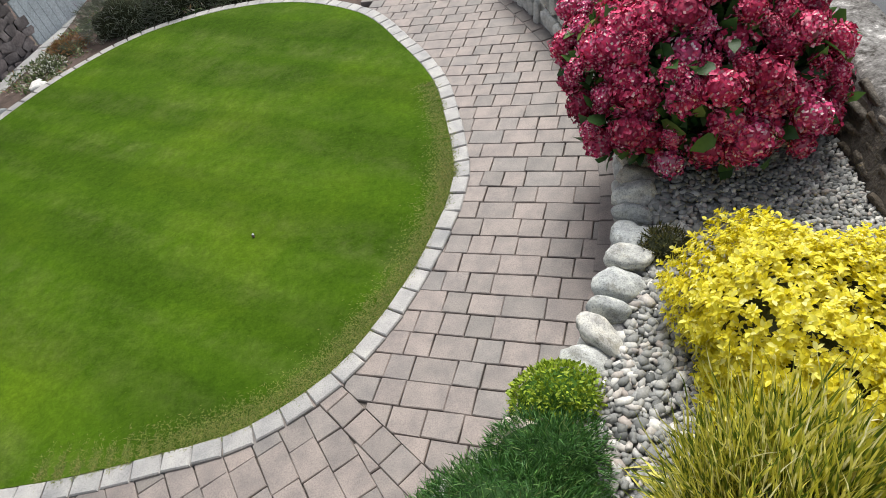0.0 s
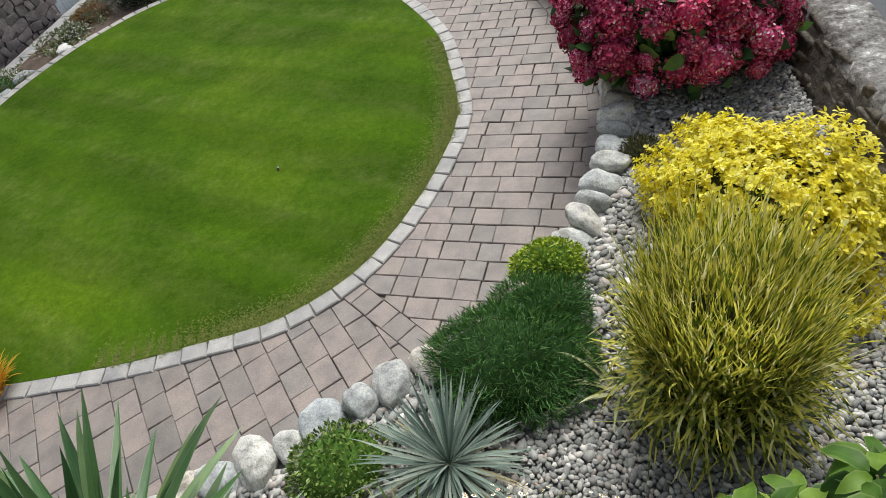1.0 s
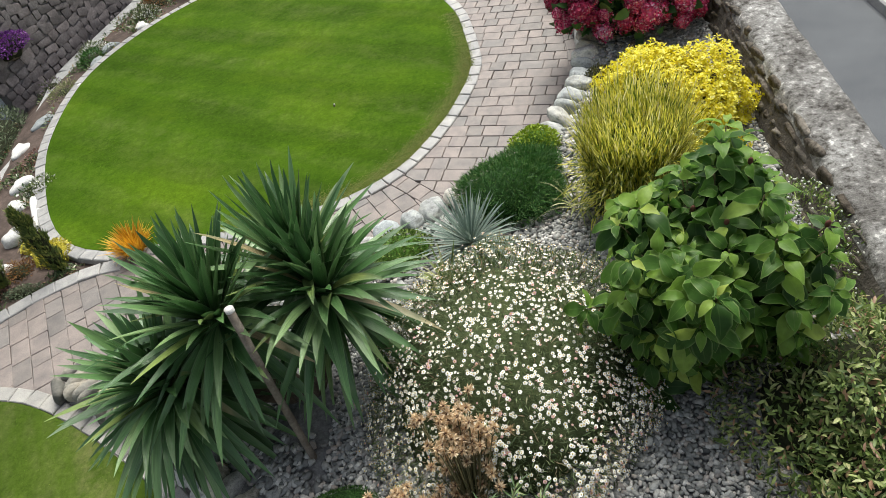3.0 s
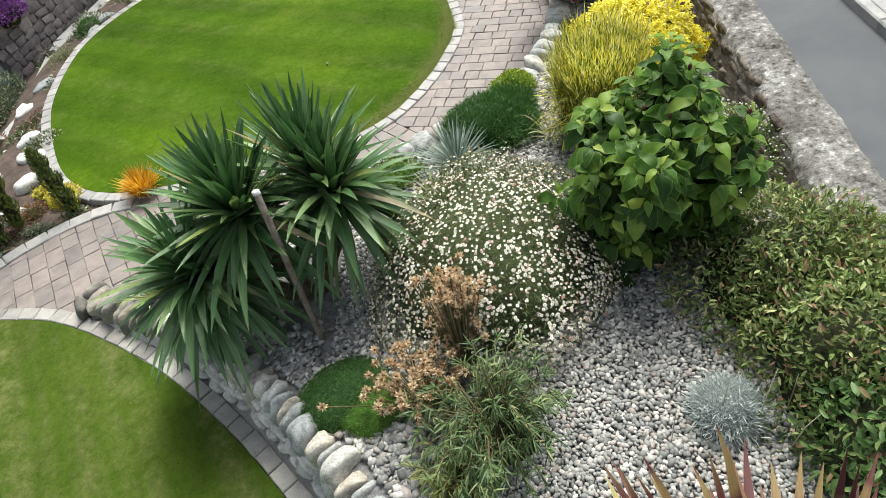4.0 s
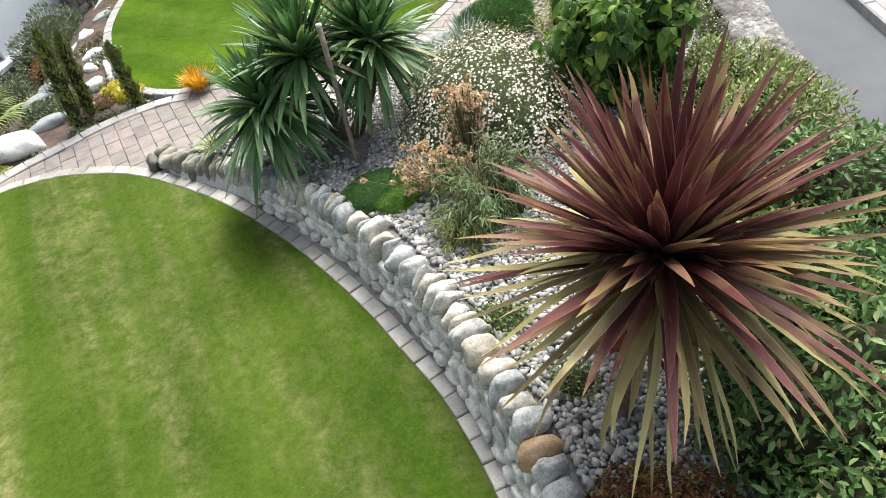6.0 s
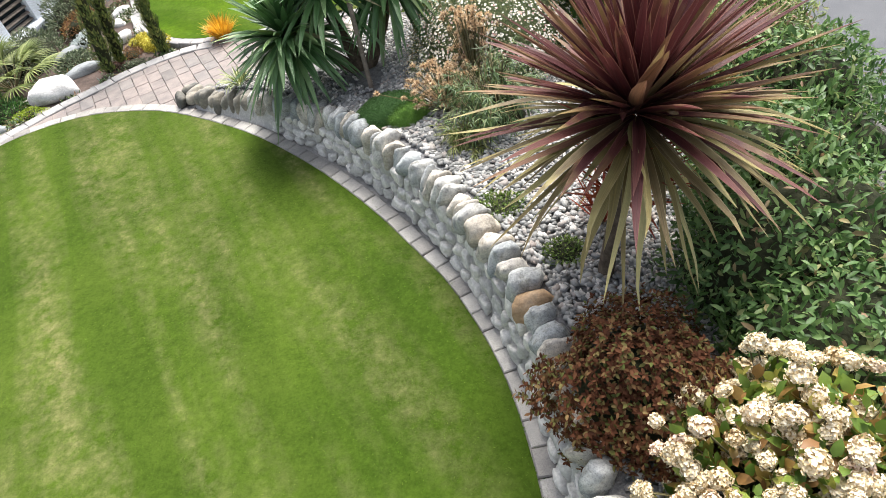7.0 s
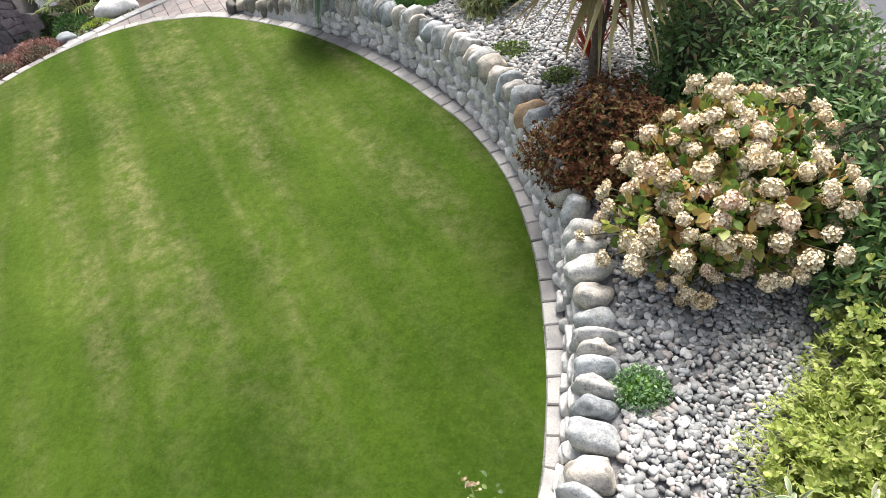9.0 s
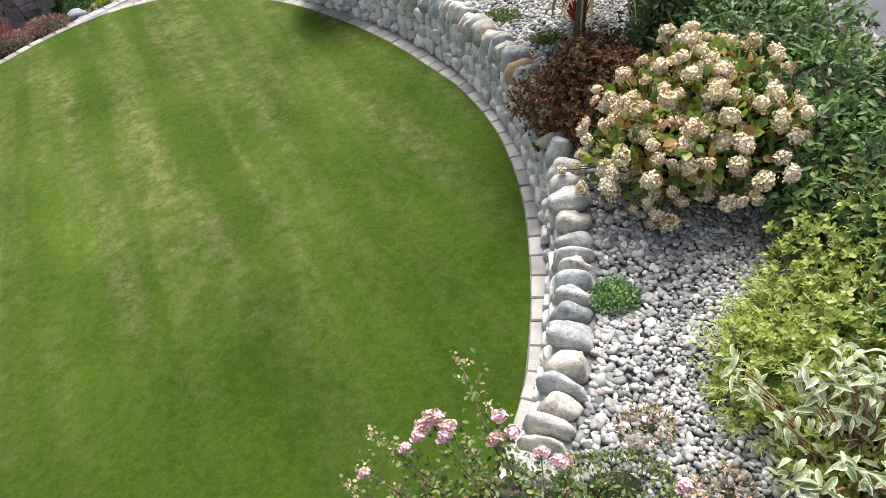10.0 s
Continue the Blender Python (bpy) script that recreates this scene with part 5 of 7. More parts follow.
# fleabane mound with many small daisies
def fleabane():
    root = thing("fleabane_mound", (0.1, -0.55, 0.4), "wide mound of small white and pink daisies", "flowering plant")
    rad = np.array((0.7, 0.76, 0.52))
    # solid core coloured dark as the shaded inside of the mound
    part("inner_shade_mass", core("inner_shade_mass", (0, 0, 0.02), rad * 0.82, plain("fleabane_inner_shade", [(0.3, (0.04, 0.055, 0.02)), (0.7, (0.09, 0.11, 0.045))], 25, 0.95, 0.8, 60), 0.2, 12.0), root)
    v, f = leafy((0, 0, 0.02), rad, 13000, 0.046, 0.006, "lance", -0.05, 0.2, 0.9, 2, 12.0, 0.55)
    part("foliage", mesh_of("foliage", v, f, leaf_material("fleabane_leaf", [(0, (0.055, 0.09, 0.03)), (0.5, (0.125, 0.175, 0.07)), (0.86, (0.24, 0.29, 0.15)), (1, (0.36, 0.24, 0.16))], 0.6, 0.4)), root, kind="stuff")
    p, d = scatter_dome((0, 0, 0.03), rad * 1.03, 9000, -0.02, 0.2, 12.0)
    p = p + rng.normal(0, 0.03, p.shape)
    keep = rng.random(len(p)) < 0.35 + 0.65 * np.clip(0.5 + 1.2 * wobble(p, 5.0, 1.0, 3.0), 0, 1)
    keep &= rng.random(len(p)) > 0.5 * np.clip(d[:, 1] * 1.4 + 0.1, 0, 1)
    p, d = p[keep], d[keep]
    d = d + rng.normal(0, 0.28, d.shape) + np.array([0, 0, 0.5])
    star = [(0, 0, 0)] + [(math.cos(TAU * k / 10) * (1 if k % 2 else 0.8), math.sin(TAU * k / 10) * (1 if k % 2 else 0.8), 0) for k in range(10)]
    sf = [(0, 1 + k, 1 + (k + 1) % 10) for k in range(10)]
    a, s, n = frames(d, rng.normal(size=d.shape))
    r = rng.uniform(0.005, 0.0108, len(p))
    v, f = soup(star, sf, p, s, a, r, r)
    daisies = part("daisy_cover", mesh_of("daisy_cover", v, f, leaf_material("daisy_petals", [(0, (0.78, 0.76, 0.72)), (0.85, (0.86, 0.85, 0.82)), (0.93, (0.75, 0.5, 0.5)), (1, (0.6, 0.33, 0.36))], 0.7, 0.1)), root, kind="stuff")
    v, f = soup(ICO1[0], ICO1[1], p + a * 0.002, s, a, r * 0.32, r * 0.32)
    part("daisy_eye_cover", mesh_of("daisy_eye_cover", v, f, plain("daisy_eye", [(0.3, (0.5, 0.36, 0.03)), (0.7, (0.66, 0.48, 0.06))], 20)), daisies, "yellow flower eyes", kind="stuff")


fleabane()

# broad leaved shrub
BROAD = leaf_material("broad_leaf", [(0, (0.02, 0.058, 0.011)), (0.5, (0.048, 0.12, 0.02)), (0.85, (0.11, 0.23, 0.036)), (1, (0.26, 0.38, 0.07))], 0.5, 0.42, gloss=0.32, margin=(0.26, 0.36, 0.13))
YOUNG = leaf_material("young_broad_leaf", [(0, (0.05, 0.125, 0.02)), (0.5, (0.11, 0.23, 0.035)), (0.85, (0.24, 0.39, 0.06)), (1, (0.42, 0.52, 0.1))], 0.5, 0.5, gloss=0.32, margin=(0.42, 0.5, 0.2))


def broad_leaf():
    """A rounded blade: ribs of three points, hollow along the midrib, its tip bent down."""
    v, f = [(0, 0, 0)], []
    for u, w, z in ((0.12, 0.26, 0.03), (0.34, 0.5, 0.05), (0.6, 0.44, 0.0), (0.82, 0.24, -0.12)):
        k = 0.05 * math.sin(u * 17)
        v += [(u, w, z + 0.16 * w + 0.02 + k), (u, 0, z), (u, -w, z + 0.16 * w - 0.02 - k)]
    v.append((1, 0, -0.27))
    f += [(0, 2, 1), (0, 3, 2)]
    for i in range(3):
        k = 1 + 3 * i
        f += [(k, k + 1, k + 4), (k, k + 4, k + 3), (k + 1, k + 2, k + 5), (k + 1, k + 5, k + 4)]
    f += [(10, 11, 13), (11, 12, 13)]
    return v, f


CUPPED_V, CUPPED_T = broad_leaf()


def margined(me):
    """Each point's place between midrib and margin, for leaves of the cupped shape."""
    one = np.array([0.0] + [1.0, 0.0, 1.0] * 4 + [1.0], np.float32)
    me.attributes.new("across", "FLOAT", "POINT").data.foreach_set("value", np.tile(one, len(me.vertices) // len(one)))
    return me


def broad_shrub():
    """Shoots from the base, each with drooping leaves along it and a paler whorl at its tip."""
    r = np.random.default_rng(14)
    root = thing("broad_leaved_shrub", (1.13, -0.42, 0.43), "dense shrub with large glossy pointed green leaves", "shrub")
    part("inner_shade_mass", core("inner_shade_mass", (0.0, 0, 0.46), (0.24, 0.22, 0.4), INNER, 0.3, 14.0), root)
    d = dome(200, -0.5, 0.12)
    d = np.sign(d) * np.abs(d) ** 0.72
    reach = (0.8 + wobble(d, 1.7, 0.5, 5.0) + r.normal(0, 0.12, len(d)))[:, None]
    tips = np.array((-0.12, -0.03, 0.46)) + d * np.array((0.43, 0.44, 0.55)) * reach
    tall = d[:, 2] > 0.55
    tips[tall] += np.array((0.0, 0.0, 1.0)) * r.uniform(-0.06, 0.1, (tall.sum(), 1))
    foot = np.column_stack([r.normal(0, 0.05, (len(d), 2)), np.zeros(len(d))])
    bend = foot * 0.4 + tips * 0.6 + np.column_stack([np.zeros((len(d), 2)), np.full(len(d), 0.06)])
    part("stem_mass", tube_mesh("stem_mass", [([tuple(a), tuple(b), tuple(c)], (0.009, 0.006, 0.003)) for a, b, c in zip(foot, bend, tips)], STEM, 5), root)
    old, young = [], []
    for q, b, n in zip(tips, bend, d):
        along = (q - b) / np.linalg.norm(q - b)
        axis = along + np.array((0, 0, 0.45))
        axis /= np.linalg.norm(axis)
        side = np.cross(axis, r.normal(size=3))
        side /= np.linalg.norm(side)
        other = np.cross(axis, side)
        spin = r.uniform(0, TAU)
        for ring, (count, back, tilt, size) in enumerate(((5, 0.0, 0.1, 0.1), (4, 0.035, -0.25, 0.14), (4, 0.09, -0.55, 0.155), (3, 0.17, -0.5, 0.14))):
            a = spin + ring * 0.8 + TAU * np.arange(count) / count + r.normal(0, 0.25, count)
            ax = side * np.cos(a)[:, None] + other * np.sin(a)[:, None] + axis * (tilt + r.normal(0, 0.15, count))[:, None] + n * 0.25
            ax[:, 2] -= 0.25 * ring + r.uniform(0, 0.3, count)
            o = q - along * back + ax * 0.012
            up = axis + r.normal(0, 0.6, (count, 3)) + np.array((0, 0, 0.5))
            L = size * r.uniform(0.55, 1.2, count)
            (young if ring == 0 else old).append(soup(CUPPED_V, CUPPED_T, o, ax, up, L, L * r.uniform(0.48, 0.66, count)))
    v, f = joined(*old)
    part("foliage", margined(mesh_of("foliage", v, f, BROAD, True)), root, kind="stuff")
    v, f = joined(*young)
    part("young_foliage", margined(mesh_of("young_foliage", v, f, YOUNG, True)), root, "paler young leaves at the shoot tips", kind="stuff")
    bud = ICO2[0] * np.array((0.011, 0.011, 0.02))
    me = mesh_of("flower_bud", bud, ICO2[1], plain("dark_bud", [(0.3, (0.06, 0.02, 0.015)), (0.7, (0.13, 0.05, 0.03))], 20), True)
    top = np.argsort(-tips[:, 2])
    for k in top[3:26:5]:
        part("flower_bud", me, root, "dark maroon bud", pose(*(tips[k] + np.array((0, 0, 0.012))), 10, 5, 0))


broad_shrub()

# clipped spreading hedge along the wall
HEDGE = leaf_material("hedge_leaf", [(0, (0.05, 0.11, 0.03)), (0.5, (0.095, 0.185, 0.052)), (0.8, (0.16, 0.265, 0.085)), (0.94, (0.27, 0.34, 0.13)), (1, (0.28, 0.17, 0.1))], 0.5, 0.33, gloss=0.4)


def hedge():
    root = thing("spreading_hedge", (1.6, -2.9, 0.4), "broad low evergreen hedge with narrow dark leaves", "hedge")
    vs, cs, k = [], [], 0
    blobs = [(0.12, 0.75, 0.5, 0.5, 0.58), (-0.08, 0.15, 0.6, 0.5, 0.6), (-0.2, -0.45, 0.68, 0.5, 0.58), (-0.2, -1.0, 0.62, 0.5, 0.52), (0.05, -1.6, 0.5, 0.5, 0.48), (0.1, -2.2, 0.48, 0.5, 0.45), (0.15, -2.9, 0.5, 0.6, 0.45), (0.2, -3.7, 0.55, 0.6, 0.45)]
    for x, y, rx, ry, rz in blobs:
        vs.append(leafy((x, y, 0.02), (rx, ry, rz), 4000, 0.057, 0.021, "oval", -0.05, 0.3, 0.5, 2, 20.0 + y, 0.6, -0.1))
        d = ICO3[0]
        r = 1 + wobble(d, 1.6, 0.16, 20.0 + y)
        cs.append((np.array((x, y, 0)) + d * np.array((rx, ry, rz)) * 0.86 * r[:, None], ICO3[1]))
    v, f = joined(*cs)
    part("inner_shade_mass", mesh_of("inner_shade_mass", v, f, INNER, True), root, kind="stuff")
    v, f = joined(*vs)
    part("foliage", mesh_of("foliage", v, f, HEDGE), root, kind="stuff")


hedge()

OLIVE_MIX = leaf_material("olive_mixed_leaf", [(0, (0.055, 0.1, 0.025)), (0.45, (0.16, 0.23, 0.06)), (0.74, (0.32, 0.39, 0.13)), (0.88, (0.5, 0.52, 0.25)), (0.93, (0.3, 0.17, 0.1)), (1, (0.42, 0.26, 0.18))], 0.5, 0.35)


def olive_shrub():
    root = thing("olive_leaved_shrub", (1.6, -1.3, 0.4), "fine leaved olive green shrub with pinkish shoot tips by the wall", "shrub")
    vs, cs = [], []
    for x, y, rx, ry, rz in ((-0.05, 0.3, 0.46, 0.46, 0.5), (0.1, -0.25, 0.5, 0.5, 0.55), (0.28, 0.1, 0.3, 0.5, 0.5)):
        vs.append(leafy((x, y, 0.02), (rx, ry, rz), 6200, 0.042, 0.0135, "oval", -0.05, 0.5, 0.7, 2, 21.5 + y, 0.85, 0.2))
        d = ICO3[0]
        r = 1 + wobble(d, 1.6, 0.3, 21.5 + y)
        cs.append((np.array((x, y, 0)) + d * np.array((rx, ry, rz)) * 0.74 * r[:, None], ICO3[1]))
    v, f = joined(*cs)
    part("inner_shade_mass", mesh_of("inner_shade_mass", v, f, INNER, True), root, kind="stuff")
    v, f = joined(*vs)
    part("foliage", mesh_of("foliage", v, f, OLIVE_MIX), root, kind="stuff")


olive_shrub()

# crimson dracaena palm
WINE = sword_material("wine_leaf", [(0, (0.06, 0.013, 0.018)), (0.5, (0.096, 0.024, 0.028)), (0.8, (0.13, 0.042, 0.036)), (0.92, (0.22, 0.12, 0.07)), (1, (0.34, 0.28, 0.12))], (0.36, 0.18, 0.13), (0.25, 0.19, 0.07))
PALE_STALK = plain("pale_stalk", [(0.3, (0.4, 0.36, 0.26)), (0.7, (0.58, 0.54, 0.42))], 30, 0.8, 0.2, 60)
OLIVE = sword_material("olive_leaf", [(0, (0.14, 0.1, 0.05)), (0.3, (0.21, 0.165, 0.065)), (0.7, (0.33, 0.285, 0.11)), (1, (0.5, 0.46, 0.22))], (0.44, 0.37, 0.22), (0.42, 0.37, 0.15))


def dracaena():
    root = thing("cabbage_palm", (0.46, -3.18, 0.4), "crimson cabbage palm with a burst of sword leaves", "palm")
    part("trunk", tube_mesh("trunk", [([(0, 0, -0.05), (0.05, 0.02, 0.35), (0.13, 0.08, 0.72), (0.16, 0.11, 0.84)], (0.045, 0.036, 0.04, 0.03))], BARK, 10), root)
    top = pose(0.16, 0.15, 0.89, -8, 6, 0)
    (v, f), d = rosette(190, 0.8, 0.054, 0.09, 0.02, 1.3, 51, 8, 0.3, 0.03)
    crown = part("young_leaf_crown", sword_mesh("young_leaf_crown", v, f, WINE, 8), root, "wine red upper leaves", top)
    r = np.random.default_rng(5)
    # short leaves still folded round the heart
    n = 46
    a, e = r.uniform(0, TAU, n), r.uniform(0.05, 1.2, n)
    d = np.column_stack([np.cos(a) * np.cos(e), np.sin(a) * np.cos(e), np.sin(e)])
    v, f = blades(d * 0.02, d, r.uniform(0.16, 0.42, n), r.uniform(0.04, 0.062, n), r.uniform(0.0, 0.12, n), 8, 0.32, 0.4, curl=0.12)
    part("heart_leaves", sword_mesh("heart_leaves", v, f, WINE, 8), crown, "short folded leaves at the heart")
    # a few broad leaves curled over at the tip
    n = 7
    a = np.array((-1.9, -1.2, -0.5, 0.4, 1.5, 2.4, 3.4))
    d = np.column_stack([np.cos(a) * 0.75, np.sin(a) * 0.75, r.uniform(0.5, 0.9, n)])
    v, f = blades(d * 0.02, d, r.uniform(0.3, 0.5, n), 0.07, r.uniform(0.35, 0.8, n), 8, 0.36, 0.45, curl=0.2)
    part("curled_leaves", sword_mesh("curled_leaves", v, f, WINE, 8), crown, "broad leaves with curled tips")
    n = 120
    a = r.uniform(0, TAU, n)
    e = np.where(r.random(n) < 0.78, r.uniform(-0.4, 0.34, n), r.uniform(-1.0, -0.4, n))
    d = np.column_stack([np.cos(a) * np.cos(e), np.sin(a) * np.cos(e), np.sin(e)])
    v, f = blades(d * 0.03, d, r.uniform(0.5, 0.86, n), r.uniform(0.022, 0.056, n), r.uniform(0.05, 0.4, n), 8, 0.25, 0.4, curl=0.1)
    part("old_leaf_crown", sword_mesh("old_leaf_crown", v, f, OLIVE, 8), root, "olive and tan lower leaves", top)
    a = r.uniform(0, TAU, 90)
    d = np.column_stack([np.cos(a), np.sin(a), r.uniform(0.1, 1.1, 90)])
    o = np.column_stack([np.cos(a) * 0.03 - 0.02, np.sin(a) * 0.03 - 0.02, r.uniform(-0.5, -0.1, 90)])
    v, f = blades(o, d, r.uniform(0.2, 0.4, 90), 0.024, r.uniform(0.0, 0.2, 90), 5, 0.2, 0.3)
    part("leaf_base_ring", mesh_of("leaf_base_ring", v, f, RED), root, "red leaf bases round the trunk", top)


dracaena()
tuft((0.52, -2.8, 0.42), 45, 0.42, 0.016, 0.7, 0.12, RED, "small bright red strap leaved plant", name="red_flax", category="plant", base_r=0.02)

# thin pale flower stalks beside the gravel
stalks = thing("wispy_grass", (0.95, -1.9, 0.42), "few thin pale grass stalks rising from pebbles", "grass")
r = np.random.default_rng(71)
for x, y, h in ((-0.18, 0.12, 0.3), (0.06, 0.2, 0.34), (0.2, 0.14, 0.42), (0.3, 0.02, 0.38), (0.36, 0.2, 0.3)):
    dx, dy = r.normal(0.02, 0.04, 2)
    part("stalk", tube_mesh("stalk", [([(x, y, 0), (x + dx * 0.4, y + dy * 0.4, h * 0.6), (x + dx, y + dy, h)], (0.0025, 0.003, 0.0012))], PALE_STALK, 5), stalks)

# bronze leaved shrub
BROWN = leaf_material("brown_leaf", [(0, (0.06, 0.024, 0.013)), (0.4, (0.13, 0.05, 0.026)), (0.66, (0.2, 0.09, 0.045)), (0.8, (0.23, 0.16, 0.07)), (1, (0.13, 0.16, 0.045))], 0.75, 0.25, gloss=0.1)
root = thing("bronze_shrub", (0.48, -3.92, 0.43), "low rounded shrub with bronze brown leaf tufts", "shrub")
part("inner_shade_mass", core("inner_shade_mass", (0, 0, 0.04), (0.26, 0.26, 0.27), INNER, 0.15, 30.0), root)
v, f = whorls((0, 0, 0.04), (0.38, 0.34, 0.36), 1500, 7, 0.028, 0.014, -0.2, 0.45, 30.0, layers=2, shape=(OVAL_V, OVAL_T))
part("foliage", mesh_of("foliage", v, f, BROWN), root, kind="stuff")

# dried seed heads and the grey green shrub
ROSEMARY = leaf_material("narrow_green_leaf", [(0, (0.045, 0.09, 0.03)), (0.5, (0.095, 0.17, 0.055)), (0.9, (0.2, 0.28, 0.1)), (1, (0.4, 0.4, 0.19))], 0.5, 0.35)
def wispy_bush():
    """Arching stems set with narrow drooping leaves."""
    r = np.random.default_rng(33)
    root = thing("narrow_leaved_shrub", (0.0, -1.62, 0.4), "loose bush of narrow grey green leaves", "shrub")
    part("inner_shade_mass", core("inner_shade_mass", (0, 0, 0.02), (0.19, 0.19, 0.15), INNER, 0.3, 33.0), root)
    stalks, leaves, low = [], [], []
    for k in range(150):
        a, out, up = r.uniform(0, TAU), r.uniform(0.08, 0.46), r.uniform(0.16, 0.52)
        foot = np.array((r.normal(0, 0.05), r.normal(0, 0.05), 0.0))
        crown = np.array((math.cos(a) * out * 0.6, math.sin(a) * out * 0.6, up))
        tip = np.array((math.cos(a) * out, math.sin(a) * out, up * r.uniform(0.55, 0.95)))
        if k > 112:
            foot, crown, tip = foot + np.array((-0.2, -0.25, 0)), crown * np.array((0.6, 0.6, 0.4)) + np.array((-0.2, -0.25, 0)), tip * np.array((0.6, 0.6, 0.4)) + np.array((-0.2, -0.25, 0))
        stalks.append(([tuple(foot), tuple(crown), tuple(tip)], (0.003, 0.0025, 0.0015)))
        m = 26
        t = r.uniform(0.15, 1.0, (m, 1))
        o = foot * (1 - t) ** 2 + 2 * crown * t * (1 - t) + tip * t * t
        ax = r.normal(0, 0.7, (m, 3)) + np.array((math.cos(a), math.sin(a), 0.1)) * 0.8
        (low if k > 112 else leaves).append(blades(o, ax, r.uniform(0.04, 0.1, m), 0.0075, r.uniform(0.1, 0.7, m), 3, 0.2, 0.35))
    part("stem_mass", tube_mesh("stem_mass", stalks, STEM, 4), root)
    v, f = joined(*leaves)
    part("foliage", mesh_of("foliage", v, f, ROSEMARY), root, kind="stuff")
    v, f = joined(*low)
    part("low_foliage", mesh_of("low_foliage", v, f, PALE_FOLIAGE), root, "yellowish leaves at the foot", kind="stuff")


PALE_FOLIAGE = leaf_material("yellowish_narrow_leaf", [(0, (0.12, 0.16, 0.04)), (0.5, (0.22, 0.26, 0.07)), (1, (0.38, 0.38, 0.15))], 0.5, 0.35)
wispy_bush()
TAN = leaf_material("dry_bracts", [(0, (0.42, 0.27, 0.14)), (0.5, (0.68, 0.5, 0.31)), (1, (0.84, 0.7, 0.52))], 0.7, 0.3)


def seed_heads(at, spots, label):
    root = thing("dried_flowers", at, label, "dried plant")
    part("stem_mass", tube_mesh("stem_mass", [([(0, 0, 0), (x * 0.5, y * 0.5, z * 0.6), (x, y, z)], 0.003) for x, y, z in spots], STEM, 5), root)
    v, f = soup(ICO1[0], ICO1[1], np.array(spots), np.tile([1.0, 0, 0], (len(spots), 1)), np.tile([0, 0, 1.0], (len(spots), 1)), 0.009, 0.009)
    part("seed_cap_cover", mesh_of("seed_cap_cover", v, f, plain("seed_cap", [(0.3, (0.06, 0.03, 0.02)), (0.7, (0.14, 0.07, 0.04))], 30)), root, kind="stuff")
    d = dome(40, -0.6)
    vs = []
    for s in spots:
        vs.append(soup(LANCE_V, LANCE_T, np.tile(s, (len(d), 1)) + d * 0.006, d + rng.normal(0, 0.15, d.shape), rng.normal(size=d.shape), rng.uniform(0.014, 0.03, len(d)), 0.008))
    v, f = joined(*vs)
    part("bract_cover", mesh_of("bract_cover", v, f, TAN), root, kind="stuff")


r = np.random.default_rng(3)
seed_heads((-0.12, -1.3, 0.4), [(float(r.normal(0, 0.06)), float(0.2 + r.normal(0, 0.06)), float(0.62 - 0.42 * r.random() ** 1.5)) for _ in range(125)], "upright cluster of dried tan flower heads")
seed_heads((-0.35, -1.42, 0.38), [(float(r.normal(0.0, 0.14)), float(r.normal(0.02, 0.1)), float(r.uniform(0.12, 0.4))) for _ in range(130)], "leaning bunch of dried tan flower heads")

# ---- south end of the bed ----
WHITE_PLASTIC = plain("white_plastic", [(0.3, (0.6, 0.6, 0.58)), (0.7, (0.75, 0.75, 0.73))], 30)
FRESH = leaf_material("fresh_leaf", [(0, (0.22, 0.3, 0.06)), (0.4, (0.38, 0.46, 0.1)), (0.8, (0.53, 0.58, 0.17)), (1, (0.62, 0.64, 0.27))], 0.55, 0.45)
# darker green of the lobe cores: shade under the fresh leaves, painted in
FRESH_SHADE = plain("fresh_inner_shade", [(0.3, (0.05, 0.085, 0.015)), (0.7, (0.11, 0.16, 0.03))], 25, 0.95, 0.8, 60)


BLUNT_V = [(0, 0, 0), (0.4, 0.36, 0.05), (0.8, 0.44, 0.03), (1, 0.2, -0.04), (1, -0.2, -0.04), (0.8, -0.44, 0.03), (0.4, -0.36, 0.05), (0.5, 0, 0.0)]
BLUNT_T = [(7, k, k + 1) for k in range(6)] + [(7, 6, 0)]


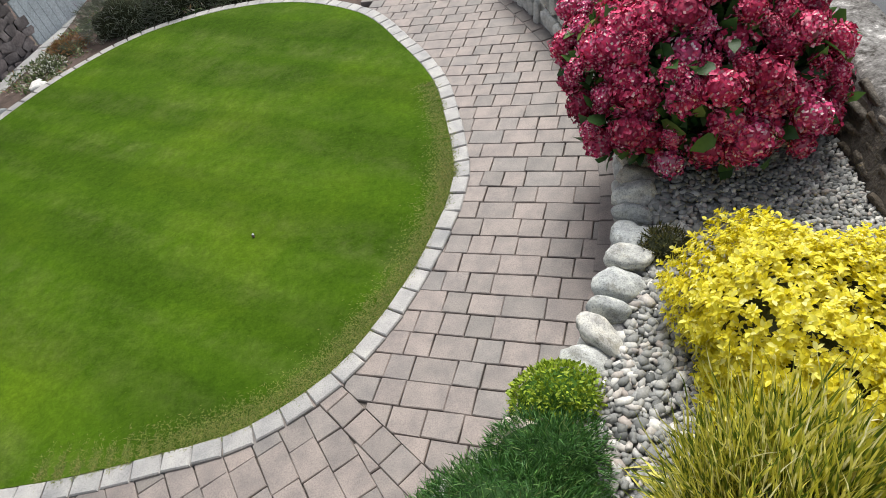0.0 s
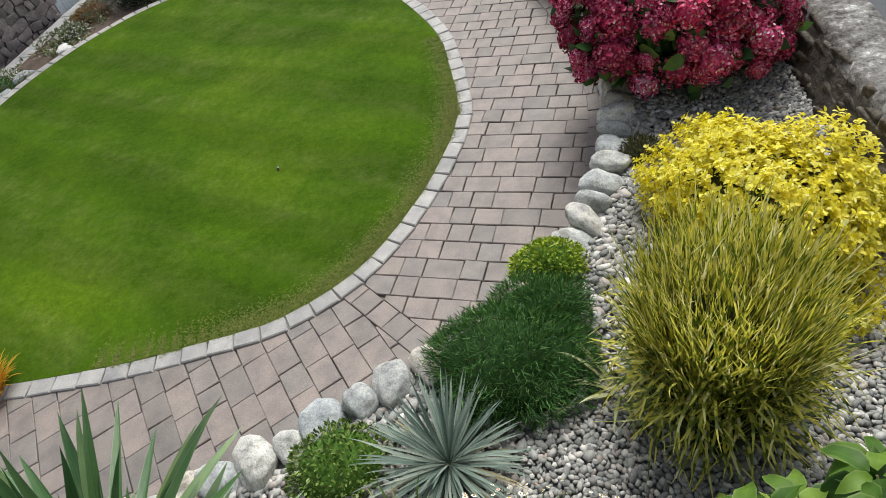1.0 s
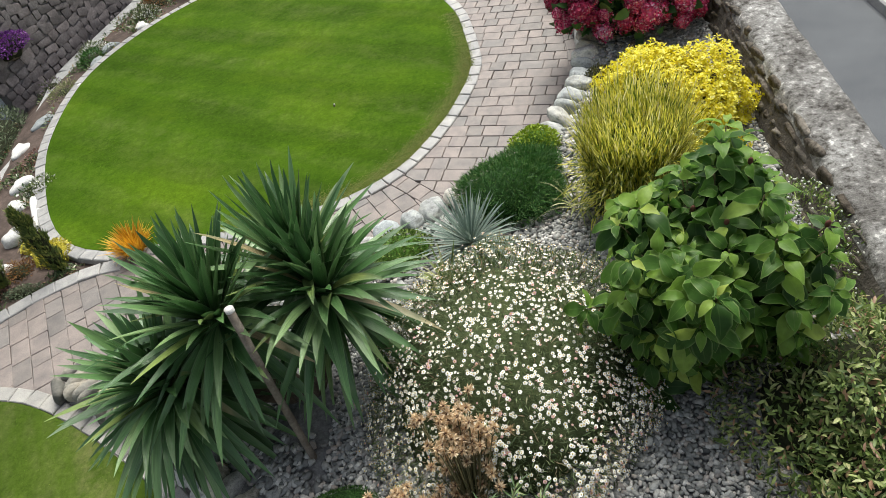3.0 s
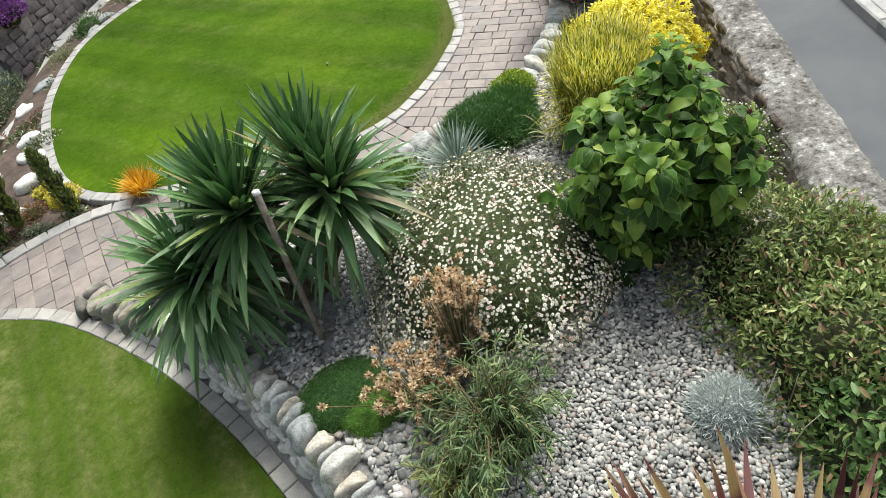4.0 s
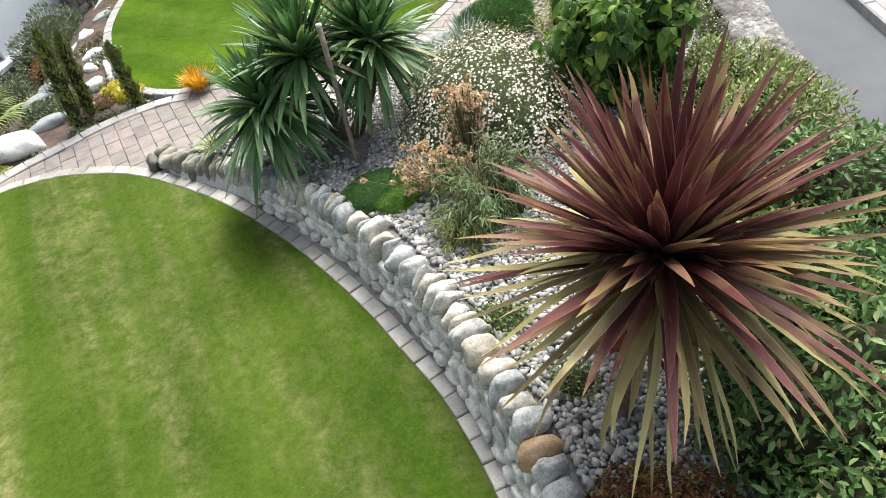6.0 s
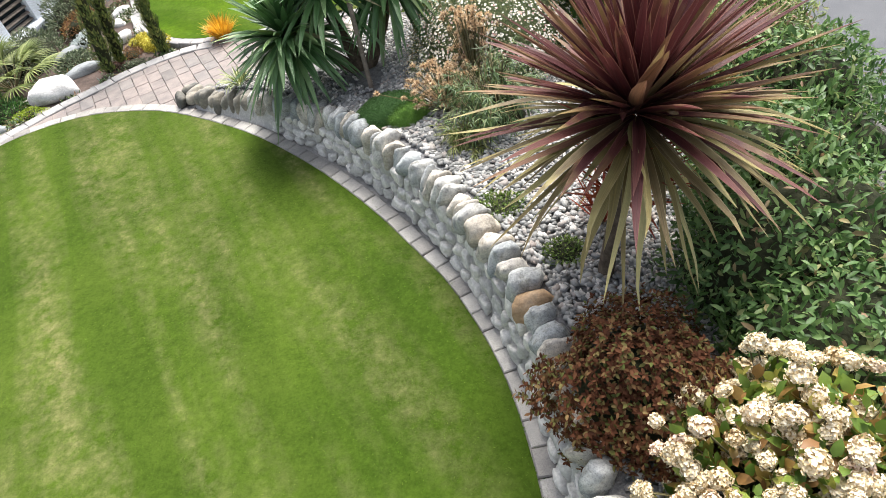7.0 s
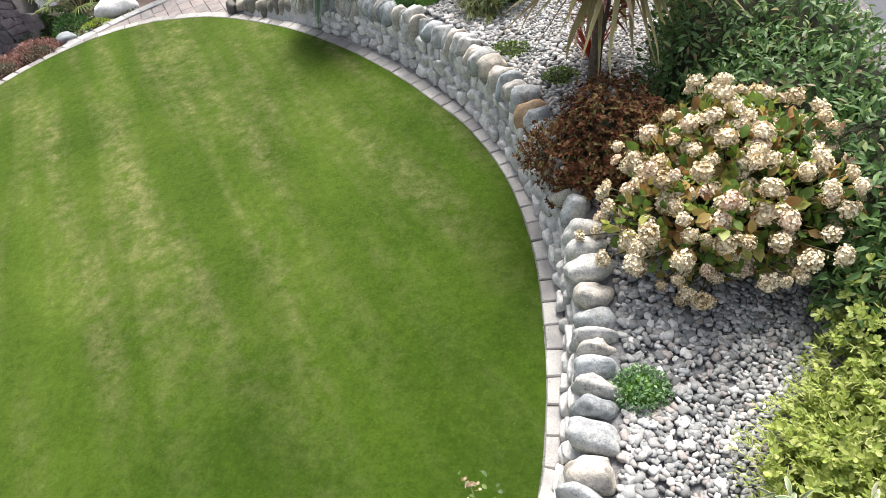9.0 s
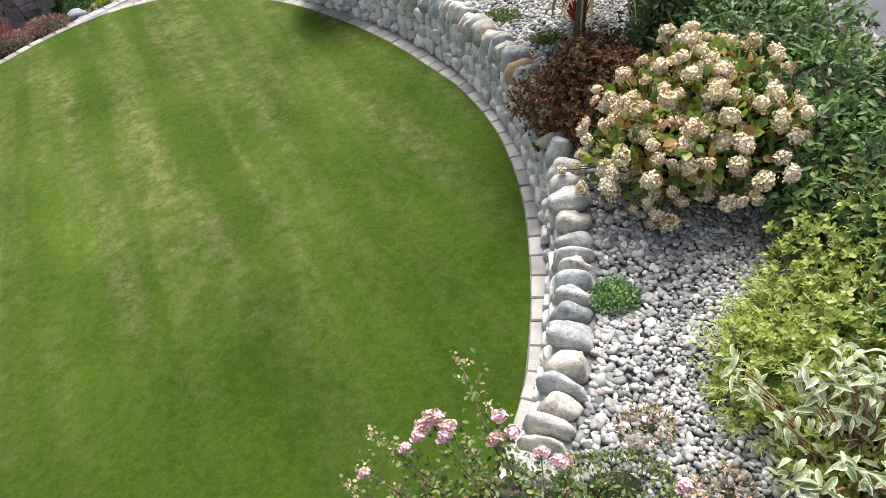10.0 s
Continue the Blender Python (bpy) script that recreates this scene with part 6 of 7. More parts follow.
def fresh_shrub(at, lobes, label):
    """Blunt soft leaves in whorls over several lobes, with feathery sprays at the hem."""
    r = np.random.default_rng(41)
    root = thing("light_green_shrub", at, label, "shrub")
    cores, leaves, sprays = [], [], []
    for x, y, z, rad, h in lobes:
        d = ICO3[0]
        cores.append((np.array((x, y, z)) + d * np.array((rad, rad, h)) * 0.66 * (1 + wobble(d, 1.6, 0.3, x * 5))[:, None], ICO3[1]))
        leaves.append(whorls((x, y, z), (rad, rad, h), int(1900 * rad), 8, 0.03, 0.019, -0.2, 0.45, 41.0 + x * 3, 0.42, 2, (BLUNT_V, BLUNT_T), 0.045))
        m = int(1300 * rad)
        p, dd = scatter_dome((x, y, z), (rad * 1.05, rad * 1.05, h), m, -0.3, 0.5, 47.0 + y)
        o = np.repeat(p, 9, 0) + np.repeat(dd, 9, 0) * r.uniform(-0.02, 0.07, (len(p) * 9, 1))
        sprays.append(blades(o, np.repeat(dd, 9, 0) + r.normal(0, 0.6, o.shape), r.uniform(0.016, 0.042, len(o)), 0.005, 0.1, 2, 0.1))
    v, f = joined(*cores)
    part("inner_shade_mass", mesh_of("inner_shade_mass", v, f, FRESH_SHADE, True), root, kind="stuff")
    v, f = joined(*leaves)
    part("foliage", mesh_of("foliage", v, f, FRESH, True), root, kind="stuff")
    v, f = joined(*sprays)
    part("spray_cover", mesh_of("spray_cover", v, f, FRESH), root, "feathery side sprays", kind="stuff")


fresh_shrub((1.3, -5.7, 0.22), [(0.28, 0.42, 0.12, 0.36, 0.34), (0.0, 0.02, 0.06, 0.36, 0.3), (-0.3, -0.1, 0.02, 0.26, 0.2), (0.3, -0.25, 0.08, 0.38, 0.3), (-0.22, 0.16, 0.0, 0.2, 0.16), (-0.1, -0.5, 0.02, 0.3, 0.22)], "spreading light green shrub with soft rounded shoots")
CREAM_LEAF = leaf_material("cream_leaf_margin", [(0, (0.55, 0.54, 0.36)), (0.5, (0.68, 0.66, 0.48)), (1, (0.8, 0.78, 0.64))], 0.5, 0.3)
GREEN_HEART = leaf_material("green_leaf_heart", [(0, (0.16, 0.25, 0.1)), (0.6, (0.28, 0.37, 0.17)), (1, (0.5, 0.53, 0.34))], 0.5, 0.3)
RED_TWIG = plain("reddish_twig", [(0.3, (0.16, 0.09, 0.05)), (0.7, (0.3, 0.18, 0.1))], 20, 0.7, 0.2, 60)


def variegated(at, spots, label):
    """Bent twigs with folded leaves: a green heart with a broad cream margin."""
    r = np.random.default_rng(43)
    root = thing("variegated_shrub", at, label, "shrub")
    part("stem_mass", tube_mesh("stem_mass", [([(x * 0.3, y * 0.3, 0), (x * 0.6, y * 0.6, z * 0.7), (x, y, z)], (0.008, 0.006, 0.003)) for x, y, z in spots], RED_TWIG, 6), root)
    p = np.repeat(np.array(spots), 11, 0) + r.normal(0, 0.022, (len(spots) * 11, 3))
    n = len(p)
    a = r.uniform(0, TAU, n)
    ax = np.column_stack([np.cos(a), np.sin(a), r.uniform(-0.1, 0.9, n)])
    L, W, D = r.uniform(0.04, 0.085, n), r.uniform(0.012, 0.024, n), r.uniform(0.2, 0.9, n)
    up = r.normal(0, 0.5, (n, 3)) + np.array([0, 0, 1.0])
    v, f = blades(p, ax, L, W, D, 6, 0.35, 0.45, up=up)
    margin = part("leaf_cover", mesh_of("leaf_cover", v, f, CREAM_LEAF), root, "cream leaf margins", kind="stuff")
    v, f = blades(p + up / np.linalg.norm(up, axis=1)[:, None] * 0.0016, ax, L * 0.95, W * 0.7, D, 6, 0.35, 0.45, up=up)
    part("leaf_heart_cover", mesh_of("leaf_heart_cover", v, f, GREEN_HEART), margin, "green leaf hearts", kind="stuff")


r = np.random.default_rng(8)
variegated((1.08, -6.26, 0.25), [(float(r.uniform(-0.42, 0.46)), float(r.uniform(-0.3, 0.34)), float(r.uniform(0.22, 0.48))) for _ in range(78)], "open shrub with curling cream edged leaves")
PINK = faded_material("pink_petals", [(0, (0.66, 0.34, 0.4)), (0.3, (0.8, 0.52, 0.58)), (0.7, (0.88, 0.7, 0.73)), (1, (0.9, 0.83, 0.82))])
ROSE_LEAF = leaf_material("rose_leaf", [(0, (0.06, 0.11, 0.03)), (0.5, (0.12, 0.2, 0.05)), (0.9, (0.24, 0.28, 0.08)), (1, (0.34, 0.2, 0.1))], 0.45)
ROSE_HEADS = flower_heads("rose_bloom", PINK, 4, 60, 0.022, 0.0125)


def roses(at, spots, label):
    root = thing("rose_bush", at, label, "rose")
    part("stem_mass", tube_mesh("stem_mass", [([(x * 0.2, y * 0.2 , 0), (x * 0.7, y * 0.6, z * 0.6), (x, y, z)], (0.005, 0.004, 0.0025)) for x, y, z, k in spots], STEM, 5), root)
    vs = []
    for x, y, z, k in spots:
        m = 80
        t = rng.uniform(0.25, 1.0, m)
        o = np.column_stack([x * (0.2 + 0.8 * t), y * (0.2 + 0.8 * t), z * t]) + rng.normal(0, 0.035, (m, 3))
        vs.append(soup(OVAL_V, OVAL_T, o, rng.normal(size=(m, 3)) + np.array([0, 0, 0.3]), rng.normal(0, 0.4, (m, 3)) + np.array([0, 0, 1]), rng.uniform(0.018, 0.034, m), 0.017))
        for j in range(k):
            s = random.uniform(0.7, 1.15)
            part("rose_bloom", random.choice(ROSE_HEADS), root, at=Matrix.Translation((x + rng.normal(0, 0.03), y + rng.normal(0, 0.03), z + 0.01 + rng.normal(0, 0.015))) @ Matrix.Diagonal((s, s, s, 1)))
    v, f = joined(*vs)
    part("foliage", mesh_of("foliage", v, f, ROSE_LEAF), root, kind="stuff")
    vs = []
    for x, y, z, k in spots:
        if k < 2:
            o = np.array((x, y, z)) + rng.normal(0, 1, (22, 3)) * np.array((0.014, 0.014, 0.035))
            vs.append(soup(OVAL_V, OVAL_T, o, rng.normal(size=(22, 3)) + np.array([0, 0, 0.6]), rng.normal(size=(22, 3)), rng.uniform(0.012, 0.022, 22), 0.012))
    v, f = joined(*vs)
    part("faded_bloom_cover", mesh_of("faded_bloom_cover", v, f, TAN), root, "tan faded blooms", kind="stuff")


roses((0.0, -6.42, 0.22), [(-0.41, 0.38, 0.3, 5), (-0.35, 0.37, 0.28, 3), (-0.19, 0.44, 0.3, 1), (-0.17, 0.33, 0.24, 2), (-0.57, 0.32, 0.24, 1), (-0.29, 0.59, 0.4, 0), (-0.64, 0.36, 0.28, 0), (-0.69, 0.25, 0.2, 1), (-0.01, 0.27, 0.2, 2), (0.1, 0.27, 0.18, 1), (0.52, 0.17, 0.14, 1), (-0.25, 0.2, 0.14, 0), (-0.45, 0.22, 0.12, 0), (-0.58, 0.2, 0.12, 0), (-0.08, 0.2, 0.12, 0), (-0.28, 0.32, 0.18, 0), (0.07, 0.18, 0.1, 0), (-0.76, 0.22, 0.14, 0), (0.24, 0.23, 0.08, 0)],
      "straggling rose bush with clusters of pale pink blooms")
PEACH = leaf_material("peach_flowers", [(0, (0.16, 0.2, 0.07)), (0.4, (0.24, 0.26, 0.12)), (0.6, (0.66, 0.38, 0.28)), (1, (0.78, 0.55, 0.45))], 0.7, 0.15)
mound("peach_ground_cover", (0.42, -5.96, 0.25), (0.11, 0.08, 0.06), 300, 0.022, 0.014, PEACH, "low patch of faded peach flowers on pebbles", seed=51.0, inner=0.3)
mound("peach_ground_cover", (0.66, -6.25, 0.24), (0.08, 0.12, 0.07), 300, 0.022, 0.014, PEACH, "low patch of faded peach flowers on pebbles", seed=52.0, inner=0.3)
for x, y, s in ((0.5, -6.3, 0.1), (0.4, -6.45, 0.12), (0.56, -6.52, 0.13)):
    mound("peach_ground_cover", (x, y, float(bed_z(x, y)) - 0.01), (s, s * 0.9, 0.07), 260, 0.022, 0.013, PEACH, "loose sprays of faded peach flowers over pebbles", seed=55.0 + x * 9, inner=0.3, lump=0.4)
mound("peach_ground_cover", (0.25, -6.2, 0.24), (0.22, 0.14, 0.07), 1000, 0.024, 0.012, ROSE_LEAF, "thin green ground cover among pebbles", seed=53.0, inner=0.5)

# ---- bed beside the lane wall ----
root = thing("white_flowering_herb", (1.72, 0.0, 0.45), "airy herb with tiny white flowers beside the wall", "flowering plant")
v, f = leafy((0, 0, 0.02), (0.22, 0.42, 0.3), 1500, 0.03, 0.008, "lance", -0.05, 0.25, 0.7, 2, 61.0)
part("foliage", mesh_of("foliage", v, f, HERB), root, kind="stuff")
p, d = scatter_dome((0, 0, 0.03), (0.23, 0.44, 0.32), 160, 0.0, 0.25, 61.0)
v, f = soup(ICO1[0], ICO1[1], p, d, rng.normal(size=d.shape), 0.006, 0.006)
part("tiny_flower_cover", mesh_of("tiny_flower_cover", v, f, leaf_material("white_flowers", [(0, (0.75, 0.75, 0.7)), (1, (0.85, 0.85, 0.82))], 0.7)), root, kind="stuff")

# ---- west border ----
BOULDERS = stone_shapes(6, "boulder", plain("pale_boulder", [(0.3, (0.52, 0.505, 0.48)), (0.55, (0.7, 0.685, 0.66)), (0.75, (0.78, 0.77, 0.745))], 5, 0.85, 0.5, 30, by_object=0.1, coord="Object"), 0.8, 0.4)
GREY_BOULDERS = stone_shapes(3, "boulder", plain("grey_boulder", [(0.3, (0.2, 0.22, 0.23)), (0.7, (0.36, 0.38, 0.38))], 5, 0.85, 0.5, 30, coord="Object"), 0.85, 0.4)


def boulder(x, y, z, w, d, h, turn, label, grey=False):
    ob = part("boulder", random.choice(GREY_BOULDERS if grey else BOULDERS), at=pose(x, y, z + h * 0.32, 4, -3, turn) @ Matrix.Diagonal((w, d, h, 1)))
    tagged(ob, label, "boulder", "boulders of the west border")


boulder(-4.85, 0.78, -0.12, 0.62, 0.36, 0.34, 10, "large white rounded boulder beside the path")
boulder(-4.48, 1.98, -0.1, 0.26, 0.24, 0.2, 10, "white boulder among low conifers")
boulder(-4.42, 1.52, -0.1, 0.3, 0.2, 0.18, 75, "white boulder near the path")
boulder(-4.42, 2.36, -0.08, 0.62, 0.13, 0.13, 118, "long white stone below the lawn edging")
boulder(-4.84, 2.86, -0.1, 0.3, 0.2, 0.16, 30, "pale rock among the border plants")
boulder(-4.72, 2.5, -0.1, 0.2, 0.18, 0.15, 10, "small pale rock among the border plants")
boulder(-4.74, 1.28, -0.12, 0.5, 0.22, 0.2, 20, "flat silvery rock behind the white boulder", True)
boulder(-5.0, 4.75, -0.1, 0.3, 0.16, 0.14, 70, "pale long stone beside the lawn edging")
boulder(-5.2, 4.15, -0.12, 0.42, 0.18, 0.16, 50, "greyish long stone beside the lawn edging", True)
boulder(-5.25, 3.6, -0.12, 0.36, 0.17, 0.16, 80, "pale long stone beside the lawn edging")
boulder(-4.98, 5.4, -0.1, 0.3, 0.16, 0.16, 85, "greyish long stone beside the lawn edging", True)
boulder(-4.62, 6.3, -0.1, 0.24, 0.18, 0.17, 40, "white stone beside the lawn edging")
boulder(-4.95, 5.85, -0.1, 0.36, 0.14, 0.16, 70, "greyish long stone beside the lawn edging", True)
boulder(-5.25, 0.2, -0.1, 0.28, 0.2, 0.18, 40, "grey rounded rock beside the lawn kerb", True)
boulder(-5.15, 1.9, -0.14, 0.5, 0.14, 0.2, 58, "grey sloping slab in the border", True)

CYPRESS = leaf_material("cypress_leaf", [(0, (0.05, 0.085, 0.02)), (0.5, (0.12, 0.17, 0.04)), (0.8, (0.22, 0.26, 0.06)), (1, (0.34, 0.34, 0.1))], 0.65, 0.2)


def cypress(x, y, h, w, lean, label):
    root = thing("column_cypress", (x, y, -0.12), label, "conifer", "column cypresses")
    part("trunk", tube_mesh("trunk", [([(0, 0, -0.03), (lean * 0.3, 0, h * 0.35), (lean, 0, h * 0.9)], (0.02, 0.014, 0.005))], BARK, 7), root)
    t = rng.uniform(0.1, 1, 1500)
    a = rng.uniform(0, TAU, 1500)
    rad = w * (0.55 + 0.45 * np.sin(np.clip(t * 1.15, 0, 1) * math.pi * 0.75 + 0.4)) * np.where(t > 0.85, (1.02 - t) / 0.17, 1) * (0.8 + 0.35 * np.sin(t * 23 + a * 2)) 
    o = np.column_stack([np.cos(a) * rad + lean * t, np.sin(a) * rad, t * h])
    ax = np.column_stack([np.cos(a) * 0.5, np.sin(a) * 0.5, np.ones(1500)]) + rng.normal(0, 0.25, (1500, 3))
    v, f = soup(LANCE_V, LANCE_T, o, ax, np.column_stack([np.cos(a), np.sin(a), np.zeros(1500)]), rng.uniform(0.04, 0.07, 1500), 0.016)
    part("foliage", mesh_of("foliage", v, f, CYPRESS), root, kind="stuff")
    ts = np.linspace(0.1, 0.95, 9)
    part("inner_shade_mass", tube_mesh("inner_shade_mass", [([(lean * k, 0, h * k) for k in ts], w * 0.75 * np.array([0.7, 0.9, 1, 1, 1, 0.95, 0.85, 0.65, 0.25]))], INNER, 9), root)


cypress(-4.31, 1.1, 1.15, 0.088, 0.2, "slim dark column cypress beside the path")
cypress(-4.27, 1.34, 1.0, 0.075, 0.18, "slim olive green column cypress")
cypress(-3.76, 1.46, 0.76, 0.07, 0.03, "slim dark column cypress near the lawn edging")
LAVENDER = leaf_material("lavender_leaf", [(0, (0.08, 0.1, 0.065)), (0.5, (0.16, 0.185, 0.13)), (0.9, (0.25, 0.27, 0.21)), (1, (0.32, 0.27, 0.34))], 0.7, 0.1)
HEATHER = leaf_material("heather_leaf", [(0, (0.14, 0.06, 0.045)), (0.5, (0.28, 0.13, 0.095)), (0.8, (0.4, 0.22, 0.17)), (1, (0.5, 0.34, 0.34))], 0.7, 0.1)
RUST = leaf_material("rust_leaf", [(0, (0.12, 0.05, 0.015)), (0.6, (0.24, 0.1, 0.025)), (1, (0.32, 0.2, 0.05))], 0.7, 0.1)
SAGE = leaf_material("sage_leaf", [(0, (0.07, 0.1, 0.055)), (0.5, (0.14, 0.18, 0.1)), (1, (0.26, 0.3, 0.19))], 0.7, 0.1)
WHITEY = leaf_material("white_flowered_leaf", [(0, (0.07, 0.1, 0.03)), (0.6, (0.16, 0.2, 0.06)), (0.72, (0.7, 0.7, 0.64)), (1, (0.84, 0.83, 0.8))], 0.7, 0.1)
VIOLET = leaf_material("violet_flowers", [(0, (0.1, 0.02, 0.16)), (0.5, (0.24, 0.05, 0.34)), (0.9, (0.36, 0.12, 0.46)), (1, (0.12, 0.15, 0.06))], 0.7, 0.1)
YELLOW = leaf_material("yellow_sedum", [(0, (0.4, 0.34, 0.03)), (0.5, (0.62, 0.54, 0.06)), (1, (0.76, 0.7, 0.16))], 0.6, 0.15)
GOLDEN_CUSHION = plain("golden_cushion", [(0.3, (0.3, 0.26, 0.03)), (0.7, (0.5, 0.44, 0.06))], 30, 0.9, 0.5, 80)
BUSHES = [
    ("lavender_bush", (-3.9, 7.4, -0.08), (0.5, 0.36, 0.5), 3000, 0.09, 0.006, LAVENDER, "grey green lavender bush behind the oval lawn"),
    ("lavender_bush", (-3.2, 7.5, -0.06), (0.5, 0.3, 0.42), 2800, 0.09, 0.006, LAVENDER, "grey green lavender bush behind the oval lawn"),
    ("lavender_bush", (-2.4, 7.5, -0.05), (0.45, 0.26, 0.3), 1900, 0.08, 0.007, SAGE, "grey leaved bush behind the oval lawn"),
    ("heather_mound", (-4.62, 7.15, -0.1), (0.26, 0.24, 0.16), 900, 0.05, 0.008, RUST, "rust brown heather mound"),
    ("white_flowered_mound", (-4.72, 6.75, -0.1), (0.2, 0.24, 0.15), 900, 0.035, 0.014, WHITEY, "low mound with white flowers beside the lawn"),
    ("white_flowered_mound", (-5.2, 5.75, -0.14), (0.2, 0.3, 0.22), 1100, 0.035, 0.014, WHITEY, "leafy mound with white flowers below the stone wall"),
    ("dark_green_mound", (-5.12, 5.55, -0.14), (0.18, 0.22, 0.2), 900, 0.05, 0.012, THRIFT, "dark green mound below the stone wall"),
    ("straw_grass_mound", (-5.25, 4.85, -0.14), (0.18, 0.3, 0.12), 900, 0.06, 0.006, STRIPED, "straw coloured low grass beside pale stones"),
    ("violet_mound", (-5.6, 5.2, -0.25), (0.18, 0.2, 0.22), 700, 0.03, 0.012, leaf_material("mauve_flowers", [(0, (0.07, 0.09, 0.04)), (0.6, (0.13, 0.14, 0.07)), (0.8, (0.3, 0.2, 0.34)), (1, (0.55, 0.45, 0.58))], 0.7), "small mauve flowered mound under the wall"),
    ("grey_bush", (-5.95, 3.9, -0.33), (0.42, 0.8, 0.5), 3400, 0.06, 0.016, SAGE, "large grey green bush before the house"),
    ("grey_bush", (-6.1, 2.4, -0.33), (0.42, 0.45, 0.42), 2200, 0.05, 0.016, SAGE, "grey green bush before the house"),
    ("rust_mound", (-5.5, 3.0, -0.2), (0.3, 0.28, 0.2), 1300, 0.04, 0.01, RUST, "rust red heather mound"),
    ("yellow_sedum", (-3.9, 1.65, -0.06), (0.2, 0.14, 0.14), 1700, 0.02, 0.014, YELLOW, "bright yellow sedum beside the lawn edging"),
    ("yellow_sedum", (-4.16, 1.82, -0.08), (0.16, 0.12, 0.11), 1700, 0.02, 0.014, YELLOW, "small yellow sedum among boulders"),
    ("olive_mound", (-4.2, 1.5, -0.08), (0.16, 0.12, 0.1), 700, 0.035, 0.008, RUST, "olive brown low mound beside the path"),
    ("grey_mat", (-4.0, 1.22, -0.06), (0.2, 0.07, 0.07), 700, 0.025, 0.008, SAGE, "grey green mat along the path edging"),
    ("heather_mound", (-4.3, 1.24, -0.08), (0.18, 0.1, 0.08), 700, 0.025, 0.008, HEATHER, "purplish low heather beside the path"),
    ("silver_mat", (-4.95, 1.6, -0.12), (0.22, 0.22, 0.18), 1000, 0.035, 0.02, SAGE, "silvery leaved mound beside a boulder"),
    ("silver_mat", (-5.05, 2.15, -0.14), (0.2, 0.2, 0.18), 900, 0.03, 0.02, GREY, "pale silvery mound among boulders"),
    ("lime_mat", (-4.93, 0.42, -0.07), (0.26, 0.1, 0.1), 1200, 0.018, 0.012, THYME, "lime green cushion between boulder and path"),
    ("heather_mound", (-5.5, -0.12, -0.12), (0.32, 0.27, 0.24), 2300, 0.035, 0.01, HEATHER, "pinkish brown heather beside the lawn"),
    ("heather_mound", (-5.8, -0.5, -0.12), (0.32, 0.3, 0.24), 2200, 0.035, 0.01, HEATHER, "pinkish brown heather beside the lawn"),
    ("dark_green_mound", (-5.5, 0.75, -0.2), (0.25, 0.25, 0.2), 1300, 0.045, 0.014, THRIFT, "dark leafy mound behind a boulder"),
    ("sage_mound", (-4.55, 2.75, -0.1), (0.18, 0.2, 0.14), 800, 0.03, 0.016, WHITEY, "small white flowered mound near boulders"),
    ("brown_mound", (-4.95, 3.3, -0.12), (0.18, 0.3, 0.1), 900, 0.03, 0.008, HEATHER, "purplish brown ground cover beside the lawn"),
    ("green_mound", (-6.3, 1.1, -0.3), (0.4, 0.35, 0.3), 1600, 0.06, 0.016, THRIFT, "dark green bush near the house wall"),
]
for k, (nm, at, rad, n, L, w, mat, label) in enumerate(BUSHES):
    mound(nm, at, rad, n, L, w, mat, label, "shrub", seed=70.0 + k * 1.7, lump=0.3, inner=0.88 if mat is YELLOW else 0.82, inner_mat=GOLDEN_CUSHION if mat is YELLOW else None)
tuft((-3.0, 1.44, -0.03), 620, 0.36, 0.009, 0.62, 0.3, ORANGE, "bright orange sedge tuft at the lawn edging", name="orange_sedge", base_r=0.04, seed=21)
tuft((-6.05, -0.25, -0.2), 70, 0.5, 0.02, 0.8, 0.15, RED, "red strap leaved plant behind heather", name="red_flax", category="plant", base_r=0.03, seed=23)

# violet flowers in a basket on the stone wall
basket = mound("flower_basket", (-6.0, 5.45, 0.42), (0.24, 0.26, 0.2), 1700, 0.035, 0.022, VIOLET, "violet flowers hanging in a wall basket", "flower basket", seed=93.0, lump=0.3, inner=0.8)
bowl = ICO3[0] * np.array((0.17, 0.19, 0.16))
bowl[:, 2] = np.minimum(bowl[:, 2], 0.02)
bowl_ob = part("bowl", mesh_of("bowl", bowl, ICO3[1], WOOD_STAKE, True), basket, "weathered basket bowl")
part("bracket", tube_mesh("bracket", [([(-0.24, 0.04, 0.12), (-0.1, 0.02, 0.03), (0, 0, -0.02)], 0.012)], BARK, 6), bowl_ob, "dark iron bracket")

strip_line = glide([(-5.3, 3.1), (-5.27, 3.7), (-5.36, 4.3), (-5.5, 5.0), (-5.56, 5.6), (-5.42, 6.3), (-5.28, 7.0), (-5.12, 7.7), (-4.95, 8.5)], 6)
# low mixed growth over the soil of the border
COVER = leaf_material("mixed_cover", [(0, (0.035, 0.07, 0.02)), (0.3, (0.075, 0.13, 0.035)), (0.55, (0.14, 0.19, 0.07)), (0.72, (0.2, 0.22, 0.13)), (0.82, (0.2, 0.09, 0.05)), (0.9, (0.26, 0.17, 0.08)), (0.96, (0.5, 0.48, 0.42)), (1, (0.8, 0.79, 0.75))], 0.7, 0.15)
q = rng.uniform((-6.4, -0.7), (-2.6, 8.2), (60000, 2))
q = q[~inside(q, shifted(LAWN1, -0.14, True)) & ~inside(q, shifted(LAWN2, -0.16, True)) & (distance(q, LAWN1) < 2.3)]
q = q[~inside(q, np.vstack([UPPER_BED + np.array((0.0, 0.02)), [(-2.3, 1.45), (-1.0, 1.6), (0.9, 1.4), (0.9, -1.0), (-5.2, -1.0)]]))]
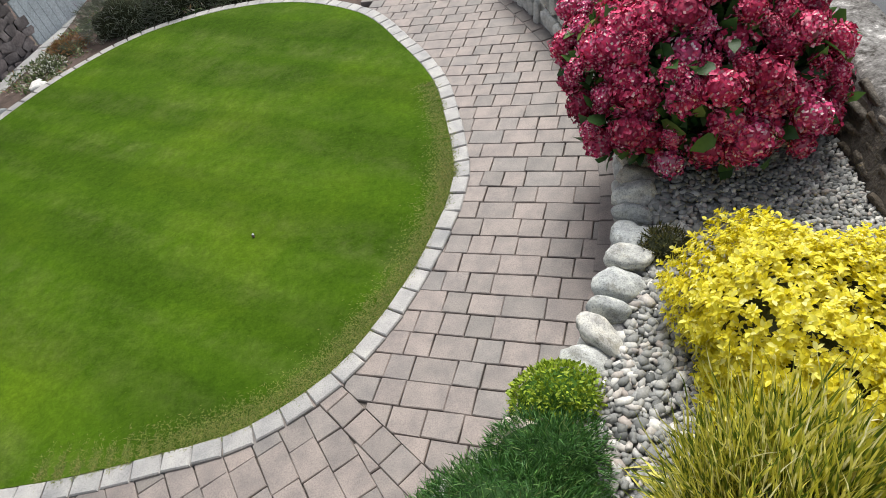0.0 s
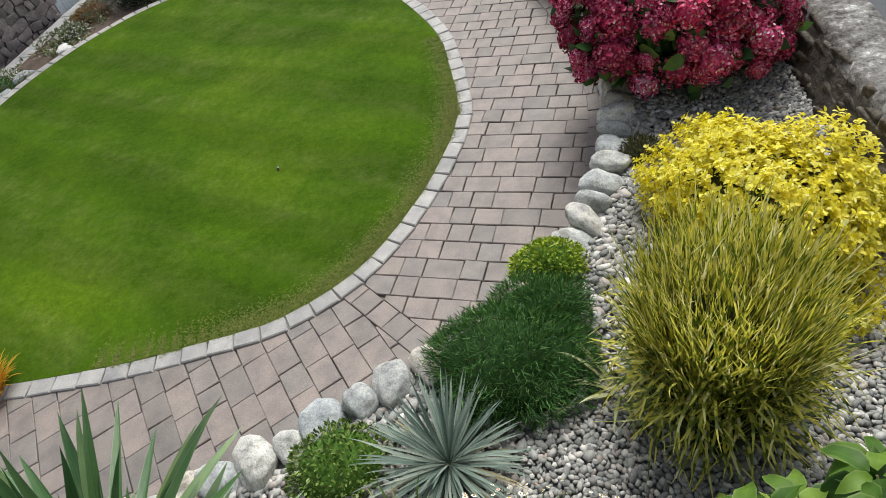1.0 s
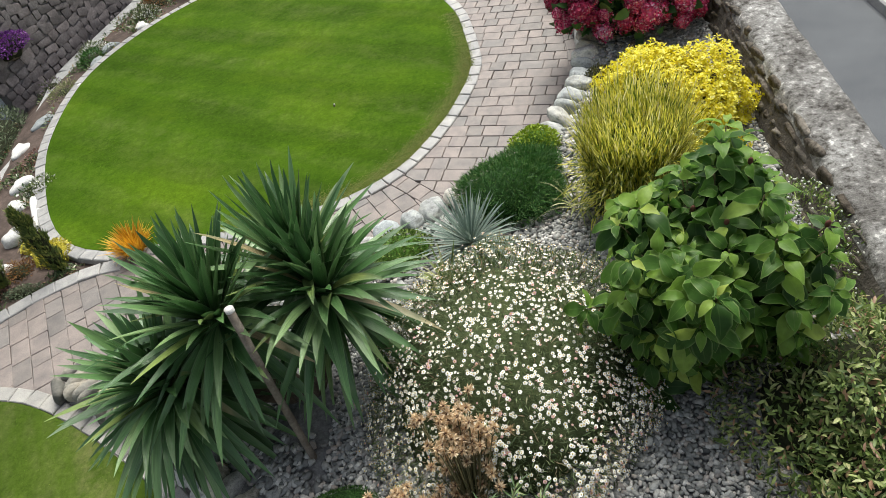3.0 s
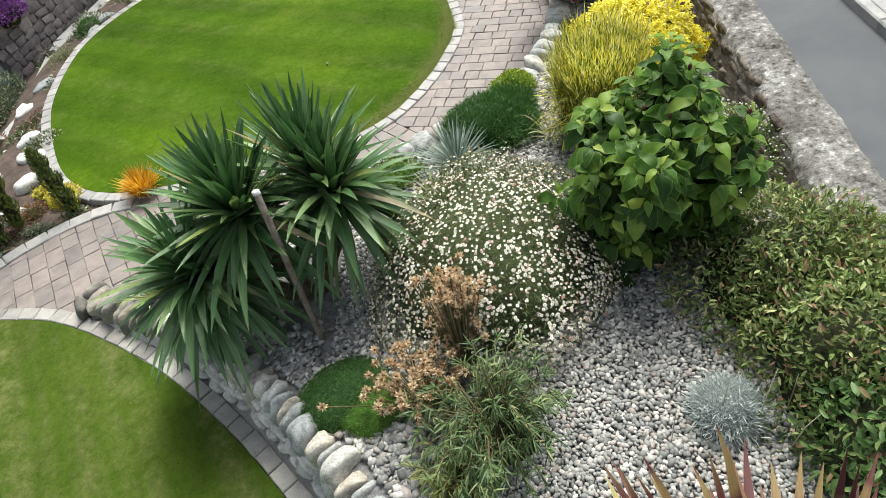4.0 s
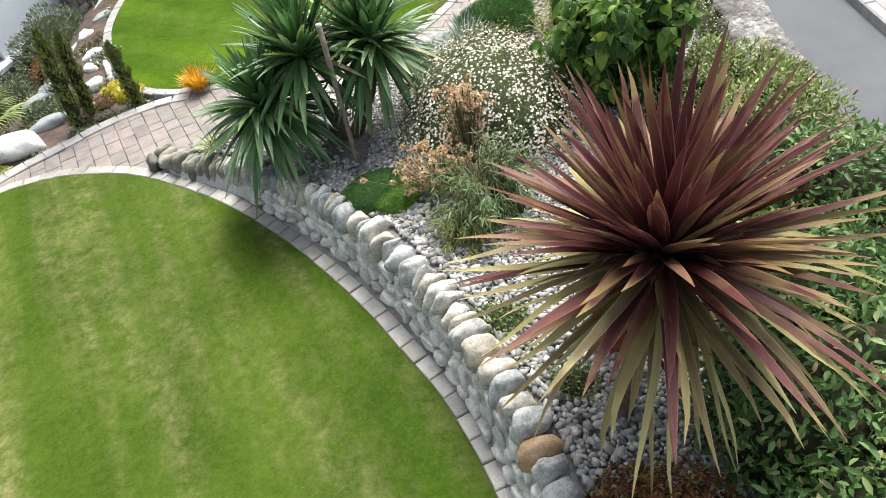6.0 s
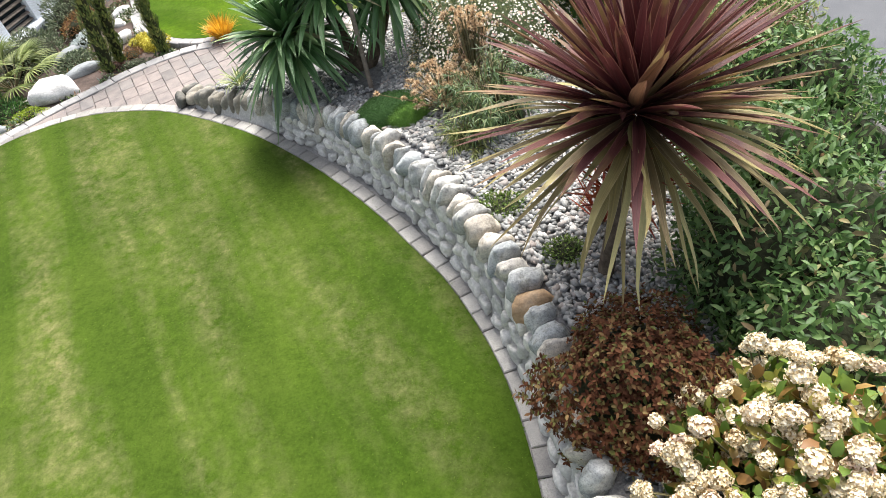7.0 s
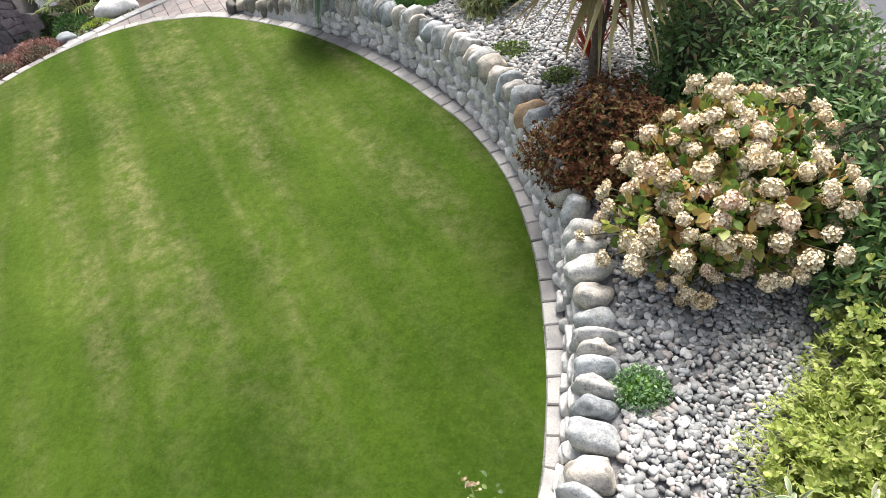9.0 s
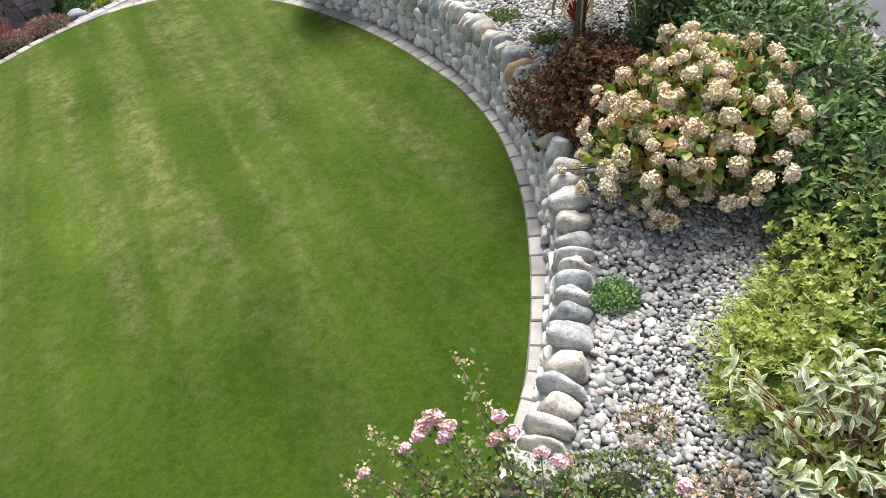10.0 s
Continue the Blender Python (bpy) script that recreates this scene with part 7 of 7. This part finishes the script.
q = q[(q[:, 0] < -3.3) | (q[:, 1] > 6.9)]
q = q[wobble(np.column_stack([q, np.zeros(len(q))]), 2.3, 1.0, 7.0) + rng.normal(0, 0.08, len(q)) > 0.08]
q = q[distance(q, strip_line) > 0.17]
tall = np.clip(np.sin(q[:, 0] * 5.1 + 1.7 * np.sin(q[:, 1] * 3.3)) * np.cos(q[:, 1] * 4.3), -0.3, 1) * 0.09 + 0.03
n = len(q)
o = np.column_stack([q, ground_z(q[:, 0], q[:, 1]) + tall * rng.uniform(0.1, 1, n)])
v, f = soup(LANCE_V, LANCE_T, o, rng.normal(size=(n, 3)) * np.array([1, 1, 0.6]) + np.array([0, 0, 0.5]), rng.normal(0, 0.5, (n, 3)) + np.array([0, 0, 1]), rng.uniform(0.035, 0.075, n), rng.uniform(0.012, 0.026, n))
tagged(part("border_ground_cover", mesh_of("border_ground_cover", v, f, COVER)), "low mixed green and rust ground cover of the border", "ground cover", "", "stuff")

# small peg in the oval lawn
peg = thing("lawn_peg", (-1.4, 3.09, 0.01), "tiny dark peg with a white cap in the lawn", "peg")
part("shaft", tube_mesh("shaft", [([(0, 0, -0.01), (0, 0, 0.022)], 0.009)], BARK, 8), peg)
part("cap", tube_mesh("cap", [([(0.004, 0, 0.022), (0.004, 0, 0.03)], 0.006)], WHITE_PLASTIC, 8), peg, "white cap")

# fan palm
PALM = leaf_material("palm_leaf", [(0, (0.09, 0.13, 0.03)), (0.5, (0.18, 0.23, 0.06)), (1, (0.32, 0.36, 0.13))], 0.45, 0.15)
root = thing("fan_palm", (-5.72, 1.35, -0.25), "small fan palm with yellowish green fingered leaves", "palm")
r = np.random.default_rng(77)
sets, vs = [], []
for k in range(24):
    a, e = TAU * k / 24 * 5 + r.uniform(-0.2, 0.2), r.uniform(0.35, 1.2)
    d = np.array([math.cos(a) * math.cos(e), math.sin(a) * math.cos(e), math.sin(e)])
    tip = d * r.uniform(0.28, 0.5) + np.array([0, 0, 0.12])
    sets.append(([(0, 0, 0.08), tuple(tip * 0.5 + np.array([0, 0, 0.03])), tuple(tip)], (0.008, 0.006, 0.005)))
    side = np.cross(d, [0, 0, 1.0])
    side /= np.linalg.norm(side)
    ang = np.linspace(-1.25, 1.25, 18)
    ax = d[None] * np.cos(ang)[:, None] + side[None] * np.sin(ang)[:, None]
    vs.append(blades(np.tile(tip, (18, 1)), ax, 0.36 * np.cos(ang * 0.5), 0.02, 0.35, 4, 0.2))
part("leaf_stalk_mass", tube_mesh("leaf_stalk_mass", sets, STEM, 5), root)
part("trunk", tube_mesh("trunk", [([(0, 0, -0.05), (0, 0, 0.14)], (0.06, 0.05))], BARK, 9), root)
v, f = joined(*vs)
part("frond_mass", mesh_of("frond_mass", v, f, PALM), root, kind="stuff")

# dark stone boundary wall, gate and the white house corner
DARK_STONE = plain("dark_wall_stone", [(0.3, (0.16, 0.138, 0.135)), (0.5, (0.23, 0.2, 0.197)), (0.7, (0.32, 0.285, 0.28))], 7, 0.9, 0.8, 40, by_object=0.28, dist=0.012)
DARK_MORTAR = plain("dark_mortar", [(0.3, (0.14, 0.126, 0.125)), (0.7, (0.23, 0.21, 0.21))], 12, 0.95, 0.4, 60)


def straight(root, name, a, b, thick, z0, z1, mat):
    a, b = np.array(a), np.array(b)
    t = (b - a) / np.linalg.norm(b - a)
    n = np.array((t[1], -t[0])) * thick
    c = [a, b, b - n, a - n]
    v = [(*p, z0) for p in c] + [(*p, z1) for p in c]
    return part(name, mesh_of(name, v, [(0, 1, 5, 4), (1, 2, 6, 5), (2, 3, 7, 6), (3, 0, 4, 7), (4, 5, 6, 7)], mat), root)


def rubble_wall(name, a, b, label, top=2.3):
    root = thing(name, (0, 0, 0), label, "wall", "", "structure")
    a, b = np.array(a), np.array(b)
    straight(root, "wall_body", a, b, 0.4, -0.6, top, DARK_MORTAR)
    t = (b - a) / np.linalg.norm(b - a)
    n = np.array((t[1], -t[0]))
    turn = math.degrees(math.atan2(t[1], t[0]))
    shapes = []
    for k in range(6):
        d = ICO2[0] * (1 + wobble(ICO2[0], 1.2, 1.0, k * 4.0 + 2)[:, None])
        d = np.sign(d) * np.abs(d) ** 0.38
        shapes.append(mesh_of("wall_stone", d / np.abs(d).max(0) * 0.5, ICO2[1], DARK_STONE, True))
    length, z = np.linalg.norm(b - a), -0.4
    while z < 1.35:
        h = random.uniform(0.08, 0.13)
        s = random.uniform(-0.1, 0.05)
        while s < length:
            w = random.uniform(0.1, 0.26)
            p = a + t * (s + w / 2) + n * 0.012
            part("wall_stone", random.choice(shapes), root, at=pose(p[0], p[1], z + h / 2, random.uniform(-4, 4), random.uniform(-22, 22), turn) @ Matrix.Diagonal((w * random.uniform(0.95, 1.12), 0.026, h * random.uniform(0.85, 1.4), 1)))
            s += w
        z += h
    return root


rubble_wall("wall_west", (-6.12, 5.0), (-5.38, 7.66), "tall dark rubble stone boundary wall")
rubble_wall("wall_pillar", (-7.5, 0.72), (-6.12, 0.82), "rough purplish stone wall end before the house", 1.9)
PALE_BOARD = plain("pale_painted_board", [(0.3, (0.5, 0.56, 0.6)), (0.7, (0.62, 0.68, 0.72))], 6, 0.6, 0.2, 40, by_object=0.06)
gate = thing("boarded_gate", (-5.36, 7.72, -0.3), "pale blue grey gate of upright boards", "gate")
turn = math.degrees(math.atan2(0.972, 0.235))
board = box_mesh("board", 0.118, 0.03, 1.9, 0.006, PALE_BOARD)
for k in range(13):
    s = 0.06 + k * 0.125
    part("board", board, gate, at=pose(0.235 * s, 0.972 * s, 1.9, 0, 0, turn))
part("rail", box_mesh("rail", 1.62, 0.04, 0.09, 0.006, PALE_BOARD), gate, at=pose(0.235 * 0.81 - 0.034, 0.972 * 0.81 + 0.008, 0.5, 0, 0, turn))
part("rail", box_mesh("rail", 1.62, 0.04, 0.09, 0.006, PALE_BOARD), gate, at=pose(0.235 * 0.81 - 0.034, 0.972 * 0.81 + 0.008, 1.6, 0, 0, turn))
WHITE_WALL = plain("white_render", [(0.3, (0.72, 0.77, 0.83)), (0.7, (0.78, 0.82, 0.87))], 4, 0.8, 0.2, 70)
house = thing("white_house_corner", (-6.86, 1.6, -0.6), "corner of a white rendered house with a dark low window", "house")
house.matrix_basis = pose(-6.86, 1.6, -0.6, 0, 0, 80)
for nm, (x0, y0, z0, x1, y1, z1), mat in (("wall", (-0.6, 0.0, 0, 4.0, 0.2, 0.42), WHITE_WALL), ("wall", (-0.6, 0.0, 1.3, 4.0, 0.2, 2.6), WHITE_WALL), ("wall", (-0.6, 0.0, 0.42, 1.42, 0.2, 1.3), WHITE_WALL), ("wall", (2.0, 0.0, 0.42, 4.0, 0.2, 1.3), WHITE_WALL),
                                         ("wall", (-0.6, 0.2, 0, -0.4, 1.9, 2.6), WHITE_WALL)):
    c = [(x0, y0), (x1, y0), (x1, y1), (x0, y1)]
    v = [(*p, z0) for p in c] + [(*p, z1) for p in c]
    part(nm, mesh_of(nm, v, [(0, 1, 5, 4), (1, 2, 6, 5), (2, 3, 7, 6), (3, 0, 4, 7), (4, 5, 6, 7), (3, 2, 1, 0)], mat), house)
GLASS, gt, gb = material("dark_window_glass")
gb.inputs["Base Color"].default_value = (0.02, 0.025, 0.03, 1)
gb.inputs["Roughness"].default_value = 0.08
window = part("window", mesh_of("window", [(1.42, 0.1, 0.42), (2.0, 0.1, 0.42), (2.0, 0.1, 1.3), (1.42, 0.1, 1.3)], [(0, 1, 2, 3)], GLASS), house, "dark glass pane")
for k in range(9):
    part("louvre", box_mesh("louvre", 0.57, 0.05, 0.012, 0.003, WOOD_STAKE), window, "grey louvre slat", pose(1.71, 0.06, 0.47 + 0.09 * k, 30, 0, 0))
part("sill", box_mesh("sill", 1.5, 0.2, 0.06, 0.008, WHITE_WALL), window, "white sill", pose(1.95, -0.04, 0.42))
edging("border_edging", strip_line, False, 0.24, 0.5, KERBSTONE, "grey concrete strip along the west border", -0.09)
